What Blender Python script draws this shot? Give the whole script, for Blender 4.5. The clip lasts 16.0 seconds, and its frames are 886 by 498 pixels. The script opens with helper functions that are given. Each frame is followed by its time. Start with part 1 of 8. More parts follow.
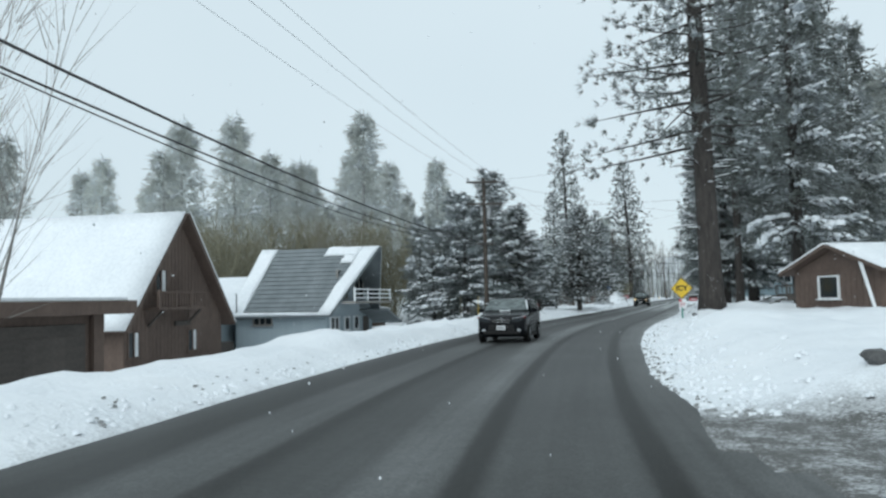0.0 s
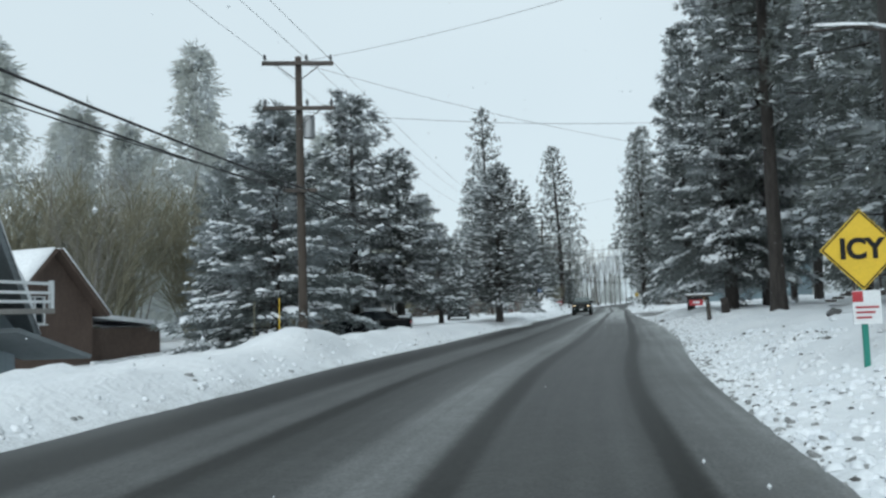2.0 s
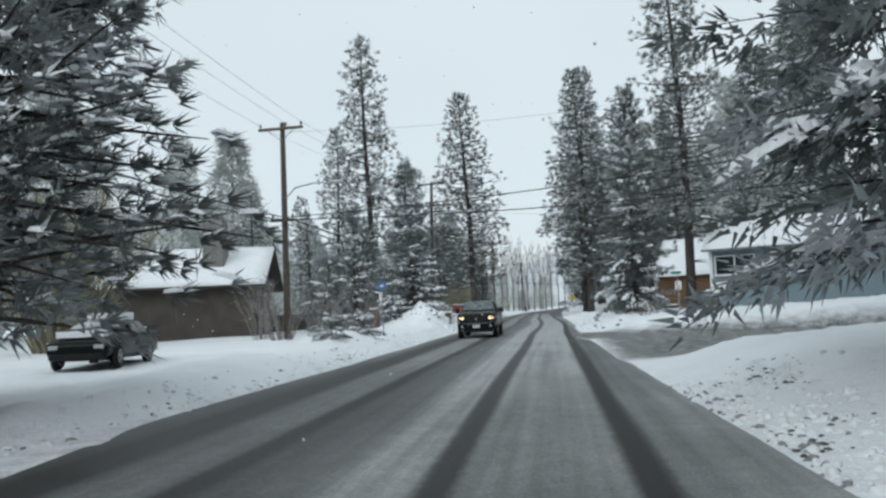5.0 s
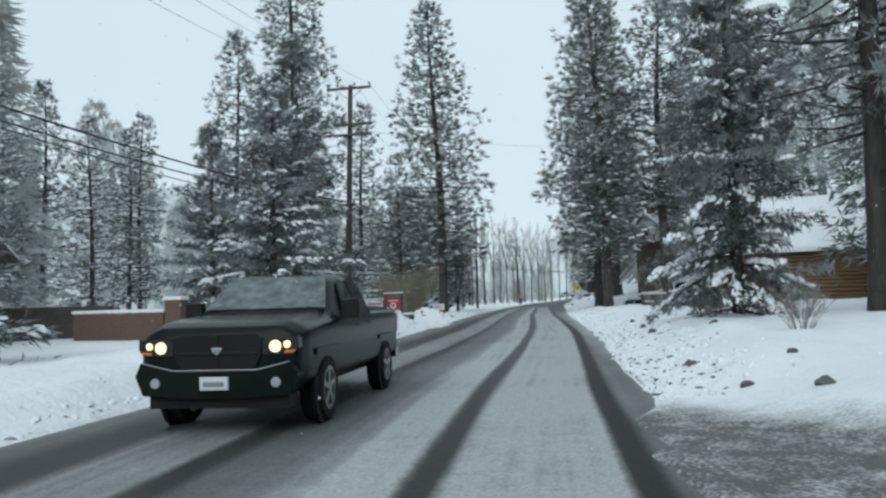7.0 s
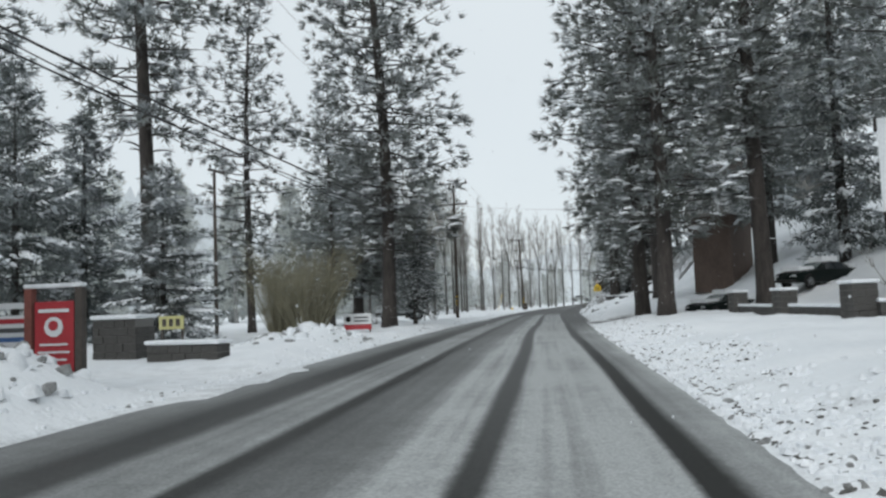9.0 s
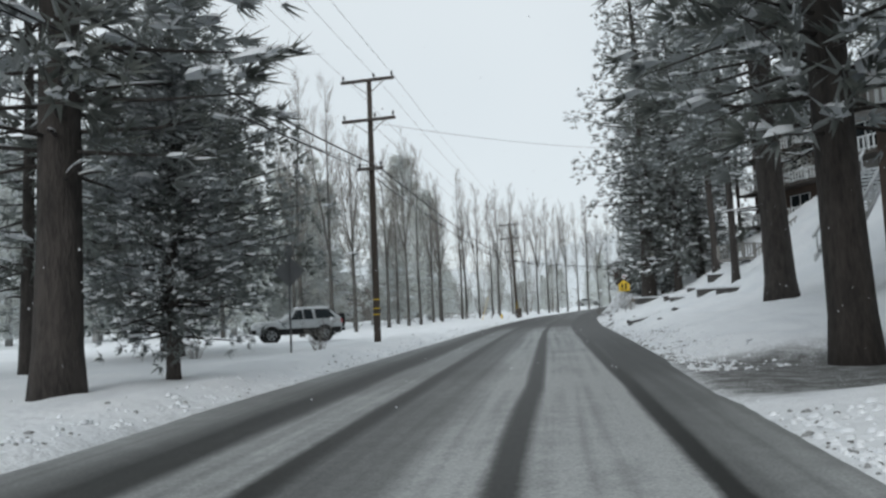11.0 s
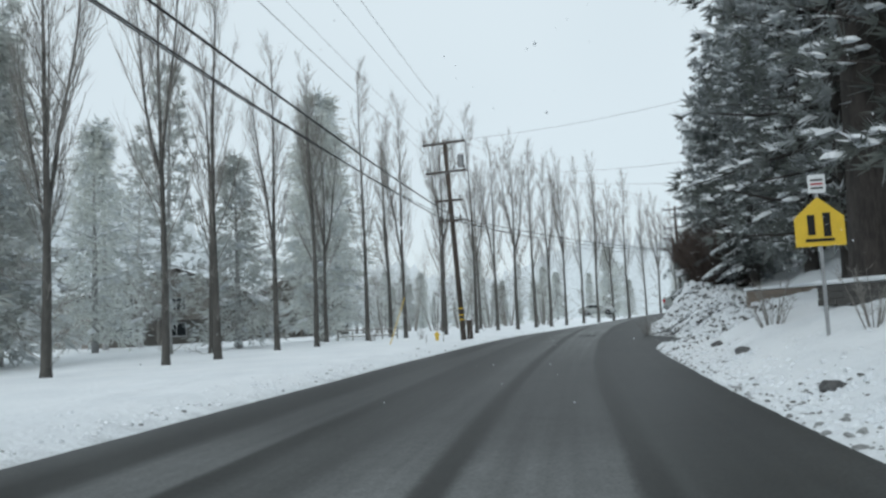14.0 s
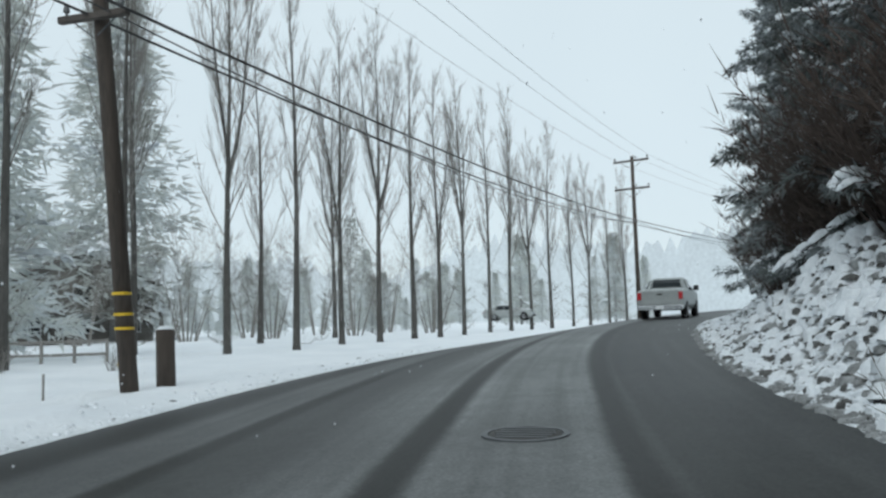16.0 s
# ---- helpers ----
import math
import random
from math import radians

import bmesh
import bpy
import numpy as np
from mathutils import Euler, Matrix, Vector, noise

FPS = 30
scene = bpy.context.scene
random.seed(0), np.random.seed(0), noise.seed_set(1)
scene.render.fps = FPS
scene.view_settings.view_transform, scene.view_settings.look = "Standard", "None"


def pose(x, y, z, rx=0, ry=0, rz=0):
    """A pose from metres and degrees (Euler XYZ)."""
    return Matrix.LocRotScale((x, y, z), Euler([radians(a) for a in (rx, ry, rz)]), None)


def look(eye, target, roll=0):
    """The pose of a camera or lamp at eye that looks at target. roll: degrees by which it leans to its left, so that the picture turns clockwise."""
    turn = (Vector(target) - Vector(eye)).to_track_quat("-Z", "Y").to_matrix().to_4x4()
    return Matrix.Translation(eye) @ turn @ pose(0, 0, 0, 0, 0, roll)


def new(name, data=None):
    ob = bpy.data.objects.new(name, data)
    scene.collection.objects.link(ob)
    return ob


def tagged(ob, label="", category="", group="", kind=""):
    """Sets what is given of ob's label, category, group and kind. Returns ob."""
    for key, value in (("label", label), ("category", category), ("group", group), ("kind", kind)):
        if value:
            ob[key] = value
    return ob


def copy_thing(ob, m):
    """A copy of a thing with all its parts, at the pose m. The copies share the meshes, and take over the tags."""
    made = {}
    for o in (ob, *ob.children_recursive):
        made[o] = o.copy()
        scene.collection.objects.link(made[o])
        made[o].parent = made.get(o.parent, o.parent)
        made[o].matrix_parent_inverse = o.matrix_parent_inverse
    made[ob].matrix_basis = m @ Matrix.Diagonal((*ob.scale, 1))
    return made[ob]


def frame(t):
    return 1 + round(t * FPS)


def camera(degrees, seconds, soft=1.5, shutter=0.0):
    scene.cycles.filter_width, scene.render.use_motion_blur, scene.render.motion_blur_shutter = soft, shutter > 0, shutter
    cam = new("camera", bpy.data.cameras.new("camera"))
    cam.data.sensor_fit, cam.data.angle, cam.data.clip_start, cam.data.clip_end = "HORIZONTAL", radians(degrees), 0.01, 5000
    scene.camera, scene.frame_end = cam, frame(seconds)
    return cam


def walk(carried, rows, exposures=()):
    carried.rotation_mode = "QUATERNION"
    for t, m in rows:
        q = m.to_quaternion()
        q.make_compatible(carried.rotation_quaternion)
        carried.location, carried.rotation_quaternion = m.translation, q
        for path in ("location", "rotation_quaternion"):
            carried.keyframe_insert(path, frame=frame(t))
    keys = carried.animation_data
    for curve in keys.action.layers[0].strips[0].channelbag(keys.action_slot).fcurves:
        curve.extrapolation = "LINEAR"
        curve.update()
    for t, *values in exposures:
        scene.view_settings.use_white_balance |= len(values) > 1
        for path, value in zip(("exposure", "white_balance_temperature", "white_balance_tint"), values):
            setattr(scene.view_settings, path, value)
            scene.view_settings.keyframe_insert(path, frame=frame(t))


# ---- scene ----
cam = camera(58.0, 16.0, soft=2.5)
PATH = [
    (0, (29.734, 23.126, 1.613), (29.393, 25.093, 1.740), -1.37),
    (0.5, (29.592, 30.187, 1.590), (29.269, 32.157, 1.721), -1.64),
    (1, (29.544, 37.628, 1.472), (29.248, 39.601, 1.607), -2.03),
    (1.5, (29.672, 45.317, 1.445), (29.446, 47.298, 1.594), -2.15),
    (2, (29.980, 52.772, 1.342), (29.823, 54.760, 1.487), -1.87),
    (2.5, (30.540, 60.244, 1.420), (30.450, 62.236, 1.565), -1.99),
    (3, (31.385, 67.588, 1.467), (31.345, 69.582, 1.620), -2.38),
    (3.5, (32.490, 74.832, 1.469), (32.484, 76.826, 1.624), -2.48),
    (4, (33.627, 82.220, 1.442), (33.631, 84.215, 1.596), -2.63),
    (6.3, (38.808, 118.627, 1.593), (38.830, 120.622, 1.740), -1.79),
    (6.5, (39.232, 121.632, 1.602), (39.252, 123.627, 1.739), -1.68),
    (7, (40.259, 129.141, 1.479), (40.268, 131.137, 1.607), -1.63),
    (7.5, (41.279, 136.698, 1.397), (41.278, 138.694, 1.523), -1.84),
    (8, (42.266, 144.490, 1.382), (42.255, 146.485, 1.519), -2.64),
    (8.5, (43.324, 152.417, 1.439), (43.307, 154.412, 1.592), -2.52),
    (9, (44.367, 160.118, 1.367), (44.351, 162.113, 1.510), -2.14),
    (9.2, (44.780, 163.269, 1.443), (44.766, 165.264, 1.585), -1.92),
    (11.3, (48.805, 199.813, 1.512), (48.797, 201.807, 1.672), -2.69),
    (11.5, (49.314, 203.438, 1.476), (49.309, 205.431, 1.639), -2.67),
    (12, (50.609, 212.577, 1.505), (50.611, 214.570, 1.675), -2.85),
    (12.5, (51.911, 221.673, 1.534), (51.920, 223.665, 1.712), -3.09),
    (13, (53.162, 230.572, 1.514), (53.175, 232.564, 1.696), -3.32),
    (13.5, (54.449, 239.184, 1.434), (54.455, 241.176, 1.613), -3.12),
    (14, (55.672, 247.588, 1.377), (55.673, 249.580, 1.560), -2.66),
    (14.5, (56.768, 256.024, 1.461), (56.779, 258.016, 1.636), -2.37),
    (15, (58.022, 264.149, 1.430), (58.082, 266.140, 1.607), -2.17),
    (15.5, (59.480, 271.925, 1.422), (59.612, 273.913, 1.599), -2.15),
    (16, (60.950, 279.400, 1.470), (61.182, 281.378, 1.650), -1.60),
]
walk(cam, [(t, look(eye, target, roll)) for t, eye, target, roll in PATH],
     [(0, 0, 6380, 10), (2, 0, 6400, 10), (3.5, 0, 6700, 15), (4.2, 0, 6700, 15), (6.3, 0, 6280, 9), (7, 0, 6330, 10), (8, 0, 6750, 14), (9.2, 0, 6800, 16), (12.5, 0, 6700, 15), (15, 0, 6450, 11), (16, 0, 6450, 11)])

# ---- light: an overcast, snowing sky ----
world = bpy.data.worlds.new("overcast_sky")
scene.world = world
world.use_nodes = True
wn, wl = world.node_tree.nodes, world.node_tree.links
wn.clear()
sky = wn.new("ShaderNodeTexSky")
sky.sky_type, sky.sun_disc = "NISHITA", False
sky.sun_elevation, sky.sun_rotation = radians(33.5), radians(197)
cloud = wn.new("ShaderNodeTexNoise")
cloud.inputs["Scale"].default_value, cloud.inputs["Detail"].default_value = 1.6, 3
ramp = wn.new("ShaderNodeValToRGB")
ramp.color_ramp.elements[0].position, ramp.color_ramp.elements[1].position = 0.3, 0.75
ramp.color_ramp.elements[0].color, ramp.color_ramp.elements[1].color = (5.6, 6.6, 7.0, 1), (6.2, 7.2, 7.55, 1)
veil = wn.new("ShaderNodeMix")
veil.data_type = "RGBA"
veil.inputs["Factor"].default_value = 0.93
back = wn.new("ShaderNodeBackground")
back.inputs["Strength"].default_value = 0.119
wout = wn.new("ShaderNodeOutputWorld")
wl.new(cloud.outputs["Fac"], ramp.inputs["Fac"])
wl.new(sky.outputs["Color"], veil.inputs["A"])
wl.new(ramp.outputs["Color"], veil.inputs["B"])
wl.new(veil.outputs["Result"], back.inputs["Color"])
wl.new(back.outputs["Background"], wout.inputs["Surface"])
sun = new("sun", bpy.data.lights.new("sun", "SUN"))
sun.data.energy, sun.data.angle, sun.data.color = 1.3, radians(45), (0.93, 1.0, 1.0)
sun.matrix_world = look((-16, -52, 36), (0, 0, 0))

# ---- materials ----
def material(name, build):
    m = bpy.data.materials.new(name)
    m.use_nodes = True
    nt = m.node_tree
    bs = nt.nodes["Principled BSDF"]
    build(nt, bs)
    return m


def noise_node(nt, scale, detail=4.0, rough=0.55, coords="Object", stretch=None):
    tc = nt.nodes.new("ShaderNodeTexCoord")
    n = nt.nodes.new("ShaderNodeTexNoise")
    n.inputs["Scale"].default_value, n.inputs["Detail"].default_value = scale, detail
    n.inputs["Roughness"].default_value = rough
    if stretch:
        mp = nt.nodes.new("ShaderNodeMapping")
        mp.inputs["Scale"].default_value = stretch
        nt.links.new(tc.outputs[coords], mp.inputs["Vector"])
        nt.links.new(mp.outputs["Vector"], n.inputs["Vector"])
    else:
        nt.links.new(tc.outputs[coords], n.inputs["Vector"])
    return n.outputs["Fac"]


def ramp_node(nt, fac, stops):
    r = nt.nodes.new("ShaderNodeValToRGB")
    cr = r.color_ramp
    while len(cr.elements) < len(stops):
        cr.elements.new(0.5)
    for e, (p, c) in zip(cr.elements, stops):
        e.position, e.color = p, (*c, 1) if len(c) == 3 else c
    nt.links.new(fac, r.inputs["Fac"])
    return r.outputs["Color"]


def mix_node(nt, fac, a, b, mode="MIX"):
    m = nt.nodes.new("ShaderNodeMix")
    m.data_type, m.blend_type = "RGBA", mode
    for key, v in (("Factor", fac), ("A", a), ("B", b)):
        if isinstance(v, (int, float)):
            m.inputs[key].default_value = v
        elif isinstance(v, tuple):
            m.inputs[key].default_value = (*v, 1)
        else:
            nt.links.new(v, m.inputs[key])
    return m.outputs["Result"]


def bump_node(nt, bs, height, strength=0.4, distance=0.05):
    b = nt.nodes.new("ShaderNodeBump")
    b.inputs["Strength"].default_value, b.inputs["Distance"].default_value = strength, distance
    nt.links.new(height, b.inputs["Height"])
    nt.links.new(b.outputs["Normal"], bs.inputs["Normal"])


def speckled(name, dark, light, scale=3.0, fine=40.0, rough=0.8, bump=0.3, metal=0.0, stretch=None, dist=0.02):
    """Two scales of variation between two colours, with fine relief."""
    def build(nt, bs):
        a, b = noise_node(nt, scale, stretch=stretch), noise_node(nt, fine, 3, stretch=stretch)
        c1 = ramp_node(nt, a, [(0.3, dark), (0.7, light)])
        c2 = ramp_node(nt, b, [(0.25, tuple(0.72 * v for v in dark)), (0.75, light)])
        col = mix_node(nt, 0.45, c1, c2)
        nt.links.new(col, bs.inputs["Base Color"])
        bs.inputs["Roughness"].default_value, bs.inputs["Metallic"].default_value = rough, metal
        if bump:
            bump_node(nt, bs, b, bump, dist)
    return material(name, build)


def snow_build(nt, bs):
    big, mid, fine = noise_node(nt, 0.35), noise_node(nt, 2.2, 5), noise_node(nt, 22, 4)
    col = ramp_node(nt, big, [(0.3, (0.76, 0.79, 0.82)), (0.7, (0.86, 0.88, 0.90))])
    grit = nt.nodes.new("ShaderNodeAttribute")
    grit.attribute_name = "grit"
    spots = nt.nodes.new("ShaderNodeMath")
    spots.operation = "MULTIPLY_ADD"
    nt.links.new(fine, spots.inputs[0])
    spots.inputs[1].default_value = 1.6
    spots.inputs[2].default_value = -1.15
    add = nt.nodes.new("ShaderNodeMath")
    add.operation = "ADD"
    nt.links.new(spots.outputs[0], add.inputs[0])
    nt.links.new(grit.outputs["Fac"], add.inputs[1])
    blot = nt.nodes.new("ShaderNodeMath")
    blot.operation = "MULTIPLY_ADD"
    nt.links.new(mid, blot.inputs[0])
    blot.inputs[1].default_value = 1.3
    blot.inputs[2].default_value = -0.65
    add2 = nt.nodes.new("ShaderNodeMath")
    add2.operation = "ADD"
    nt.links.new(add.outputs[0], add2.inputs[0])
    nt.links.new(blot.outputs[0], add2.inputs[1])
    mul = nt.nodes.new("ShaderNodeMath")
    mul.operation, mul.use_clamp = "MULTIPLY", True
    nt.links.new(add2.outputs[0], mul.inputs[0])
    nt.links.new(grit.outputs["Fac"], mul.inputs[1])
    dirty = mix_node(nt, mul.outputs[0], col, (0.10, 0.10, 0.095))
    nt.links.new(dirty, bs.inputs["Base Color"])
    bs.inputs["Roughness"].default_value = 0.75
    bs.inputs["Subsurface Weight"].default_value = 0.0
    bump_node(nt, bs, mix_node(nt, 0.4, mid, noise_node(nt, 8, 5, 0.65)), 0.75, 0.14)


SNOW = material("snow", snow_build)
BOUGH_SNOW = speckled("bough_snow", (0.72, 0.76, 0.80), (0.88, 0.90, 0.92), 1.5, 20, 0.8, 0.3)


def road_build(nt, bs):
    """Wet asphalt with wheel tracks between strips of slush; the lane's own across-coordinate is in the UV map."""
    uv = nt.nodes.new("ShaderNodeUVMap")
    uv.uv_map = "lane"
    sep = nt.nodes.new("ShaderNodeSeparateXYZ")
    nt.links.new(uv.outputs["UV"], sep.inputs["Vector"])
    mp = nt.nodes.new("ShaderNodeMapping")
    mp.inputs["Scale"].default_value = (1.2, 0.07, 1)
    nt.links.new(uv.outputs["UV"], mp.inputs["Vector"])
    streak = nt.nodes.new("ShaderNodeTexNoise")
    streak.inputs["Scale"].default_value, streak.inputs["Detail"].default_value = 1.0, 4
    nt.links.new(mp.outputs["Vector"], streak.inputs["Vector"])
    wob = nt.nodes.new("ShaderNodeMath")
    wob.operation = "MULTIPLY_ADD"
    nt.links.new(streak.outputs["Fac"], wob.inputs[0])
    wob.inputs[1].default_value = 0.22
    nt.links.new(sep.outputs["X"], wob.inputs[2])
    ragged = nt.nodes.new("ShaderNodeMath")
    ragged.operation = "MULTIPLY_ADD"
    nt.links.new(noise_node(nt, 6.0, 5, 0.7), ragged.inputs[0])
    ragged.inputs[1].default_value = 0.09
    nt.links.new(wob.outputs[0], ragged.inputs[2])
    wob = ragged
    lo = nt.nodes.new("ShaderNodeMapRange")
    lo.inputs["From Min"].default_value, lo.inputs["From Max"].default_value = -5.7, 4.3
    nt.links.new(wob.outputs[0], lo.inputs["Value"])
    # slush by place across: 0.0 is -5.7 m, 1.0 is +4.3 m from the lane's middle (the wobble adds about 0.155)
    def at(d):
        return (d + 0.155 + 5.7) / 10.0
    g = lambda v: (v, v, v)
    slush = ramp_node(nt, lo.outputs["Result"], [
        (at(-5.3), g(0.75)), (at(-4.7), g(0.5)), (at(-4.25), g(0.10)), (at(-3.8), g(0.12)), (at(-3.55), g(0.75)),
        (at(-2.85), g(0.8)), (at(-2.74), g(0.05)), (at(-2.55), g(0.05)), (at(-2.42), g(0.34)), (at(-1.75), g(0.42)), (at(-1.45), g(0.9)), (at(-0.97), g(0.95)),
        (at(-0.88), g(0.02)), (at(-0.69), g(0.02)), (at(-0.60), g(0.9)), (at(0.0), g(0.85)), (at(0.58), g(1.0)), (at(0.66), g(0.02)),
        (at(0.84), g(0.02)), (at(0.95), g(0.75)), (at(2.2), g(0.8))])
    wet = nt.nodes.new("ShaderNodeAttribute")
    wet.attribute_name = "slush"
    fine = noise_node(nt, 30, 6, 0.65)
    big = noise_node(nt, 0.25, 3)
    # churned patches, and thin streaks drawn out along the lane
    mp2 = nt.nodes.new("ShaderNodeMapping")
    mp2.inputs["Scale"].default_value = (6.0, 0.10, 1)
    nt.links.new(uv.outputs["UV"], mp2.inputs["Vector"])
    lines = nt.nodes.new("ShaderNodeTexNoise")
    lines.inputs["Scale"].default_value, lines.inputs["Detail"].default_value = 1.0, 5
    nt.links.new(mp2.outputs["Vector"], lines.inputs["Vector"])
    churn = noise_node(nt, 2.6, 6, 0.7)
    amount = mix_node(nt, 1.0, slush, wet.outputs["Color"], "MULTIPLY")
    for src, gain, base in ((big, 1.0, 0.5), (lines.outputs["Fac"], 1.2, 0.45), (churn, 0.8, 0.6)):
        br = nt.nodes.new("ShaderNodeMath")
        br.operation = "MULTIPLY_ADD"
        nt.links.new(src, br.inputs[0])
        br.inputs[1].default_value, br.inputs[2].default_value = gain, base
        amount = mix_node(nt, 1.0, amount, br.outputs[0], "MULTIPLY")
    tar = ramp_node(nt, fine, [(0.3, (0.014, 0.0145, 0.014)), (0.7, (0.038, 0.038, 0.036))])
    ice = ramp_node(nt, fine, [(0.3, (0.27, 0.285, 0.285)), (0.7, (0.50, 0.515, 0.515))])
    nt.links.new(mix_node(nt, amount, tar, ice), bs.inputs["Base Color"])
    rr = nt.nodes.new("ShaderNodeMapRange")
    rr.inputs["To Min"].default_value, rr.inputs["To Max"].default_value = 0.45, 0.8
    nt.links.new(amount, rr.inputs["Value"])
    nt.links.new(rr.outputs["Result"], bs.inputs["Roughness"])
    bs.inputs["Specular IOR Level"].default_value = 0.06
    bump_node(nt, bs, mix_node(nt, 0.5, churn, fine), 0.35, 0.012)


ROAD = material("wet_asphalt_with_slush", road_build)
BARK = speckled("pine_bark", (0.016, 0.014, 0.013), (0.080, 0.068, 0.061), 2.5, 9.0, 0.9, 1.0, stretch=(3, 3, 0.6), dist=0.05)
GREYBARK = speckled("poplar_bark", (0.045, 0.042, 0.039), (0.12, 0.115, 0.105), 1.5, 8.0, 0.9, 0.6, stretch=(3, 3, 0.8), dist=0.03)
POLEWOOD = speckled("tarred_pole_wood", (0.034, 0.028, 0.024), (0.11, 0.085, 0.068), 1.2, 12.0, 0.85, 0.5, stretch=(4, 4, 0.15))


def needle_material(name, dark, light, snow_haze):
    """Needles that vary from clump to clump: snow dust on some, haze lightness painted into all."""
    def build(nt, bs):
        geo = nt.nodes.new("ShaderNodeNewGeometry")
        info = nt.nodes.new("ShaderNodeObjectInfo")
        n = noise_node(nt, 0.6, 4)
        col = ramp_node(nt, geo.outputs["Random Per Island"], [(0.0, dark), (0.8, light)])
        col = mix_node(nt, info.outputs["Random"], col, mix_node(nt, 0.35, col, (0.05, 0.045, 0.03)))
        f = ramp_node(nt, n, [(0.45, (0.09, 0.09, 0.09)), (0.68, (snow_haze, snow_haze, snow_haze))])
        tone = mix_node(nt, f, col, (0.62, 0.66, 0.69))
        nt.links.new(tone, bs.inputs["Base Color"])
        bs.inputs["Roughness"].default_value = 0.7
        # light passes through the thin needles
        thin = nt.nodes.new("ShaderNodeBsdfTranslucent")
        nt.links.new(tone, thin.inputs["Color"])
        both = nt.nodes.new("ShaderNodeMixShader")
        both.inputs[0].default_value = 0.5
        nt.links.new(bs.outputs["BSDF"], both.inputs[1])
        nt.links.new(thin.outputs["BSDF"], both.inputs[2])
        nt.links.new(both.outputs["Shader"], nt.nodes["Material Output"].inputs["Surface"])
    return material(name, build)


# near needles: tones raised for haze in the air, besides the dusted snow
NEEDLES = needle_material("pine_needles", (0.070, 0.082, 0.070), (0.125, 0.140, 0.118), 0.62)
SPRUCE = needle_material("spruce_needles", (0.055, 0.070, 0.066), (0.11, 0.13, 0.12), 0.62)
# far needles and bark: haze is painted into these pale colours
HAZED_NEEDLES = needle_material("frosted_needles", (0.56, 0.58, 0.545), (0.72, 0.74, 0.70), 0.8)
HAZED_BARK = speckled("rimed_bark", (0.26, 0.26, 0.255), (0.42, 0.42, 0.415), 1.5, 8.0, 0.9, 0.5)
TWIG = speckled("bare_twigs", (0.15, 0.14, 0.13), (0.29, 0.275, 0.255), 1.5, 10, 0.9, 0.2)
DEADWOOD = speckled("dead_brown_twigs", (0.035, 0.026, 0.022), (0.115, 0.085, 0.072), 2.0, 10, 0.9, 0.2)
OLIVE = speckled("willow_twigs", (0.15, 0.14, 0.095), (0.28, 0.262, 0.185), 2.0, 10, 0.9, 0.2)

# ---- small builders ----
def mesh_of(name, verts, faces, mat, smooth=False):
    me = bpy.data.meshes.new(name)
    me.from_pydata([tuple(v) for v in np.asarray(verts, float).tolist()], [], [tuple(f) for f in (faces.tolist() if isinstance(faces, np.ndarray) else faces)])
    for m in (mat if isinstance(mat, (list, tuple)) else [mat]):
        me.materials.append(m)
    if smooth:
        me.polygons.foreach_set("use_smooth", np.ones(len(me.polygons), bool))
    me.update()
    return me


def part(name, data, mat, parent=None, label="", m=None, smooth=False):
    """Links a bmesh, or (verts, faces), as one mesh object, under a thing or a part."""
    if isinstance(data, bmesh.types.BMesh):
        me = bpy.data.meshes.new(name)
        data.to_mesh(me)
        data.free()
        for k in (mat if isinstance(mat, (list, tuple)) else [mat]):
            me.materials.append(k)
        if smooth:
            me.polygons.foreach_set("use_smooth", np.ones(len(me.polygons), bool))
    elif isinstance(data, bpy.types.Mesh):
        me = data
    else:
        me = mesh_of(name, data[0], data[1], mat, smooth)
    ob = new(name, me)
    if parent:
        ob.parent = parent
    if m is not None:
        ob.matrix_basis = m
    if label:
        tagged(ob, label)
    return ob


def thing(name, m, label, category, group="", kind=""):
    ob = new(name)
    ob.matrix_basis = m
    return tagged(ob, label, category, group, kind)


def box(x0, y0, z0, x1, y1, z1, bev=0.0, bm=None):
    bm = bm or bmesh.new()
    made = bmesh.ops.create_cube(bm, size=1, matrix=Matrix.LocRotScale(((x0 + x1) / 2, (y0 + y1) / 2, (z0 + z1) / 2), None, (x1 - x0, y1 - y0, z1 - z0)))
    if bev:
        edges = list({e for v in made["verts"] for e in v.link_edges})
        bmesh.ops.bevel(bm, geom=edges, offset=bev, segments=2, affect="EDGES", profile=0.6)
    return bm


def prism(poly, y0, y1, bm=None):
    """A polygon in x and z, drawn out from y0 to y1."""
    bm = bm or bmesh.new()
    a = [bm.verts.new((x, y0, z)) for x, z in poly]
    b = [bm.verts.new((x, y1, z)) for x, z in poly]
    n = len(poly)
    bm.faces.new(a[::-1])
    bm.faces.new(b)
    for i in range(n):
        bm.faces.new((a[i], a[(i + 1) % n], b[(i + 1) % n], b[i]))
    bmesh.ops.recalc_face_normals(bm, faces=bm.faces)
    return bm


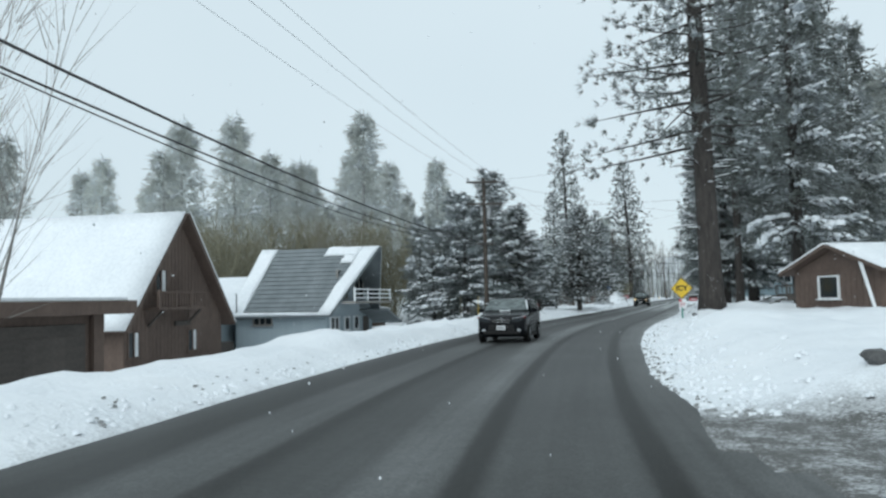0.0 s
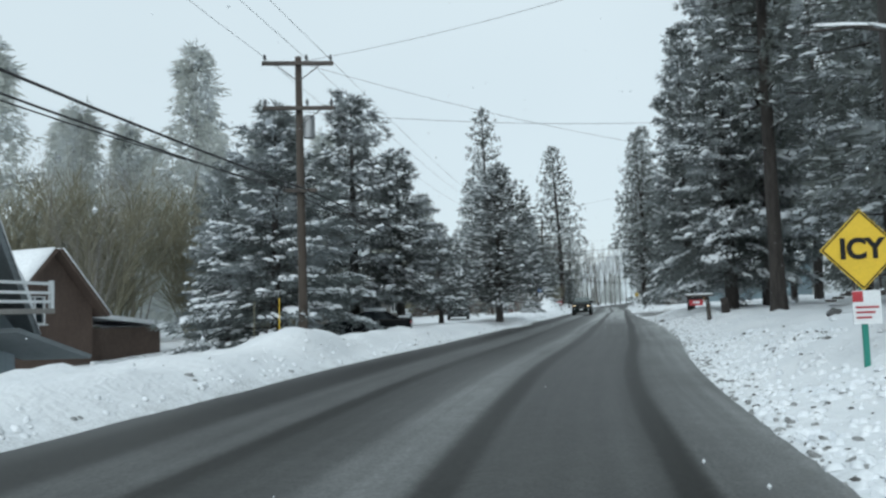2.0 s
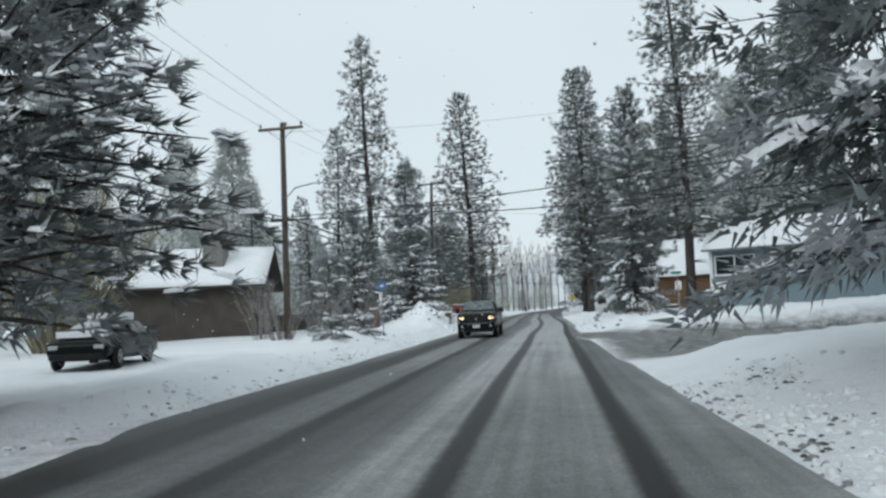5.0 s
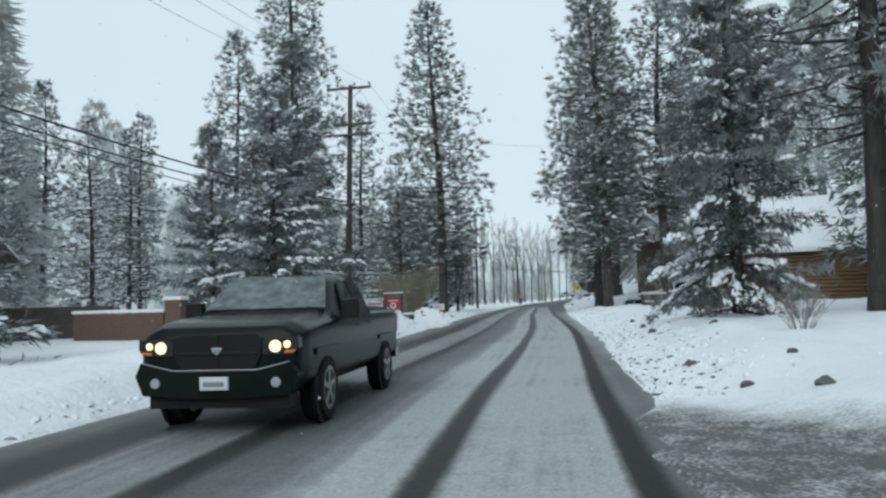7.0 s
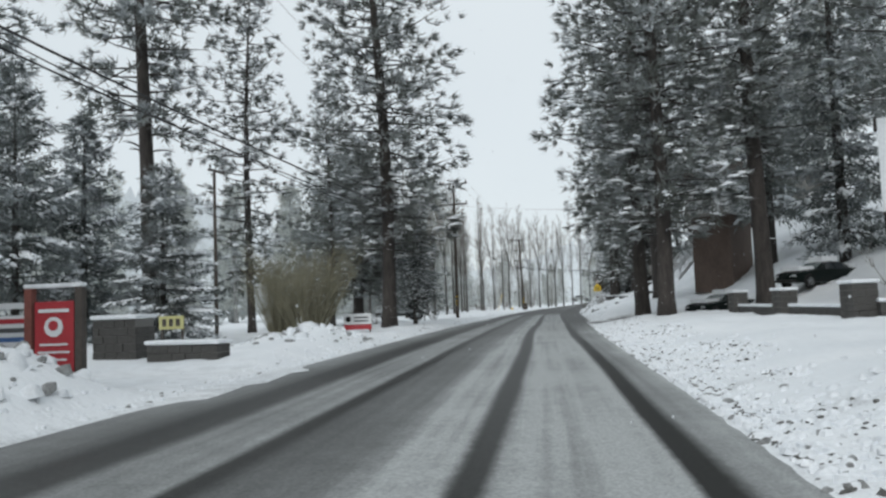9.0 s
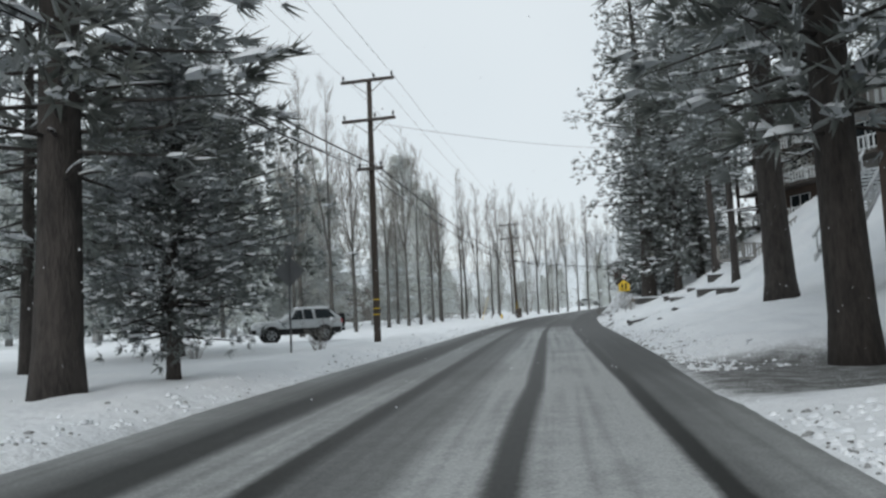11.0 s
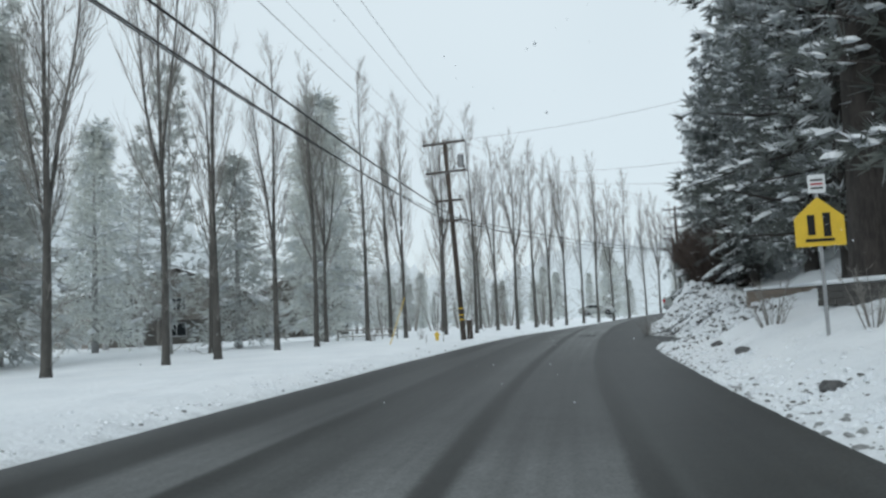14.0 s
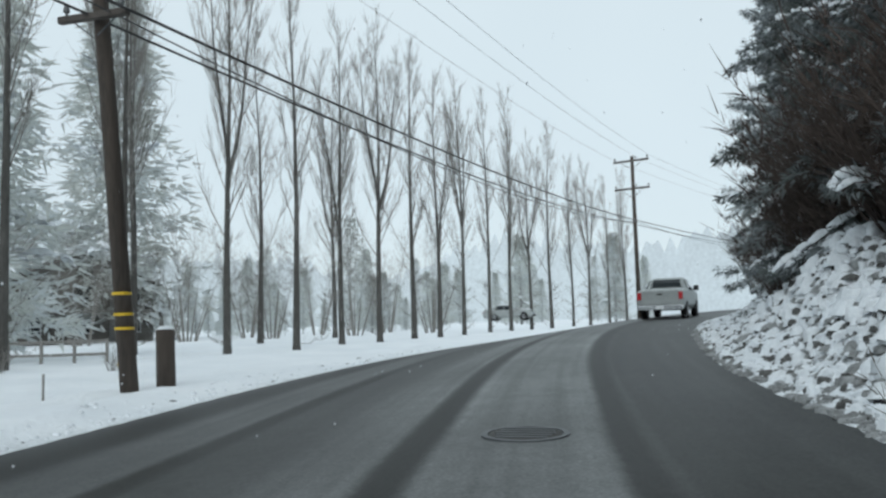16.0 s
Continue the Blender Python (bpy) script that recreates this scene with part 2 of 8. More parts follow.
def tube(points, radii, sides=7):
    """Verts and faces of a tapered tube along points."""
    pts = [Vector(p) for p in points]
    vs, fs = [], []
    for i, p in enumerate(pts):
        d = (pts[min(i + 1, len(pts) - 1)] - pts[max(i - 1, 0)]).normalized()
        a = d.cross(Vector((0.31, 0.87, 0.38) if abs(d.z) > 0.6 else (0, 0, 1))).normalized()
        b = d.cross(a)
        for k in range(sides):
            w = 2 * math.pi * k / sides
            vs.append(p + (a * math.cos(w) + b * math.sin(w)) * radii[i])
    for i in range(len(pts) - 1):
        for k in range(sides):
            fs.append((i * sides + k, i * sides + (k + 1) % sides, (i + 1) * sides + (k + 1) % sides, (i + 1) * sides + k))
    fs.append(tuple(range(sides))[::-1])
    fs.append(tuple((len(pts) - 1) * sides + k for k in range(sides)))
    return vs, fs


def joined(pieces):
    vs, fs = [], []
    for v, f in pieces:
        o = len(vs)
        vs += list(v)
        fs += [tuple(i + o for i in q) for q in f]
    return vs, fs


# ---- the road's line and the ground ----
LINE = [(25.9, -60), (25.5, -20), (25.2, 0), (25.04, 12.7), (25.04, 21), (25.61, 29.4), (26.8, 37.65), (28.73, 45.8), (33.15, 66.15), (35.28, 76.3),
        (37.92, 89.35), (42.14, 113.5), (45.44, 128.7), (48.55, 142.9), (50.92, 151.8), (52.3, 156.1), (53.7, 160), (55.6, 164.5), (58.1, 169),
        (61.2, 173.4), (65, 177.6), (69.5, 181.5), (80, 189), (110, 207), (170, 240)]


def smooth_line(pts, step=0.5):
    p = np.array(pts, float)
    out = []
    for i in range(len(p) - 1):
        a, b, c, d = p[max(i - 1, 0)], p[i], p[i + 1], p[min(i + 2, len(p) - 1)]
        ln = np.hypot(*(c - b))
        m1 = (c - a) * ln / (np.hypot(*(c - b)) + np.hypot(*(b - a)) + 1e-9)
        m2 = (d - b) * ln / (np.hypot(*(c - b)) + np.hypot(*(d - c)) + 1e-9)
        for k in np.linspace(0, 1, max(2, int(ln / step)), endpoint=False):
            h1, h2 = 2 * k**3 - 3 * k**2 + 1, k**3 - 2 * k**2 + k
            out.append(h1 * b + h2 * m1 + (1 - h1) * c + (k**3 - k**2) * m2)
    return np.array(out + [p[-1]])


CURVE = smooth_line(LINE)
TANG = np.gradient(CURVE, axis=0)
TANG /= np.hypot(TANG[:, 0], TANG[:, 1])[:, None]
SIDE = np.stack([TANG[:, 1], -TANG[:, 0]], 1)


# The plan below is drawn short along the road: real() lays its places out in metres.
K, LONG = 1.17, 1.5306
BEND_Y = np.arange(-60, 261, 1.0)
BEND = (LONG - 1) * 0.5 * np.sin(2 * np.radians(np.interp(BEND_Y, [-60, 10, 30, 50, 125, 145, 160, 180, 220], [-10, -4.75, -1.75, 0, 0, -0.25, 0.5, 0.5, -1.75])))
SWAY = np.concatenate([[0], np.cumsum((BEND[1:] + BEND[:-1]) / 2)])
SWAY -= np.interp(90, BEND_Y, SWAY)


def real(x, y):
    """A place of the plan in metres, and the plan's local directions there."""
    x, y = np.asarray(x, float), np.asarray(y, float)
    aside = np.clip(x - np.interp(y, CURVE[:, 1], CURVE[:, 0]), -60, 60)
    return K * (x + np.interp(y, BEND_Y, SWAY)), K * (LONG * y + np.interp(y, BEND_Y, BEND) * aside)


def across(x, y):
    """Signed metres from the lane's middle (right is positive) and the place along the line, as a y value."""
    x, y = np.asarray(x, float), np.asarray(y, float)
    d, s = np.empty(x.shape), np.empty(x.shape)
    for i in range(0, x.size, 4000):
        xs, ys = x.flat[i:i + 4000], y.flat[i:i + 4000]
        q = (xs[:, None] - CURVE[None, :, 0]) ** 2 + (ys[:, None] - CURVE[None, :, 1]) ** 2
        k = q.argmin(1)
        lat = (xs - CURVE[k, 0]) * SIDE[k, 0] + (ys - CURVE[k, 1]) * SIDE[k, 1]
        d.flat[i:i + 4000] = np.sign(lat) * np.sqrt(q[np.arange(len(k)), k])
        s.flat[i:i + 4000] = CURVE[k, 1]
    return d, s


def on_line(y, d):
    """The place d metres right of the lane's middle where the line passes y."""
    k = min(len(CURVE) - 2, max(0, int(np.searchsorted(CURVE[:, 1], y)) - 1))
    f = (y - CURVE[k, 1]) / max(1e-6, CURVE[k + 1, 1] - CURVE[k, 1])
    p, q = CURVE[k] * (1 - f) + CURVE[k + 1] * f, SIDE[k] * (1 - f) + SIDE[k + 1] * f
    return float(p[0] + q[0] * d), float(p[1] + q[1] * d)


def step01(a, b, x):
    t = np.clip((np.asarray(x, float) - a) / (b - a), 0, 1)
    return t * t * (3 - 2 * t)


def wav(x, y, f, seed):
    """Cheap smooth noise from summed waves, about -1 to 1."""
    r = np.random.RandomState(seed)
    z = 0
    for k in range(7):
        a, ph, q = r.uniform(0, 6.28), r.uniform(0, 6.28), f * r.uniform(0.6, 1.7)
        z = z + np.sin((x * math.cos(a) + y * math.sin(a)) * q + ph)
    return z / 4.0


# places that are scraped down to the road's level: x, y, half-lengths, turn
LEFT_EDGE = -5.15


def right_edge(s):
    return np.interp(s, [-60, 10, 14, 18, 22, 33, 39, 48, 56, 62, 75, 81, 90, 96, 110, 119, 137, 150, 155, 156.8, 158.2, 159.6, 164, 169, 175], [1.6, 3.5, 3.0, 1.5, 1.15, 1.5, 1.75, 2.0, 1.95, 1.7, 1.3, 1.2, 1.5, 1.7, 2.05, 2.35, 2.4, 2.4, 2.2, 3.3, 3.3, 2.2, 2.15, 2.4, 2.6])


def rise(s, d=0.0):
    """The road's climb into the last, banked bend."""
    up = np.interp(s, [148, 154, 160, 166, 172, 185, 200, 240], [0, 0.08, 0.34, 0.68, 0.95, 1.45, 1.9, 2.8])
    return up * (0.12 + 0.88 * np.clip((np.asarray(d) + 6.5) / 6.0, 0, 1))


def ground_z(x, y):
    d, s = across(x, y)
    re = right_edge(s)
    rough = 0.5 * wav(x, y, 2.2, 3) + 0.5 * wav(x, y, 5.0, 4) + 0.35 * wav(x, y, 8.0, 12)
    # left of the road
    u = LEFT_EDGE - d + 0.25 * wav(x, y, 1.1, 9)
    bank = np.interp(s, [-60, 20, 44, 52, 70, 82, 88, 96, 104, 116, 130, 170, 200], [0.35, 0.32, 0.42, 0.30, 0.30, 0.45, 0.35, 0.28, 0.18, 0.22, 0.22, 0.14, 0.2])
    level = np.interp(s, [-60, 34, 46, 56, 72, 100, 125, 150, 180, 260], [-0.9, -0.9, -0.5, 0.0, 0.25, 0.3, 0.12, 0.05, 0.2, 0.4])
    zl = bank * step01(0, 1.1, u) * (1 - 0.55 * step01(2.0, 4.0, u)) * (1 + 0.35 * rough)
    zl = zl * (1 - step01(3.0, 7.0, u)) + level * step01(3.0, 7.0, u) + 0.06 * wav(x, y, 0.7, 5) * step01(1.5, 4, u)
    # right of the road
    v = d - re + 0.2 * wav(x, y, 1.3, 10)
    hill = step01(118, 142, s)
    up = np.interp(s, [-60, 60, 85, 100, 112, 120, 140, 170], [0.55, 0.5, 0.5, 0.4, 0.36, 0.45, 0.7, 0.9])
    zr = up * step01(0.1, 2.6, v) * (1 + 0.22 * rough * step01(0, 0.6, v)) + np.interp(s, [90, 100, 112, 118], [0.045, 0.02, 0.015, 0.045]) * np.clip(v - 2.5, 0, 14) + 0.05 * wav(x, y, 0.8, 6) * step01(1, 3, v)
    zr = zr + hill * (0.28 * np.clip(v - 2.2, 0, 4) + 0.62 * np.clip(v - 6.0, 0, 22)) + step01(108, 122, s) * (1 - hill) * 0.42 * np.clip(v - 8, 0, 25)
    z = np.where(d < 0, zl, zr)
    inner = np.minimum(d - LEFT_EDGE, re - d)
    z = z + 0.035 - 0.16 * step01(-0.25, 0.75, inner)
    flat = inner > 0.5
    # the scraped mouths of side roads and drives
    for cx, cy, ax, lx, ly, lev in MOUTHS:
        c, sn = math.cos(radians(ax)), math.sin(radians(ax))
        p, q = (x - cx) * c + (y - cy) * sn, -(x - cx) * sn + (y - cy) * c
        inside = (1 - step01(lx - 0.8, lx + 0.6, np.abs(p))) * (1 - step01(ly - 0.7, ly + 0.7, np.abs(q)))
        z = np.where(flat, z, z * (1 - inside) + (lev + 0.015) * inside)
    # heaps pushed up by the plough: x, y, radius, height
    for hx, hy, hr, hh in HEAPS:
        r2 = ((x - hx) ** 2 + (y - hy) ** 2) / hr**2
        lump = hh * np.exp(-1.6 * r2) * (1 + 0.2 * wav(x, y, 2.6, 21) + 0.06 * wav(x, y, 5.0, 22))
        z = z + np.where(r2 < 4, lump, 0) * step01(-0.1, 1.5, -inner)
    return z + rise(s, d)


MOUTHS = [(34.0, 13.2, -8, 9.0, 5.0, 0.0), (45.0, 69.0, -14, 9.5, 5.2, 0.03), (36.9, 75.2, -50, 2.4, 1.8, 0.03), (29.0, 99.6, 168, 7.5, 1.9, 0.02), (49.0, 116.6, -14, 4.0, 2.2, 0.02), (20.0, 57.3, 10, 8, 2.6, 0.0)]
HEAPS = [(29.9, 85.2, 2.0, 0.95), (28.6, 86.8, 1.6, 0.55), (31.7, 95.9, 1.5, 0.55), (30.3, 95.3, 1.3, 0.45), (33.2, 106.2, 2.2, 0.45), (57.9, 160.3, 1.9, 1.0), (59.3, 163.2, 2.0, 0.8),
         (56.4, 157.0, 1.7, 0.6), (27.2, 72.6, 1.8, 0.3), (28.6, 84.0, 1.4, 0.3), (31.6, 37.0, 3.5, 0.35), (29.0, 28.5, 3.0, 0.35), (21.2, 41.0, 1.6, 0.3), (17.4, 27.0, 2.0, 0.25), (26.0, 78.0, 3.0, 0.1), (51.5, 124.5, 3.0, 0.3)]


def ground():
    gx = np.concatenate([-np.geomspace(900, 15, 26) + 12, np.arange(-2.5, 8, 1.5), np.arange(8, 72, 0.27), np.arange(72, 100, 1.4), np.geomspace(3, 900, 26) + 98])
    gy = np.concatenate([-np.geomspace(600, 3, 18) - 2, np.arange(-3, 6, 1.2), np.arange(6, 192, 0.25), np.arange(192, 240, 1.4), np.geomspace(4, 1400, 26) + 238])
    x, y = np.meshgrid(gx, gy)
    z = ground_z(x, y)
    far = np.hypot(np.clip(np.abs(x - 50) - 110, 0, None), np.clip(np.abs(y - 100) - 190, 0, None))
    z = z * np.exp(-far / 150)
    d, s = across(x, y)
    re = right_edge(s)
    rim = np.maximum(np.exp(-np.clip(d - re, 0, None) / 0.45) * (d > 0) * 0.5, np.exp(-np.clip(LEFT_EDGE - d, 0, None) / 0.35) * (d < 0) * 0.65)
    for cx, cy, ax, lx, ly, lev in MOUTHS:
        c, sn = math.cos(radians(ax)), math.sin(radians(ax))
        p, q = (x - cx) * c + (y - cy) * sn, -(x - cx) * sn + (y - cy) * c
        rim = np.maximum(rim, (1.15 if lev < 0.04 and cx > 31 else 0.5) * (1 - step01(lx - 0.5, lx + 1, np.abs(p))) * (1 - step01(ly - 0.5, ly + 1, np.abs(q))))
    v = d - re
    patches = np.clip(0.9 * wav(x, y, 2.6, 41) + 0.5 * wav(x, y, 6.0, 42) - 0.25, 0, 1) * (1 - step01(0.8, 2.6, v)) * (v > 0) * np.interp(s, [60, 76, 110, 124, 150, 170], [0.45, 1.0, 0.9, 0.6, 0.8, 1.0])
    rim = np.maximum(rim, 0.75 * patches)
    broken = np.clip(0.8 * wav(x, y, 4.0, 43) + 0.7 * wav(x, y, 8.0, 44) + 0.2, 0, 1) * step01(152, 158, s) * (1 - step01(172, 176, s)) * (v > -0.1) * (1 - step01(2.2, 3.6, v))
    rim = np.maximum(rim, 1.1 * broken)
    nx, ny = len(gx), len(gy)
    verts = np.stack([x.ravel(), y.ravel(), z.ravel()], 1)
    i = (np.arange(ny - 1)[:, None] * nx + np.arange(nx - 1)[None, :]).ravel()
    faces = np.stack([i, i + 1, i + nx + 1, i + nx], 1)
    me = mesh_of("ground", verts, faces, SNOW, smooth=True)
    at = me.attributes.new("grit", "FLOAT", "POINT")
    at.data.foreach_set("value", rim.ravel().astype(np.float32))
    return tagged(new("ground", me), "snow-covered ground with ploughed banks along the road", "ground", kind="structure")


ground()


def slush_at(s, d):
    """How much slush lies d from the wheel tracks' middle, where the line passes s: own lane, the strip between, the far lane, the shoulder."""
    knots = [-60, 20, 40, 55, 70, 80, 92, 110, 120, 133, 138, 144, 152, 158, 165, 200]
    own = np.interp(s, knots, [0.20, 0.14, 0.15, 0.34, 0.95, 1.15, 1.0, 1.05, 0.95, 0.85, 0.7, 0.12, 0.16, 0.42, 0.55, 0.55])
    between = np.interp(s, knots, [0.26, 0.28, 0.46, 0.58, 1.1, 1.1, 0.95, 0.95, 0.95, 0.85, 0.7, 0.16, 0.20, 0.32, 0.45, 0.5])
    far = np.interp(s, knots, [0.22, 0.20, 0.27, 0.40, 0.70, 0.68, 0.72, 0.85, 0.85, 0.85, 0.65, 0.15, 0.12, 0.22, 0.36, 0.45])
    edge = np.interp(s, knots, [0.30, 0.25, 0.55, 0.80, 0.45, 0.5, 1.15, 0.8, 0.22, 0.15, 0.12, 0.08, 0.08, 0.10, 0.16, 0.4])
    edge = edge * np.interp(d, [0.9, 1.3, 1.9], [0.7, 1.0, 1.45])
    return np.interp(d, [-5.6, -2.3, -1.7, -1.05, -0.7, 0.6, 0.95, 1.6], [1, 1, 0, 0, 0, 0, 0, 0]) * far + np.interp(d, [-2.3, -1.7, -1.05, -0.8], [0, 1, 1, 0]) * between \
        + np.interp(d, [-1.05, -0.8, 0.7, 0.9], [0, 1, 1, 0]) * own + np.interp(d, [0.7, 0.9], [0, 1]) * edge


def road():
    keep = CURVE[::2]
    side = SIDE[::2]
    n = len(keep)
    cols = np.array([-5.6, -5.2, -4.4, -3.6, -3.0, -2.4, -2.0, -1.7, -1.4, -1.1, -0.8, -0.4, 0.0, 0.4, 0.7, 0.95, 1.2, 1.5, 1.9, 2.4, 3.0, 3.9])
    verts, lane, amount = [], [], []
    run = np.concatenate([[0], np.cumsum(np.hypot(*np.diff(keep, axis=0).T))])
    for i in range(n):
        y = keep[i][1]
        off = float(np.interp(y, [-60, 30, 45, 79, 93, 117, 133, 145, 160, 200], [-0.25, -0.22, -0.1, -0.14, 0.25, 0.34, -0.1, -0.1, -0.3, -0.3]))
        for c in cols:
            c = min(c, float(right_edge(y)) + 0.45 - 0.02 * (3.9 - c))
            p = keep[i] + side[i] * c
            verts.append((p[0], p[1], 0.012 - 0.004 * (c + 1.8) ** 2 / 4 + float(rise(y, c))))
            lane.append((c - off, run[i] * LONG))
            amount.append(float(slush_at(y, c - off)))
    m = len(cols)
    faces = [(i * m + k, i * m + k + 1, (i + 1) * m + k + 1, (i + 1) * m + k) for i in range(n - 1) for k in range(m - 1)]
    me = mesh_of("road", verts, faces, ROAD, smooth=True)
    uv = me.uv_layers.new(name="lane")
    idx = np.empty(len(me.loops), int)
    me.loops.foreach_get("vertex_index", idx)
    uv.data.foreach_set("uv", np.array(lane)[idx].ravel())
    at = me.attributes.new("slush", "FLOAT", "POINT")
    at.data.foreach_set("value", np.array(amount, np.float32))
    return tagged(new("road", me), "wet two-lane asphalt road with dark wheel tracks through slush", "road", kind="structure")


road()

# ---- trees ----
def rot_about(v, axis, ang):
    return Matrix.Rotation(ang, 3, axis) @ v


class Leaves:
    """Collects slim triangles for needles and low domes for snow."""
    def __init__(self):
        self.v, self.f = [], []

    def blade(self, p, d, ln, w, up):
        s = d.cross(up)
        if s.length < 1e-4:
            s = Vector((1, 0, 0))
        s = s.normalized() * w * 1.35
        o = len(self.v)
        q = p + d * ln * 0.2
        self.v += [q + s, p + d * ln, q - s]
        self.f.append((o, o + 1, o + 2))

    def tuft(self, p, d, ln, w, n, spread, rng):
        for _ in range(n):
            e = Vector((rng.gauss(0, 1), rng.gauss(0, 1), rng.gauss(0, 1))).normalized()
            self.blade(p, (d + e * spread).normalized(), ln * rng.uniform(0.7, 1.2), w, e)

    def cap(self, p, rx, ry, h, yaw, rng, tilt=0.0):
        o = len(self.v)
        c, s = math.cos(yaw), math.sin(yaw)
        n = 5
        for rr, hh in ((1.0, -0.15), (0.66, 0.72)):
            for k in range(n):
                a = 6.283 * k / n
                j = rng.uniform(0.75, 1.25)
                x, y = rx * rr * j * math.cos(a), ry * rr * j * math.sin(a)
                self.v.append(p + Vector((x * c - y * s, x * s + y * c, h * hh - tilt * x * 1.0)))
        self.v.append(p + Vector((0, 0, h)))
        for k in range(n):
            self.f.append((o + k, o + (k + 1) % n, o + n + (k + 1) % n, o + n + k))
            self.f.append((o + n + k, o + n + (k + 1) % n, o + 2 * n))


def spruce_data(h, r, seed, snow=1.0, low=0.03, dense=1.0, power=0.85, size=1.0, blades=9, sag=1.0):
    """A snow-laden spruce: sagging boughs in whorls, hung with clumps of twigs, with snow lying along their backs."""
    rng = random.Random(seed)
    wood, leaf, white = [], Leaves(), Leaves()
    uni, gau = rng.uniform, rng.gauss
    up = Vector((0, 0, 1))
    wood.append(tube([(0, 0, -0.3), (0, 0, h * 0.5), (0.05, 0.02, h * 0.97)], [0.014 * h + 0.05, 0.008 * h + 0.02, 0.012], 8))
    z = h * low
    while z < h * 0.985:
        t = z / h
        reach = r * (1 - t) ** power * (0.7 + 0.3 * min(1, t * 8)) + 0.15
        n = max(4, int(round((4.5 + 2.5 * (1 - t)) * dense)))
        a0 = uni(0, 6.28)
        for k in range(n):
            a = a0 + 6.283 * k / n + uni(-0.4, 0.4)
            ln = reach * uni(0.45, 1.2)
            out = Vector((math.cos(a), math.sin(a), 0))
            droop = uni(0.25, 0.75) * (1 - 0.85 * t) * sag
            lift = 0.12 + 0.5 * t
            p0 = Vector((0, 0, z + uni(-0.25, 0.25)))
            side_ = out.cross(up)
            bend = uni(-0.18, 0.18)

            def at(q):
                return p0 + out * (ln * q) + side_ * (bend * ln * q * q) + Vector((0, 0, ln * (lift * q - droop * q * q + 0.14 * q**4)))
            if ln > 0.9:
                wood.append(tube([at(0), at(0.45), at(0.9)], [0.015 + 0.009 * ln, 0.012, 0.005], 3))
            m = max(3, int(ln / (0.19 * size)))
            laden = rng.random() < 0.55 * snow
            for j in range(m):
                q = 0.16 + 0.84 * (j + uni(0.2, 1.0)) / m
                p = at(q)
                w = 0.06 + 0.36 * ln * max(0.0, 1.02 - q) ** 0.8
                for sg in (-1, 1, 0) if j % 2 else (-1, 1):
                    c = p + side_ * (sg * w * uni(0.35, 1.0)) + out * uni(-0.05, 0.15) * size
                    c.z -= 0.30 * (c - p).length + uni(0, 0.08) * size
                    d0 = out * uni(0.4, 0.9) + side_ * (sg * uni(0.3, 0.8)) + Vector((0, 0, uni(-0.55, 0.1)))
                    for _ in range(blades):
                        e = Vector((gau(0, 1), gau(0, 1), gau(0, 1)))
                        leaf.blade(c + e * (0.05 * size), (d0 + e * 0.40).normalized(), 0.24 * size * uni(0.55, 1.2), 0.019 * size, e)
                    if laden and q > 0.35 and rng.random() < 0.6:
                        e = d0.normalized()
                        for _ in range(2):
                            white.blade(c + Vector((0, 0, 0.04 * size)), (e + Vector((gau(0, .3), gau(0, .3), 0.1))).normalized(), 0.2 * size, 0.03 * size, up)
                        s = uni(0.05, 0.13) * size**0.7
                        white.cap(c + Vector((0, 0, 0.03 * size)), s * uni(1.0, 1.7), s, 0.55 * s + 0.02, a + sg * 0.6, rng, 0.45)
            if laden:
                q, q1 = uni(0.3, 0.6), uni(0.8, 1.03)
                fat = uni(0.7, 1.5) * min(1.0, 0.35 + 0.35 * ln)
                while q < q1:
                    s = fat * uni(0.08, 0.16) * size**0.6
                    slope = -(lift - 2 * droop * q + 0.56 * q**3)
                    white.cap(at(q) + side_ * gau(0, 0.04) * ln + Vector((0, 0, 0.02 * size)), s * uni(1.1, 1.8), s * uni(0.8, 1.3), 0.6 * s + 0.02, a + uni(-.3, .3), rng, slope)
                    q += 1.1 * s / ln + uni(0, 0.06)
        z += (0.30 + 0.14 * (1 - t)) * size ** 0.5
    return joined(wood), (leaf.v, leaf.f), (white.v, white.f)


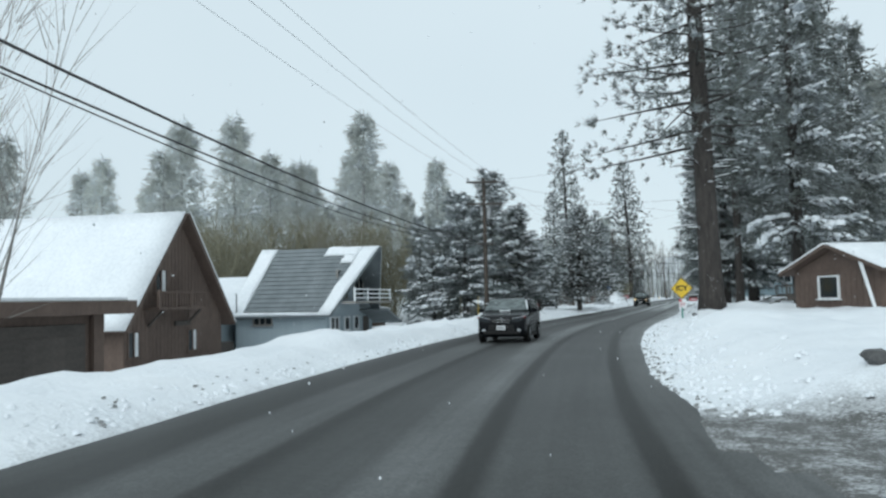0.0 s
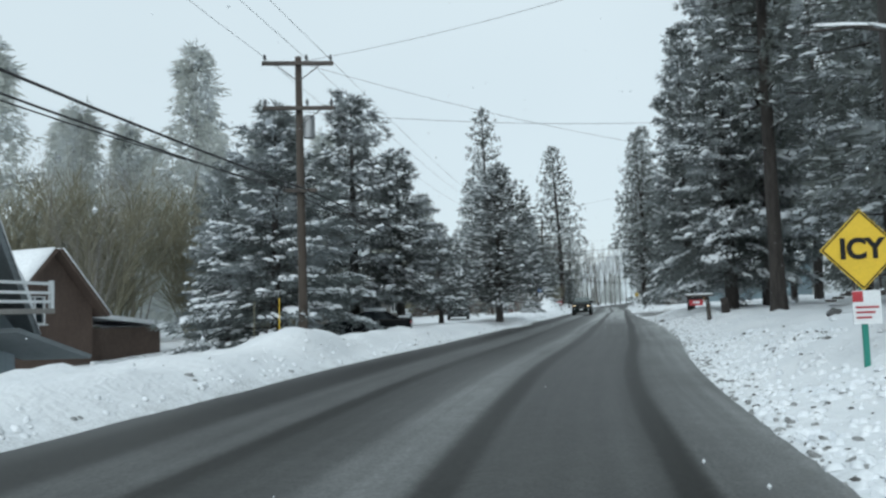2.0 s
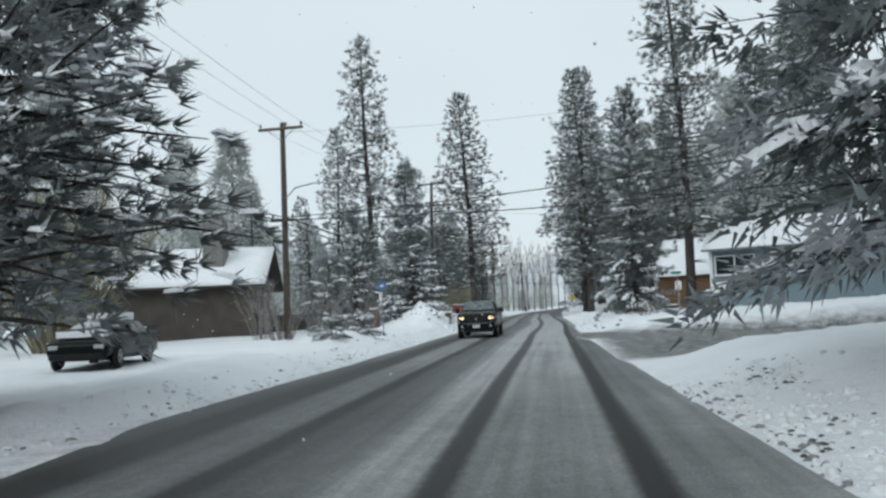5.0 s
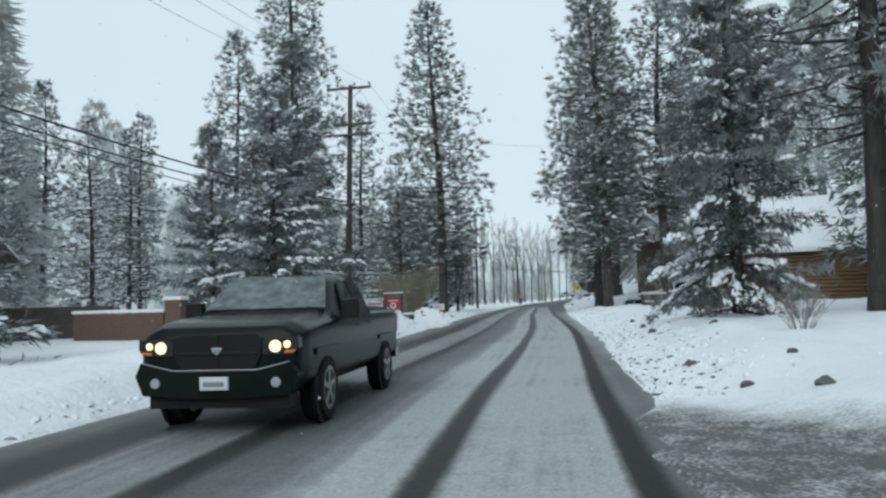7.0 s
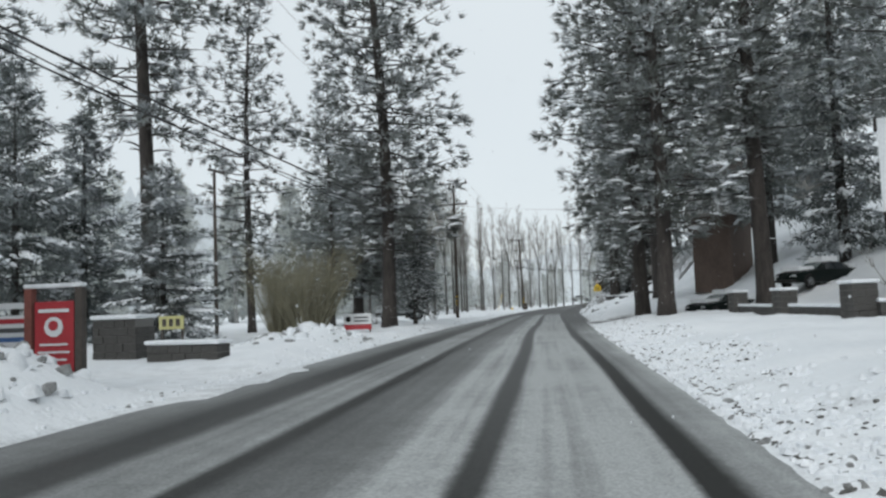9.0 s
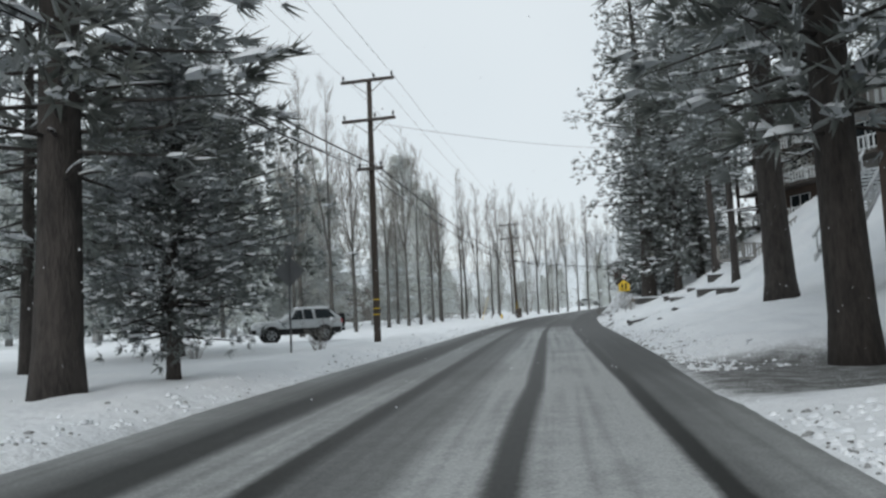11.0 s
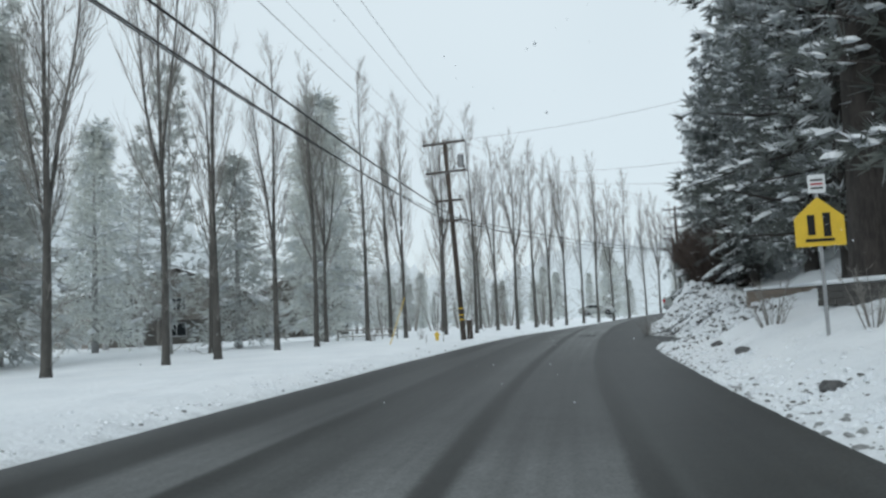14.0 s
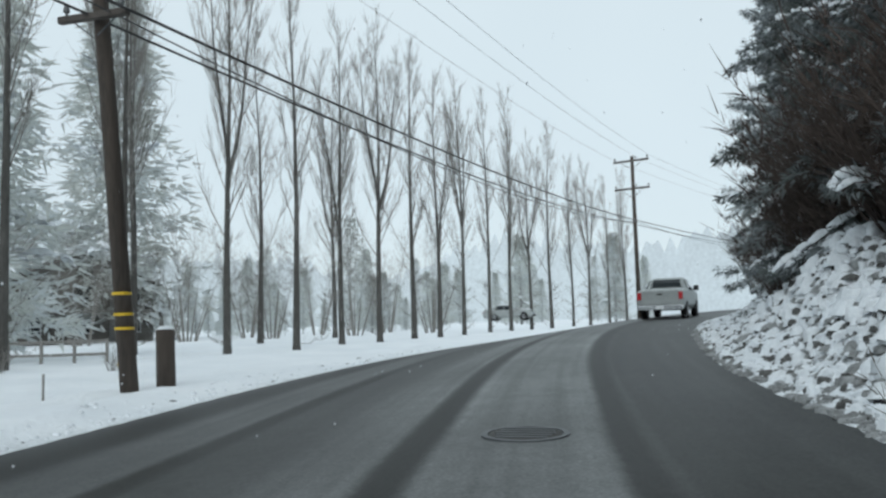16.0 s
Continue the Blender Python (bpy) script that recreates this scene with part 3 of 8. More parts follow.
def pine_data(h, r, seed, bare=0.35, snow=0.5, trunk_r=0.3, tufts=1.0, lean=0.0, size=1.0, foot=0.45, stubs=7):
    """A long-trunked pine: a bare stem with dead stubs, an open irregular crown of needle tufts."""
    rng = random.Random(seed)
    wood, leaf, white = [], Leaves(), Leaves()
    ks = (0, 0.03, 0.1, 0.25, 0.45, 0.65, 0.85, 1)
    spine = [Vector((lean * h * q * q + 0.02 * h * math.sin(3 * q + seed) * q, 0.015 * h * math.sin(4 * q + 2 * seed) * q, h * q)) for q in ks]
    spine[0].z = -0.4
    wood.append(tube(spine, [trunk_r * k for k in (1.45, 1.12, 1.0, 0.9, 0.74, 0.52, 0.25, 0.05)], 14))

    def at(q):
        i = max(j for j in range(7) if ks[j] <= q)
        return spine[i].lerp(spine[i + 1], (q - ks[i]) / (ks[i + 1] - ks[i]))
    for _ in range(stubs):
        q = rng.uniform(0.12, bare + 0.05)
        a, ln = rng.uniform(0, 6.28), rng.uniform(0.5, 1.9)
        p = at(q)
        e = p + Vector((math.cos(a), math.sin(a), rng.uniform(-0.15, 0.3))) * ln
        mid = p.lerp(e, 0.6) + Vector((0, 0, 0.07))
        wood.append(tube([p, mid, e], [0.04, 0.026, 0.010], 5))
        if snow > 0.3:
            white.cap(mid + Vector((0, 0, 0.012)), ln * 0.36, 0.035, 0.04, a, rng, -(e - p).z / ln)
    n = int(h * (1 - bare) * 6.0 * tufts)
    for b in range(n):
        t = (b + rng.random()) / n
        q = bare + (1 - bare) * t
        prof = min(1, foot + 2.2 * t) * (1 - t) ** 0.55
        ln = max(0.35, r * prof * rng.uniform(0.45, 1.15))
        a = b * 2.4 + rng.uniform(-0.5, 0.5)
        out = Vector((math.cos(a), math.sin(a), 0))
        p = at(min(q, 0.995))
        rise = rng.uniform(-0.42, 0.10) + 0.50 * t
        pts = [p, p + out * ln * 0.5 + Vector((0, 0, ln * rise * 0.35)), p + out * ln + Vector((0, 0, ln * (rise + 0.08)))]
        wood.append(tube(pts, [0.018 + 0.011 * ln, 0.014 + 0.005 * ln, 0.008], 4))
        m = max(4, int(ln * 6.0 / size))
        across_ = out.cross(Vector((0, 0, 1)))
        for j in range(m):
            w = 1 - (j / m) ** 1.5 * 0.8
            c = pts[1].lerp(pts[2], (w - 0.5) * 2) if w > 0.5 else pts[0].lerp(pts[1], w * 2)
            c = c + across_ * rng.gauss(0, 0.22 * ln * (1.1 - 0.5 * w) + 0.06) + Vector((0, 0, rng.gauss(0.02, 0.10 + 0.06 * ln)))
            d = (c - p)
            d = (d.normalized() + Vector((0, 0, 0.2))).normalized()
            leaf.tuft(c, d, 0.30 * size, 0.018 * size, 11, 0.95, rng)
            if rng.random() < 0.45 * snow:
                s = rng.uniform(0.07, 0.16) * size
                white.cap(c + Vector((0, 0, 0.05 * size)), s * 1.3, s * 0.8, 0.45 * s, a, rng, rng.uniform(-0.2, 0.4))
                white.tuft(c + Vector((0, 0, 0.04)), Vector((d.x, d.y, 0.25)), 0.24 * size, 0.020 * size, 3, 0.5, rng)
    return joined(wood), (leaf.v, leaf.f), (white.v, white.f)


def poplar_data(h, seed, forks=0):
    """A bare poplar: a straight stem, upswept limbs in a narrow fan, fine upright twigs and a skirt of low brush."""
    rng = random.Random(seed)
    uni, gau = rng.uniform, rng.gauss
    wood, limbs, fine = [], [], Leaves()
    ks = (0, 0.02, 0.15, 0.35, 0.6, 0.8, 1)
    main = [Vector((0.012 * h * math.sin(5 * q + seed) * q, 0.012 * h * math.sin(4 * q + 2 * seed) * q, h * q)) for q in ks]
    main[0].z = -0.3
    stems = [(main, [0.19, 0.14, 0.115, 0.085, 0.05, 0.025, 0.005], 0.24, 34)]
    for f in range(forks):
        a, q0 = uni(0, 6.28), uni(0.3, 0.45)
        foot = main[2].lerp(main[4], (q0 - 0.15) / 0.45)
        out = Vector((math.cos(a), math.sin(a), 0)) * h * 0.07
        tall = h * uni(0.8, 0.95) - foot.z
        rows = [foot + out * q**0.75 + Vector((0.006 * h * math.sin(6 * q + f), 0, tall * q)) for q in ks]
        stems.append((rows, [0.07, 0.066, 0.056, 0.045, 0.03, 0.016, 0.005], 0.2, 16))

    def twigs(p, e1, e2, d, n, size):
        for _ in range(n):
            k = uni(0.15, 1)
            at = p.lerp(e1, k * 2) if k < 0.5 else e1.lerp(e2, k * 2 - 1)
            tw = (d + Vector((gau(0, .35), gau(0, .35), uni(0.0, 0.6)))).normalized()
            fine.blade(at, tw, uni(0.4, 1.3) * size, 0.0062, Vector((gau(0, 1), gau(0, 1), 0.1)))

    def limb(p, a, steep, ln, rad, n, size, side):
        d = Vector((math.cos(a), math.sin(a), steep)).normalized()
        e1 = p + d * ln * 0.5 + Vector((gau(0, .04), gau(0, .04), 0))
        d2 = (d + Vector((0, 0, 0.45))).normalized()
        e2 = e1 + d2 * ln * 0.55
        limbs.append(tube([p, e1, e2], [rad, rad * 0.6, 0.003], 3))
        twigs(p, e1, e2, d2, n, size)
        for _ in range(side):
            k = uni(0.15, 0.8)
            at = p.lerp(e1, k * 2) if k < 0.5 else e1.lerp(e2, k * 2 - 1)
            b = a + uni(-1.1, 1.1)
            limb(at, b, steep * uni(0.7, 1.1), ln * uni(0.3, 0.5), rad * 0.5, 5, size * 0.8, 0)
    for spine, radii, start, n in stems:
        wood.append(tube(spine, radii, 7))
        for b in range(n):
            q = start + (0.96 - start) * (b + rng.random()) / n
            i = max(j for j in range(6) if ks[j] <= q)
            p = spine[i].lerp(spine[i + 1], (q - ks[i]) / (ks[i + 1] - ks[i]))
            limb(p, uni(0, 6.28), uni(1.5, 3.4), uni(0.45, 1.0) * h * 0.29 * (1.1 - 0.85 * q), 0.028 * (1.2 - q), 12, 1.1 - 0.5 * q, 3)
    for b in range(14):
        q = uni(0.015, 0.24)
        limb(main[0].lerp(main[3], q / 0.35) + Vector((0, 0, 0.2)), uni(0, 6.28), uni(-0.15, 0.7), uni(0.03, 0.085) * h, 0.014, 9, 0.55, 1)
    return joined(wood), joined(limbs + [(fine.v, fine.f)])


def shrub_data(h, r, n, seed, blades=14, width=0.008):
    rng = random.Random(seed)
    wood, fine = [], Leaves()
    for _ in range(n):
        a, lean = rng.uniform(0, 6.28), rng.uniform(0.05, 1) ** 0.7
        ln = h * rng.uniform(0.6, 1.05)
        d = Vector((math.cos(a) * lean * r / h, math.sin(a) * lean * r / h, 1))
        p0 = Vector((math.cos(a), math.sin(a), 0)) * 0.18 * lean * r
        p1, p2 = p0 + d * ln * 0.5, p0 + d * ln * 0.95 + Vector((rng.gauss(0, .1), rng.gauss(0, .1), 0)) * h * 0.3
        wood.append(tube([p0 - Vector((0, 0, .2)), p1, p2], [0.012 + 0.006 * h, 0.010, 0.004], 4))
        for _ in range(blades):
            k = rng.uniform(0.2, 1)
            s = p0.lerp(p1, k * 2) if k < 0.5 else p1.lerp(p2, k * 2 - 1)
            tw = (d.normalized() + Vector((rng.gauss(0, .55), rng.gauss(0, .55), rng.gauss(0.1, .35)))).normalized()
            fine.blade(s, tw, h * rng.uniform(0.12, 0.3), width, Vector((rng.gauss(0, 1), rng.gauss(0, 1), 0.2)))
    return joined(wood), (fine.v, fine.f)


PROTO = {}


def tree(key, x, y, h, label, category, spin=0.0, wide=1.0, group="", z=None, name=None):
    """Copies a grown kind of tree to a place, scaled to height h."""
    base, src_h = PROTO[key]
    if z is None:
        z = float(ground_z(np.array([x]), np.array([y]))[0])
    k = h / src_h
    m = pose(x, y, z - 0.05, 0, 0, spin) @ Matrix.Diagonal((k * wide, k * wide, k, 1))
    made = copy_thing(base, m)
    made.name = name or base.name
    return tagged(made, label, category, group)


def grow(key, name, h, data, mats, names):
    ob = thing(name, pose(0, 0, 0), "tree", "tree")
    for d, mt, nm in zip(data, mats, names):
        if len(d[0]):
            piece = part(nm, d, mt, ob, smooth=nm in ("snow", "trunk"))
            if nm != "trunk":
                tagged(piece, kind="stuff")
    PROTO[key] = (ob, h)


def clear_protos():
    for ob, _ in PROTO.values():
        for o in list(ob.children_recursive) + [ob]:
            bpy.data.objects.remove(o)


CON = ("trunk", "crown", "snow")
GREEN_FIR, DARK_FIR, PALE_FIR = (BARK, SPRUCE, BOUGH_SNOW), (BARK, NEEDLES, BOUGH_SNOW), (HAZED_BARK, HAZED_NEEDLES, BOUGH_SNOW)
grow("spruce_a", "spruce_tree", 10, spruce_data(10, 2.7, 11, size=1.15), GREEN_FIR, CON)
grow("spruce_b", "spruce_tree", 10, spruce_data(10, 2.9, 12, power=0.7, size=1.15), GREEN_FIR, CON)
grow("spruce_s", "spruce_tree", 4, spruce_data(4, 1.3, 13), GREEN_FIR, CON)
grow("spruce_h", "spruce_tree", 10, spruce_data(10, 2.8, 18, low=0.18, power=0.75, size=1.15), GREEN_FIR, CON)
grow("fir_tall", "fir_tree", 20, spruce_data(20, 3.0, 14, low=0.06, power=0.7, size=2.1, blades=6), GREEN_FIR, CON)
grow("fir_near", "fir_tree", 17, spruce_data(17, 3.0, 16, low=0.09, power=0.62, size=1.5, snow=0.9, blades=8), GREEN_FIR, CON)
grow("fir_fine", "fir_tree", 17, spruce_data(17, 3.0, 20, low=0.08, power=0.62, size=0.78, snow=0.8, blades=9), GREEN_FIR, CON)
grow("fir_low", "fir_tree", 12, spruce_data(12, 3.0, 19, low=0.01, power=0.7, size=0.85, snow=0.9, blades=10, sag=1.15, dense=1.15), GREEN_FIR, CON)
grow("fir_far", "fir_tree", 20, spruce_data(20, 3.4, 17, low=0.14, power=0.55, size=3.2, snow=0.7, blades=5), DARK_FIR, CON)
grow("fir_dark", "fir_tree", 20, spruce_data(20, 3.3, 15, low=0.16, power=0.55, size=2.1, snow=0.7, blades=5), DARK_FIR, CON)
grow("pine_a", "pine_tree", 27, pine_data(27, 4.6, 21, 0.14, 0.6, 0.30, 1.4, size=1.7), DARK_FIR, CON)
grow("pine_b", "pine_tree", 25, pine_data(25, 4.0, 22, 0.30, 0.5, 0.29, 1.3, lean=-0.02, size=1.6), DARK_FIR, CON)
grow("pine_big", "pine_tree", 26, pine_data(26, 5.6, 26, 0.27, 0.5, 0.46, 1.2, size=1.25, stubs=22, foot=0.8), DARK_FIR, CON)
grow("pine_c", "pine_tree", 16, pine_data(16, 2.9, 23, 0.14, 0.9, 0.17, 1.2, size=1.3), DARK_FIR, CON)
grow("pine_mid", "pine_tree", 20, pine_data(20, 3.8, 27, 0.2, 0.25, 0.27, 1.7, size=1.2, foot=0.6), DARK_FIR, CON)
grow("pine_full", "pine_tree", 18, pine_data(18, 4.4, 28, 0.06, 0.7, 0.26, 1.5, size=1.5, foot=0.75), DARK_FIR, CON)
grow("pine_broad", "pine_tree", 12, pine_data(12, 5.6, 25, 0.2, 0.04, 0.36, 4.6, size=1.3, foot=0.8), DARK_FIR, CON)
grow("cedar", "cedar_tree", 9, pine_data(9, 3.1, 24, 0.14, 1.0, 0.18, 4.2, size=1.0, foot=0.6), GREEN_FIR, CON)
# far kinds, with haze in the colour of needles and trunk
grow("haze_fir", "fir_tree", 18, spruce_data(18, 3.8, 31, low=0.10, size=3.2, snow=0.2, power=0.8, blades=5), PALE_FIR, CON)
grow("haze_pine", "pine_tree", 18, pine_data(18, 3.6, 32, 0.12, 0.3, 0.2, 0.9, size=2.2), PALE_FIR, CON)
for q_, sd in (("a", 41), ("b", 42), ("c", 43)):
    grow("poplar_" + q_, "poplar_tree", 14, poplar_data(14, sd, {"a": 0, "b": 1, "c": 2}[q_]), (GREYBARK, TWIG), ("trunk", "crown"))
grow("round_shrub", "evergreen_shrub", 1, spruce_data(1, 0.75, 61, low=0.0, power=0.38, size=0.5, snow=1.3, blades=9, dense=1.5), GREEN_FIR, CON)
grow("shrub", "bare_shrub", 2, shrub_data(2, 1.1, 16, 51), (TWIG, TWIG), ("stem", "crown"))
grow("brush", "brown_brush", 3, shrub_data(3, 2.4, 70, 57, 46, 0.010), (DEADWOOD, DEADWOOD), ("stem", "crown"))
grow("willow", "willow_bush", 3.4, shrub_data(3.4, 2.2, 120, 52, 26, 0.006), (OLIVE, OLIVE), ("stem", "crown"))
grow("thicket", "bare_thicket", 9, shrub_data(9, 4.5, 60, 54, 60, 0.016), (OLIVE, OLIVE), ("stem", "crown"))
grow("bare_tree", "bare_tree", 9, shrub_data(9, 3.5, 9, 53, 60, 0.006), (TWIG, TWIG), ("stem", "crown"))

SPR = "snow-laden green spruce standing behind the roadside bank"
PIN = "tall dark pine with a long bare trunk beside the road"
# left of the road, past the houses
for x, y, h, k, w, sp in ((17.9, 46.6, 8.4, "spruce_b", 1.4, 10), (18.4, 54.0, 12.0, "spruce_h", 1.25, 80), (20.4, 54.9, 9.0, "spruce_h", 1.35, 200), (16.6, 50.0, 9.8, "spruce_h", 1.3, 20), (15.2, 48.6, 7.0, "spruce_a", 1.1, 300),
                          (13.4, 51.5, 8.0, "spruce_b", 1.0, 140), (28.9, 89.4, 8.3, "spruce_b", 1.05, 30), (28.4, 93.9, 12.5, "spruce_a", 0.95, 120), (28.6, 106.3, 5.8, "spruce_b", 1.2, 60), (23.9, 109.3, 8.9, "spruce_a", 1.15, 10),
                          (23.6, 106.5, 9.5, "spruce_b", 0.9, 250), (24.8, 82.5, 4.2, "spruce_s", 1.2, 20), (24.0, 96.0, 9.5, "spruce_a", 1.0, 33)):
    tree(k, x, y, h, SPR, "tree", sp, w, "roadside spruces")
tree("cedar", 25.1, 60.9, 9.2, "dense dark cedar with snow-dusted boughs on a clear stem", "tree", 0, 1.1)
tree("cedar", 21.4, 62.3, 6.2, "low spreading evergreen with drooping snowy boughs", "tree", 90, 1.2)
for x, y, h, k, sp in ((23.3, 114.8, 33, "pine_b", 0), (34.6, 117.2, 27.0, "pine_a", 60), (28.1, 115.1, 17.5, "pine_c", 0), (20.5, 108, 20, "pine_c", 70), (30.6, 121.5, 15, "pine_c", 190)):
    tree(k, x, y, h, PIN, "tree", sp, 1.2 if k == "pine_a" else 1.0, "roadside pines")
for x, y, h in ((20.5, 95.5, 9), (17.5, 92.0, 10), (19.0, 99.0, 11), (15.5, 97.0, 12), (21.6, 91.3, 8)):
    tree("pine_c", x, y, h, "slender young pine with frosted needles", "tree", x * 77, 1.0, "young pines")
tree("cedar", 35.9, 118.4, 6.0, "rounded dark juniper at the foot of a pine", "tree", 40, 1.0)
tree("willow", 32.2, 110.3, 3.6, "leafless olive-brown willow bush in the snow", "bush", 0, 1.0)
tree("willow", 30.4, 112.3, 3.2, "leafless olive-brown willow bush in the snow", "bush", 100, 1.0)
tree("pine_broad", 31.2, 127.2, 12.5, "broad dark pine spreading over the roadside verge", "tree", 0, 1.0)
# right of the road
for x, y, h, k, sp, w in ((30.7, 36.0, 26, "pine_big", 200, 1.0), (36.5, 55.6, 21, "fir_fine", 40, 0.95), (35.9, 50.0, 25, "pine_b", 100, 0.9), (38.4, 55.6, 24, "fir_dark", 0, 0.9), (39.2, 57.6, 21, "fir_near", 70, 1.0),
                          (36.4, 41.5, 23, "fir_dark", 20, 0.95), (38.6, 46.5, 24, "pine_a", 140, 1.0), (41.0, 51.0, 24, "fir_dark", 230, 1.0), (36.2, 60.5, 17, "fir_near", 120, 0.85),
                          (42.6, 86.5, 14, "fir_low", 10, 0.72), (45.2, 84.9, 22, "pine_mid", 45, 0.9), (58.0, 116.0, 21, "fir_tall", 160, 0.9), (58.0, 122.0, 21, "fir_dark", 80, 0.9),
                          (48.3, 117.9, 30, "pine_a", 200, 1.1), (47.2, 112.1, 27, "pine_a", 20, 1.1), (52.6, 113.9, 25, "pine_b", 70, 1.35), (56.5, 110, 23, "pine_b", 10, 0.9),
                          (53.2, 127.6, 25, "pine_big", 150, 1.1), (56.6, 149.0, 27, "pine_big", 0, 1.1), (57.6, 151.0, 19, "pine_full", 0, 0.85), (58.2, 147.4, 21, "pine_full", 150, 0.9), (59.0, 152.0, 20, "pine_b", 90, 0.9), (60.2, 148.0, 20, "pine_full", 120, 1.0), (62.5, 153.5, 20, "pine_full", 200, 1.0),
                          (61.4, 157.8, 18, "pine_full", 60, 0.9), (64.5, 161.0, 19, "fir_tall", 30, 1.1), (63.9, 166.0, 15, "pine_full", 280, 0.9), (67.0, 169.0, 17, "fir_dark", 10, 1.2), (58.8, 143.0, 20, "pine_b", 40, 1.0),
                          (56.2, 136.0, 18, "pine_b", 300, 0.9)):
    tree(k, x, y, h, PIN if k[0] == "p" else "tall dark fir with snow on its boughs beside the road", "tree", sp, w, "roadside conifers")
for x, y, h, k, sp, w in ((61.0, 163.0, 12.5, "fir_low", 15, 0.85), (62.6, 166.6, 12.0, "fir_low", 140, 0.85), (64.6, 170.0, 10.0, "fir_low", 260, 0.8), (60.2, 159.4, 13.0, "fir_fine", 80, 0.85)):
    tree(k, x, y, h, "dense dark fir leaning over the rubble bank at the bend", "tree", sp, w, "roadside conifers")
for x, y, h in ((58.8, 160.2, 1.9), (59.6, 161.9, 2.4), (60.4, 163.6, 2.6), (61.3, 165.3, 2.4), (62.3, 167.2, 2.0), (60.8, 161.6, 3.0), (63.6, 169.3, 1.8), (59.3, 160.8, 2.7), (60.0, 162.6, 2.9), (61.0, 164.4, 2.7)):
    tree("brush", x, y, h, "tangle of dead brown brush under the dark firs", "bush", x * 57, 1.0, "brush at the bend")
# the woods behind, their colours paled to paint in the haze of falling snow
rw = random.Random(5)
WOODS = [(16, 186), (18, 192), (20, 188), (22, 192), (24, 189), (27, 194), (29, 197), (33, 200)]


def wood_patch(n, x0, x1, y0, y1, hs, keys, gap=2.6):
    for _ in range(n * 6):
        if n <= 0:
            break
        x, y = rw.uniform(x0, x1), rw.uniform(y0, y1)
        if all((x - a) ** 2 + (y - b) ** 2 > gap * gap for a, b in WOODS):
            WOODS.append((x, y))
            n -= 1
            tree(rw.choice(keys), x, y, rw.uniform(*hs), "distant conifer paled in its colour for snowfall haze", "tree", rw.uniform(0, 360), rw.uniform(0.85, 1.15), "distant woods")


HAZY = ("haze_fir", "haze_pine")
wood_patch(30, -45, 4, 62, 96, (14, 23), ("haze_fir",), 4)
wood_patch(14, -10, 16, 72, 130, (11, 18), HAZY, 3.6)
wood_patch(13, 42, 62, 36, 76, (17, 24), ("fir_far", "pine_b", "haze_fir"), 3.6)
wood_patch(9, 54, 74, 84, 112, (17, 24), ("haze_fir", "fir_far", "haze_fir"), 4)
wood_patch(10, 66, 86, 128, 170, (15, 20), ("fir_far", "haze_fir"), 4)
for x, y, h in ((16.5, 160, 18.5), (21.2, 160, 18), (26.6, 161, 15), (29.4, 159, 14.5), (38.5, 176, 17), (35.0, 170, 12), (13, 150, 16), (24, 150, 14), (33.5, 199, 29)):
    tree("haze_fir" if h != 16 else "haze_pine", x, y, h, "broad conifer with haze in its colour behind the poplars", "tree", x * 40, 1.15, "frosted conifers")
wood_patch(12, -6, 24, 140, 170, (12, 17), HAZY, 3.6)
wood_patch(6, 18, 34, 158, 195, (14, 19), HAZY, 3.6)
wood_patch(46, -10, 110, 222, 290, (8, 15), HAZY, 3.2)
wood_patch(26, 20, 66, 200, 222, (3.5, 7), HAZY, 2.2)
# rows of poplars along the field's edge
POP = "bare upright poplar in the row behind the verge"
row = [(32.3, 139.8), (33.3, 143.5), (34.2, 147.2), (35.1, 150.8), (35.9, 153.6), (37.3, 157.5), (38.3, 159.6), (39.4, 163.6), (40.2, 168.0), (42.6, 171.2), (44.8, 173.6), (47.5, 175.9), (49.8, 177.8), (51.6, 179.9), (53.4, 181.6),
       (55.4, 184.4), (57.2, 186.7), (59.2, 189.3), (61.5, 191.6), (63.8, 194.2), (66.2, 196.6), (69, 199.5), (72, 202), (75, 205), (78.5, 208), (82, 211)]
for i, (x, y) in enumerate(row):
    tree("poplar_" + "abc"[i % 3], x, y, rw.uniform(15.0, 18.0), POP, "tree", rw.uniform(0, 360), rw.uniform(0.85, 1.1), "row of poplars")
for i in range(0, 16, 2):
    tree("poplar_" + "abc"[i % 3], 24.5 + i * 1.9 + rw.uniform(-.5, .5), 146 + i * 3.2, rw.uniform(14.5, 17.5), POP, "tree", rw.uniform(0, 360), 1.0, "second row of poplars")

# ---- more materials ----
def plain(name, col, rough=0.5, metal=0.0, vary=0.12):
    return speckled(name, tuple(v * (1 - vary) for v in col), tuple(min(1, v * (1 + vary)) for v in col), 2.5, 60, rough, 0.05, metal)


def glass_build(nt, bs):
    bs.inputs["Base Color"].default_value = (0.02, 0.025, 0.028, 1)
    bs.inputs["Roughness"].default_value = 0.08
    bs.inputs["IOR"].default_value = 1.35


GLASS = material("dark_window_glass", glass_build)


def screen_build(nt, bs):
    n = noise_node(nt, 6, 4)
    # patchy pale base colour painted in for the sky's reflection
    nt.links.new(ramp_node(nt, n, [(0.35, (0.05, 0.062, 0.062)), (0.7, (0.15, 0.18, 0.178))]), bs.inputs["Base Color"])
    bs.inputs["Roughness"].default_value = 0.06
    bs.inputs["IOR"].default_value = 1.6


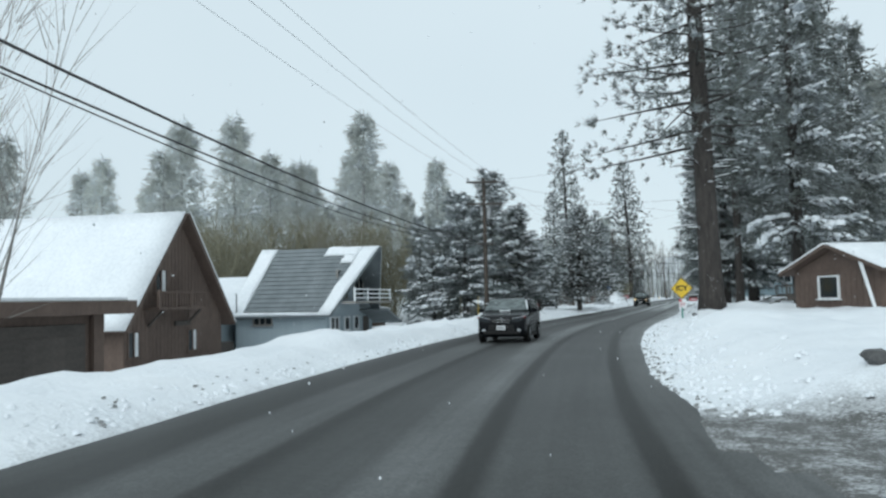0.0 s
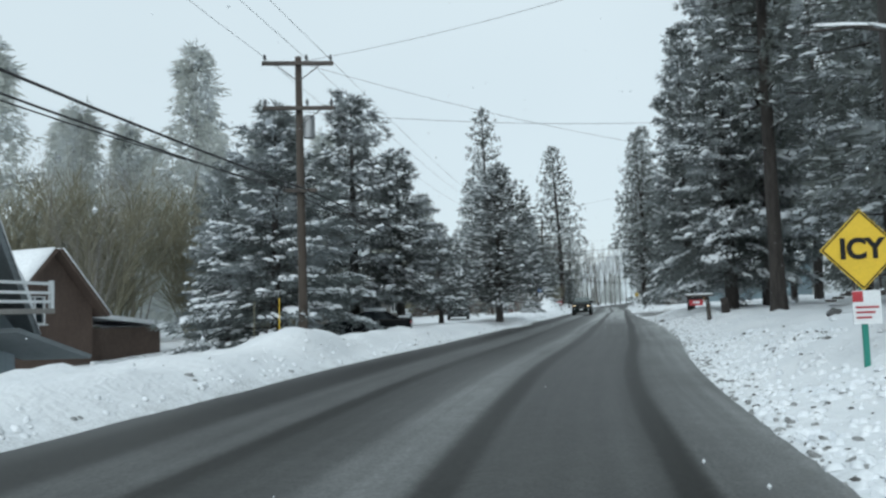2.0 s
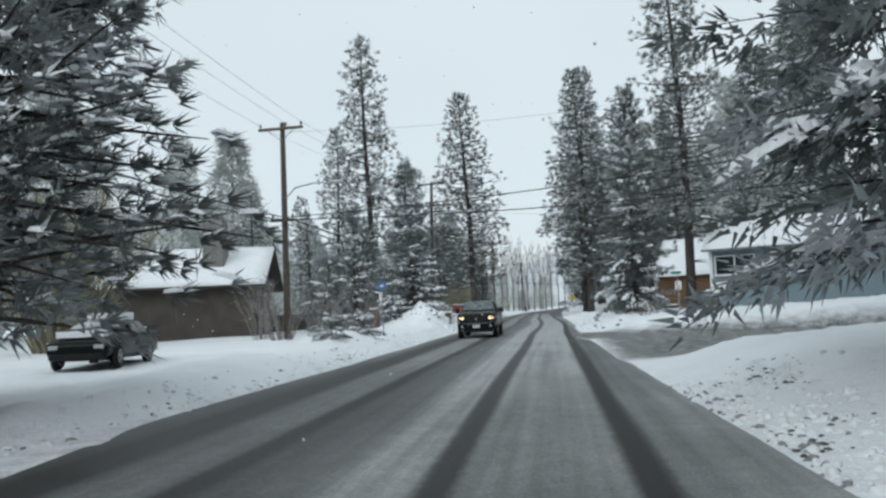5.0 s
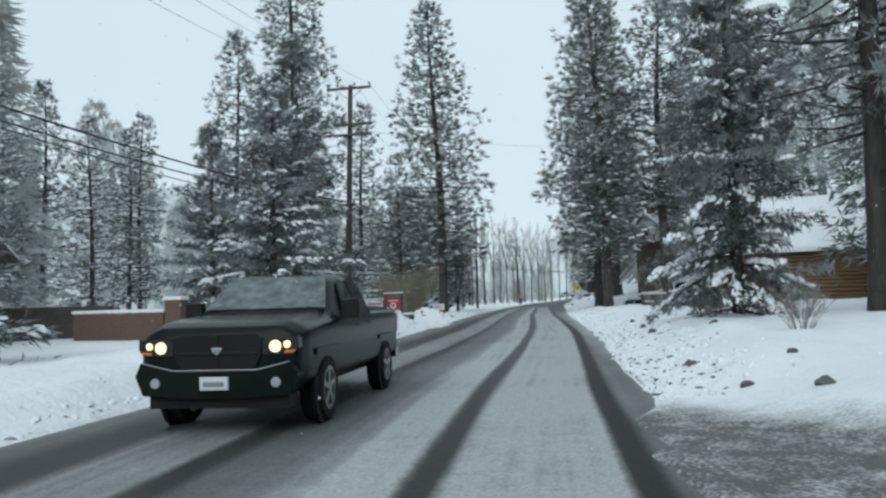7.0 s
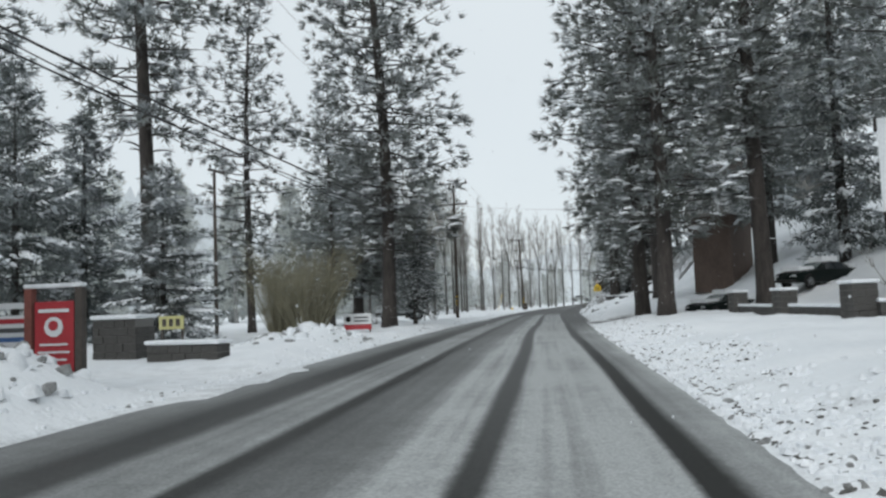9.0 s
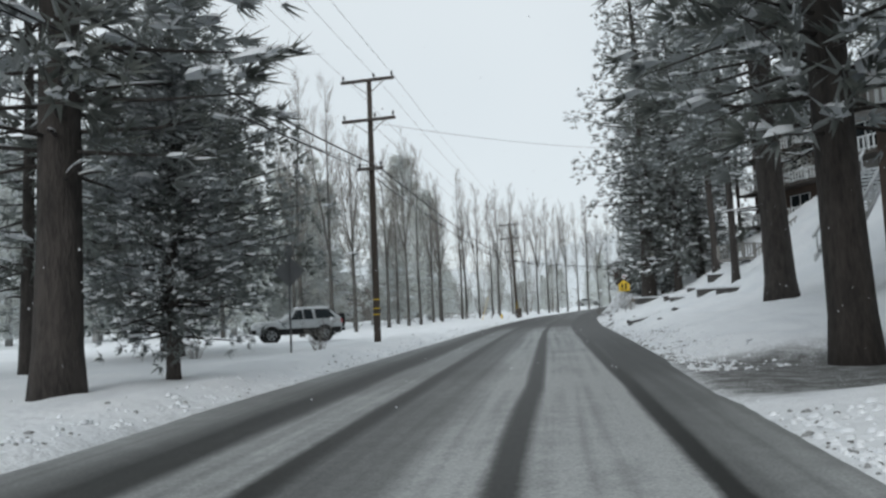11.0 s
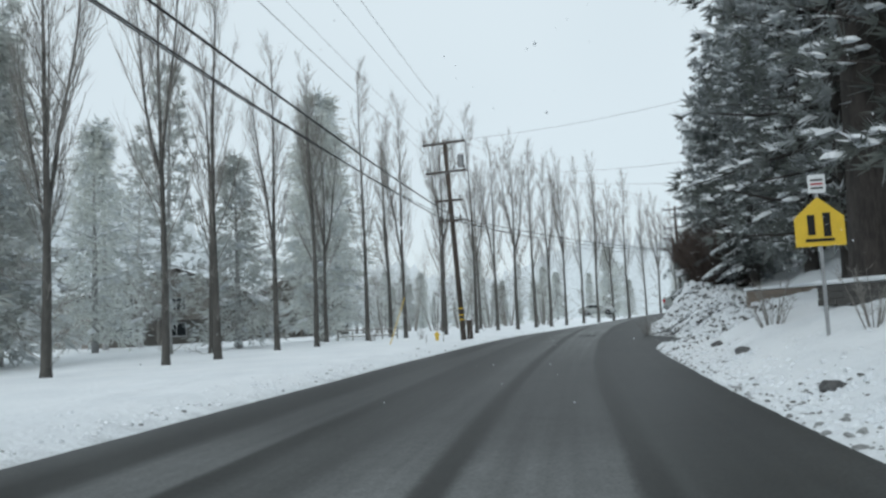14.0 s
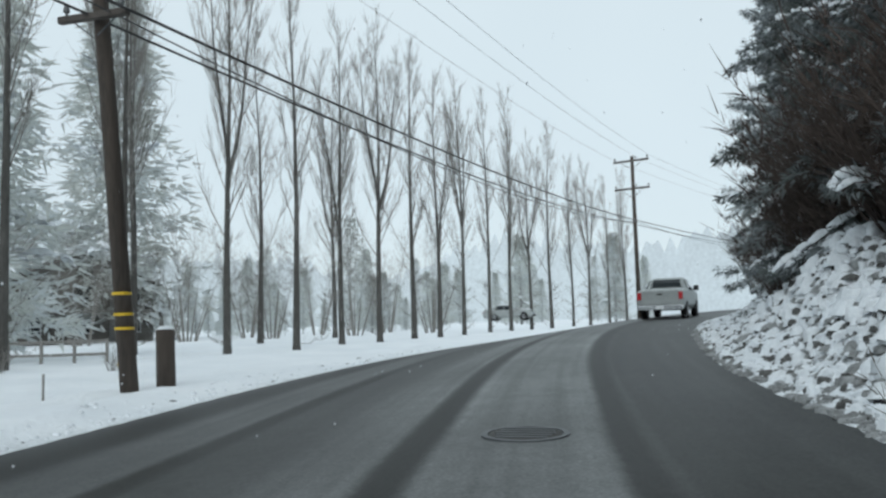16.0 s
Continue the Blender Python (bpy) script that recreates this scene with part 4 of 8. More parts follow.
SCREEN = material("misted_windscreen_glass", screen_build)
WHITE = plain("white_paint", (0.72, 0.74, 0.75), 0.6)
GREY_SIDING = speckled("grey_blue_siding", (0.27, 0.33, 0.36), (0.36, 0.42, 0.45), 1.2, 18, 0.75, 0.2)
BLUE_SIDING = speckled("slate_blue_siding", (0.16, 0.22, 0.25), (0.22, 0.29, 0.32), 1.2, 18, 0.75, 0.2)
BROWN = speckled("brown_stained_wood", (0.075, 0.05, 0.04), (0.14, 0.098, 0.078), 1.5, 14, 0.8, 0.35, stretch=(1, 1, 0.4))
DARKWOOD = speckled("dark_wet_wood", (0.04, 0.034, 0.03), (0.095, 0.08, 0.07), 1.5, 14, 0.8, 0.35)
LOGWOOD = speckled("varnished_log_wood", (0.13, 0.07, 0.035), (0.26, 0.15, 0.08), 1.5, 14, 0.65, 0.3, stretch=(0.4, 1, 1))
GREYWOOD = speckled("weathered_grey_wood", (0.20, 0.19, 0.18), (0.32, 0.305, 0.285), 1.5, 14, 0.85, 0.3)
SHINGLE = speckled("grey_roof_shingles", (0.13, 0.15, 0.16), (0.24, 0.265, 0.275), 1.5, 25, 0.9, 0.4)
ROOF_SNOW = speckled("roof_snow", (0.76, 0.79, 0.82), (0.87, 0.89, 0.91), 0.8, 9, 0.8, 0.3)
STONE = speckled("field_stone", (0.11, 0.105, 0.10), (0.26, 0.25, 0.235), 2.5, 16, 0.9, 0.5)
WETSTONE = speckled("dark_wet_stone", (0.024, 0.023, 0.022), (0.10, 0.096, 0.09), 2.5, 16, 0.85, 0.5)
BRICK = speckled("red_brick", (0.10, 0.060, 0.048), (0.19, 0.115, 0.095), 5, 30, 0.85, 0.3)
MORTAR = plain("mortar", (0.17, 0.165, 0.155), 0.9)
STEEL = plain("galvanised_steel", (0.33, 0.34, 0.35), 0.5, 0.7)
DARKSTEEL = plain("dark_steel", (0.10, 0.105, 0.11), 0.5, 0.4)
RED = plain("red_sign_paint", (0.42, 0.035, 0.045), 0.5)
YELLOW = plain("yellow_sign_sheeting", (0.70, 0.46, 0.03), 0.45)
PALE_YELLOW = plain("pale_yellow_board", (0.55, 0.52, 0.24), 0.6)
BLACK = plain("black_paint", (0.018, 0.018, 0.018), 0.5)
BLACK.node_tree.nodes["Principled BSDF"].inputs["Specular IOR Level"].default_value = 0.15
BLUE = plain("blue_sign_paint", (0.05, 0.13, 0.30), 0.5)
GREEN = plain("green_sign_paint", (0.02, 0.22, 0.17), 0.5)
RUBBER = plain("tyre_rubber", (0.02, 0.02, 0.02), 0.85)
RUBBER.node_tree.nodes["Principled BSDF"].inputs["Specular IOR Level"].default_value = 0.15
ALLOY = plain("wheel_alloy", (0.35, 0.36, 0.37), 0.35, 0.8)
CHROME = plain("chrome_trim", (0.55, 0.56, 0.57), 0.2, 1.0)
CABLE = plain("black_cable", (0.03, 0.03, 0.032), 0.7)
# wire colour lightened so that it fades as in haze
WIRE = plain("weathered_wire", (0.30, 0.31, 0.32), 0.7)
TAIL = plain("red_lamp_lens", (0.45, 0.02, 0.025), 0.25)
AMBER = plain("amber_lens", (0.7, 0.22, 0.02), 0.3)
LENS = plain("clear_lamp_lens", (0.40, 0.42, 0.44), 0.15)
ROCK = speckled("dark_wet_rock", (0.045, 0.045, 0.045), (0.15, 0.15, 0.15), 3, 20, 0.8, 0.6)
DIRT = speckled("frozen_dirt", (0.035, 0.034, 0.032), (0.17, 0.168, 0.16), 5, 24, 0.9, 0.5)
CLOD = speckled("sanded_snow_clods", (0.10, 0.10, 0.098), (0.42, 0.43, 0.43), 4, 22, 0.85, 0.5)


def lit_build(nt, bs):
    bs.inputs["Base Color"].default_value = (0.9, 0.75, 0.5, 1)
    bs.inputs["Emission Color"].default_value = (1.0, 0.72, 0.38, 1)
    bs.inputs["Emission Strength"].default_value = 1.3


HEADLAMP = material("lit_headlamp", lit_build)


def car_paint(name, col, rough=0.3):
    def build(nt, bs):
        n = noise_node(nt, 3, 5)
        f = noise_node(nt, 60, 2)
        dirt = tuple(0.6 * c + 0.012 for c in col)
        nt.links.new(mix_node(nt, ramp_node(nt, n, [(0.45, (0, 0, 0)), (0.8, (0.6, 0.6, 0.6))]), col, dirt), bs.inputs["Base Color"])
        r = nt.nodes.new("ShaderNodeMapRange")
        r.inputs["To Min"].default_value, r.inputs["To Max"].default_value = rough - 0.08, rough + 0.18
        nt.links.new(f, r.inputs["Value"])
        nt.links.new(r.outputs["Result"], bs.inputs["Roughness"])
        bs.inputs["Coat Weight"].default_value = 0.04
        bs.inputs["Coat Roughness"].default_value = 0.06
        bs.inputs["Specular IOR Level"].default_value = 0.1
    return material(name, build)


PAINT_BLACK = car_paint("black_car_paint", (0.005, 0.006, 0.0075), 0.16)
PAINT_DARK = car_paint("dark_green_black_car_paint", (0.006, 0.0105, 0.0095), 0.18)
PAINT_SILVER = car_paint("silver_car_paint", (0.46, 0.48, 0.49), 0.4)
PAINT_WHITE = car_paint("off_white_car_paint", (0.34, 0.36, 0.355), 0.4)


def gz(x, y):
    return float(ground_z(np.array([x]), np.array([y]))[0])


# ---- vehicles: the nose points to -y, built in metres ----
def lofted(stations):
    rows = []
    for y, zl, hw, zb, hwr, zr in stations:
        half = [(0.0, zl), (0.86 * hw, zl), (hw, zl + 0.16), (hw * 1.005, (zl + zb) / 2 + 0.08), (hw, zb), (hwr, zr - 0.07 if zr - zb > 0.2 else (zr + zb) / 2), (hwr - 0.14, zr), (0.0, zr)]
        rows.append([(x, y, z) for x, z in half] + [(-x, y, z) for x, z in half[-2:0:-1]])
    n = len(rows[0])
    verts = [v for r in rows for v in r]
    faces = [(i * n + k, i * n + (k + 1) % n, (i + 1) * n + (k + 1) % n, (i + 1) * n + k) for i in range(len(rows) - 1) for k in range(n)]
    faces.append(tuple(range(n)))
    faces.append(tuple((len(rows) - 1) * n + k for k in range(n))[::-1])
    bm = bmesh.new()
    vs = [bm.verts.new(v) for v in verts]
    for f in faces:
        bm.faces.new([vs[i] for i in f])
    bmesh.ops.recalc_face_normals(bm, faces=bm.faces)
    return bm


def quad_slab(corners, thick=0.012):
    """A thin pane through four corners, thickened along its normal on both sides."""
    c = [Vector(p) for p in corners]
    n = (c[1] - c[0]).cross(c[3] - c[0]).normalized() * thick
    bm = bmesh.new()
    a, b = [bm.verts.new(p + n) for p in c], [bm.verts.new(p - n) for p in c]
    bm.faces.new(a)
    bm.faces.new(b[::-1])
    for i in range(4):
        bm.faces.new((a[i], b[i], b[(i + 1) % 4], a[(i + 1) % 4]))
    bmesh.ops.recalc_face_normals(bm, faces=bm.faces)
    return bm


def disc(r0, r1, depth, n=20):
    """A ring or, with r0 = 0, a disc lying across x."""
    bm = bmesh.new()
    out = []
    for x in (-depth / 2, depth / 2):
        out.append([[bm.verts.new((x, r * math.cos(6.2832 * k / n), r * math.sin(6.2832 * k / n))) for k in range(n)] for r in ((r1, r0) if r0 else (r1,))])
    a, b = out
    for k in range(n):
        j = (k + 1) % n
        bm.faces.new((a[0][k], a[0][j], b[0][j], b[0][k]))
        if r0:
            bm.faces.new((a[1][k], b[1][k], b[1][j], a[1][j]))
            bm.faces.new((a[0][k], a[1][k], a[1][j], a[0][j]))
            bm.faces.new((b[0][k], b[0][j], b[1][j], b[1][k]))
    if not r0:
        bm.faces.new(a[0])
        bm.faces.new(b[0][::-1])
    bmesh.ops.recalc_face_normals(bm, faces=bm.faces)
    return bm


def tyre_bm(r, w):
    bm = disc(r * 0.66, r, w, 22)
    bmesh.ops.bevel(bm, geom=[e for e in bm.edges if e.calc_length() < 0.5 and abs(e.verts[0].co.x - e.verts[1].co.x) < 1e-5 and math.hypot(e.verts[0].co.y, e.verts[0].co.z) > r * 0.95], offset=0.035, segments=2, affect="EDGES")
    return bm


def rim_bm(r, w, spokes=5):
    bm = disc(r * 0.55, r * 0.67, w * 0.96, 20)
    for k in range(spokes):
        m = Matrix.Rotation(6.2832 * k / spokes, 4, "X") @ Matrix.Translation((w * 0.44, 0, r * 0.33)) @ Matrix.Diagonal((0.03, r * 0.16, r * 0.6, 1))
        bmesh.ops.create_cube(bm, size=1, matrix=m)
    bmesh.ops.create_cone(bm, cap_ends=True, segments=10, radius1=r * 0.16, radius2=r * 0.14, depth=0.05, matrix=Matrix.Translation((w * 0.44, 0, 0)) @ Matrix.Rotation(radians(90), 4, "Y"))
    return bm


def wheels(ob, track, ys, r, w):
    """Four wheels, each with its tyre and rim, and the dark arches over them."""
    ty, ri = None, None
    for y in ys:
        for sg in (-1, 1):
            hub = part("wheel", disc(0, r * 0.5, w * 0.5, 14), DARKSTEEL, ob, m=pose(sg * (track - w / 2 + 0.035), y, r, 0, 0, 0 if sg > 0 else 180))
            a = part("tyre", ty or tyre_bm(r, w), RUBBER, hub, smooth=False)
            b = part("rim", ri or rim_bm(r, w), ALLOY, hub)
            ty, ri = a.data, b.data
            part("wheel_arch", disc(0, r * 1.2, 0.05, 24), BLACK, ob, m=pose(sg * (track - 0.03), y, r + 0.02))


def shade_soft(ob, deg=32):
    me = ob.data
    me.polygons.foreach_set("use_smooth", np.ones(len(me.polygons), bool))
    me.set_sharp_from_angle(angle=radians(deg))
    return ob


def vehicle(name, label, m, stations, paint, side_glass, front_glass, rear_glass, track, axles, r, w, lamps, extras=None, category="car", shapes=(), rods=()):
    ob = thing(name, m @ Matrix.Scale(1 / K, 4), label, category)
    body = part("body", lofted(stations), paint, ob, smooth=True)
    soft = body.data.attributes.new("crease_edge", "FLOAT", "EDGE")
    soft.data.foreach_set("value", np.full(len(body.data.edges), 0.55, np.float32))
    rounded = body.modifiers.new("rounded", "SUBSURF")
    rounded.levels = rounded.render_levels = 2
    for sg in (-1, 1):
        for c in side_glass:
            part("side_window", quad_slab([(sg * x, y, z) for x, y, z in c]), GLASS, ob, "dark side glass")
    if front_glass:
        part("windscreen", quad_slab(front_glass, 0.02), SCREEN, ob, "windscreen with sky reflection in its colour")
    if rear_glass:
        part("rear_window", quad_slab(rear_glass), GLASS, ob, "dark rear glass")
    wheels(ob, track, axles, r, w)
    for nm, b, mt in lamps:
        part(nm, box(*b, 0.015), mt, ob)
    for nm, b, mt, lb in extras or ():
        part(nm, box(*b, 0.01), mt, ob, lb)
    for nm, poly, y0, y1, mt, lb in shapes:
        bm = prism(poly, y0, y1)
        bmesh.ops.bevel(bm, geom=list(bm.edges), offset=0.008, segments=1, affect="EDGES")
        part(nm, bm, mt, ob, lb)
    for nm, pts, r, mt, lb in rods:
        part(nm, tube(pts, [r] * len(pts), 6), mt, ob, lb, smooth=True)
    return ob


def both(poly):
    """A polygon in x and z, and its mirror image."""
    return poly, [(-x, z) for x, z in poly[::-1]]


def ring(cx, cz, r, n=12):
    return [(cx + r * math.cos(6.2832 * k / n), cz + r * math.sin(6.2832 * k / n)) for k in range(n)]


# a boxy black crossover that comes the other way
SUV = [(0.0, 0.32, 0.66, 0.58, 0.62, 0.78), (0.05, 0.24, 0.80, 0.78, 0.74, 0.94), (0.22, 0.21, 0.87, 0.92, 0.80, 1.01), (0.7, 0.2, 0.90, 0.99, 0.82, 1.07), (0.98, 0.2, 0.90, 1.02, 0.84, 1.11), (1.06, 0.2, 0.90, 1.03, 0.84, 1.14),
       (1.70, 0.2, 0.90, 1.05, 0.71, 1.54), (1.9, 0.2, 0.90, 1.06, 0.72, 1.59), (2.6, 0.2, 0.90, 1.08, 0.73, 1.62), (3.5, 0.2, 0.90, 1.11, 0.72, 1.60), (3.92, 0.22, 0.90, 1.12, 0.70, 1.55), (4.08, 0.26, 0.87, 1.08, 0.74, 1.20), (4.14, 0.4, 0.80, 0.9, 0.7, 1.0)]
LAMP = [(0.35, 0.775), (0.40, 0.87), (0.62, 0.925), (0.865, 0.965), (0.87, 0.93), (0.80, 0.82), (0.62, 0.755), (0.45, 0.75)]
GRILLE = [(-0.29, 0.735), (-0.10, 0.75), (0.10, 0.75), (0.29, 0.735), (0.33, 0.855), (0.12, 0.835), (-0.12, 0.835), (-0.33, 0.855)]
vehicle("crossover_car", "small boxy black crossover with a chrome-edged grille", pose(22.74, 28.85, 0.01, 0, 0, -7), SUV, PAINT_BLACK,
        [[(0.905, 1.42, 1.09), (0.905, 2.45, 1.10), (0.745, 2.42, 1.53), (0.735, 1.84, 1.50)], [(0.905, 2.52, 1.11), (0.905, 3.38, 1.13), (0.74, 3.34, 1.53), (0.745, 2.49, 1.535)], [(0.905, 3.45, 1.15), (0.90, 3.86, 1.20), (0.73, 3.82, 1.49), (0.74, 3.42, 1.52)]],
        [(-0.80, 1.10, 1.16), (0.80, 1.10, 1.16), (0.65, 1.71, 1.545), (-0.65, 1.71, 1.545)], [(-0.6, 4.03, 1.22), (0.6, 4.03, 1.22), (0.56, 3.96, 1.5), (-0.56, 3.96, 1.5)],
        0.90, (0.80, 3.37), 0.345, 0.22,
        [("tail_light", (s * 0.76 - 0.08, 3.98, 0.85, s * 0.76 + 0.08, 4.14, 1.35), TAIL) for s in (-1, 1)],
        [("bumper", (-0.66, -0.035, 0.33, 0.66, 0.2, 0.44), BLACK, "black lower bumper"), ("number_plate", (-0.16, -0.06, 0.48, 0.16, -0.03, 0.635), WHITE, "white plate"), ("plate_mark", (-0.12, -0.066, 0.53, 0.12, -0.058, 0.59), STEEL, ""),
         ("roof_rail", (0.60, 1.95, 1.605, 0.64, 3.7, 1.645), BLACK, ""), ("roof_rail", (-0.64, 1.95, 1.605, -0.60, 3.7, 1.645), BLACK, ""), ("sill", (0.84, 1.15, 0.2, 0.915, 2.98, 0.32), BLACK, "black sill"), ("sill", (-0.915, 1.15, 0.2, -0.84, 2.98, 0.32), BLACK, "black sill"),
         ("door_handle", (0.89, 2.25, 0.93, 0.925, 2.42, 0.96), BLACK, ""), ("door_handle", (0.89, 3.15, 0.96, 0.925, 3.32, 0.99), BLACK, ""), ("door_handle", (-0.925, 2.25, 0.93, -0.89, 2.42, 0.96), BLACK, ""), ("wing_mirror", (0.90, 1.46, 1.08, 1.10, 1.60, 1.22), PAINT_BLACK, ""), ("wing_mirror", (-1.10, 1.46, 1.08, -0.90, 1.60, 1.22), PAINT_BLACK, ""),
         ("bonnet_snow", (-0.22, 1.0, 1.125, 0.18, 1.10, 1.16), ROOF_SNOW, "strip of snow")], "car",
        [("headlight", p, -0.005, 0.32, GLASS, "dark headlight glass") for p in both(LAMP)] + [("lamp_line", p, -0.012, 0.3, LENS, "bright lamp edge") for p in both([(0.40, 0.865), (0.41, 0.888), (0.865, 0.972), (0.865, 0.95)])]
        + [("turn_signal", p, -0.008, 0.3, TAIL, "red corner lens") for p in both([(0.82, 0.90), (0.80, 0.945), (0.868, 0.955), (0.862, 0.92)])]
        + [("grille", GRILLE, -0.02, 0.1, BLACK, "black grille"), ("fog_lamp", ring(0.63, 0.46, 0.065), -0.025, 0.15, LENS, "round fog lamp"), ("fog_lamp", ring(-0.63, 0.46, 0.065), -0.025, 0.15, LENS, "round fog lamp"), ("lower_intake", [(-0.5, 0.46), (-0.22, 0.46), (-0.2, 0.66), (-0.42, 0.66)], -0.02, 0.1, BLACK, ""), ("lower_intake", [(0.22, 0.46), (0.5, 0.46), (0.42, 0.66), (0.2, 0.66)], -0.02, 0.1, BLACK, "")],
        [("grille_trim", [(x, -0.024, z) for x, z in GRILLE + GRILLE[:1]], 0.012, CHROME, "chrome trim"), ("badge", [(-0.05, -0.01, 0.895), (0.05, -0.01, 0.895)], 0.022, CHROME, "chrome badge"),
         ("pillar_snow", [(0.80, 1.16, 1.19), (0.74, 1.42, 1.36), (0.69, 1.64, 1.51)], 0.030, ROOF_SNOW, "snow streak on the pillar"), ("wiper", [(-0.62, 1.12, 1.18), (-0.25, 1.2, 1.235), (0.05, 1.13, 1.185)], 0.014, BLACK, ""), ("wiper", [(0.05, 1.12, 1.18), (0.3, 1.2, 1.235), (0.62, 1.13, 1.185)], 0.014, BLACK, "")])

PICKUP = [(0.0, 0.62, 0.86, 0.95, 0.80, 1.10), (0.06, 0.52, 0.95, 1.08, 0.88, 1.22), (0.28, 0.46, 0.99, 1.15, 0.91, 1.29), (0.6, 0.44, 1.0, 1.18, 0.91, 1.32), (1.35, 0.44, 1.0, 1.21, 0.91, 1.36), (1.5, 0.44, 1.0, 1.22, 0.91, 1.38),
          (2.2, 0.44, 1.0, 1.24, 0.74, 1.84), (2.5, 0.44, 1.0, 1.25, 0.75, 1.90), (3.0, 0.44, 1.0, 1.26, 0.75, 1.91), (3.5, 0.44, 1.0, 1.28, 0.74, 1.86), (3.72, 0.44, 1.0, 1.29, 0.82, 1.44), (3.78, 0.44, 1.0, 1.28, 0.96, 1.36), (5.68, 0.46, 1.0, 1.28, 0.96, 1.36), (5.8, 0.60, 0.95, 1.22, 0.9, 1.28)]


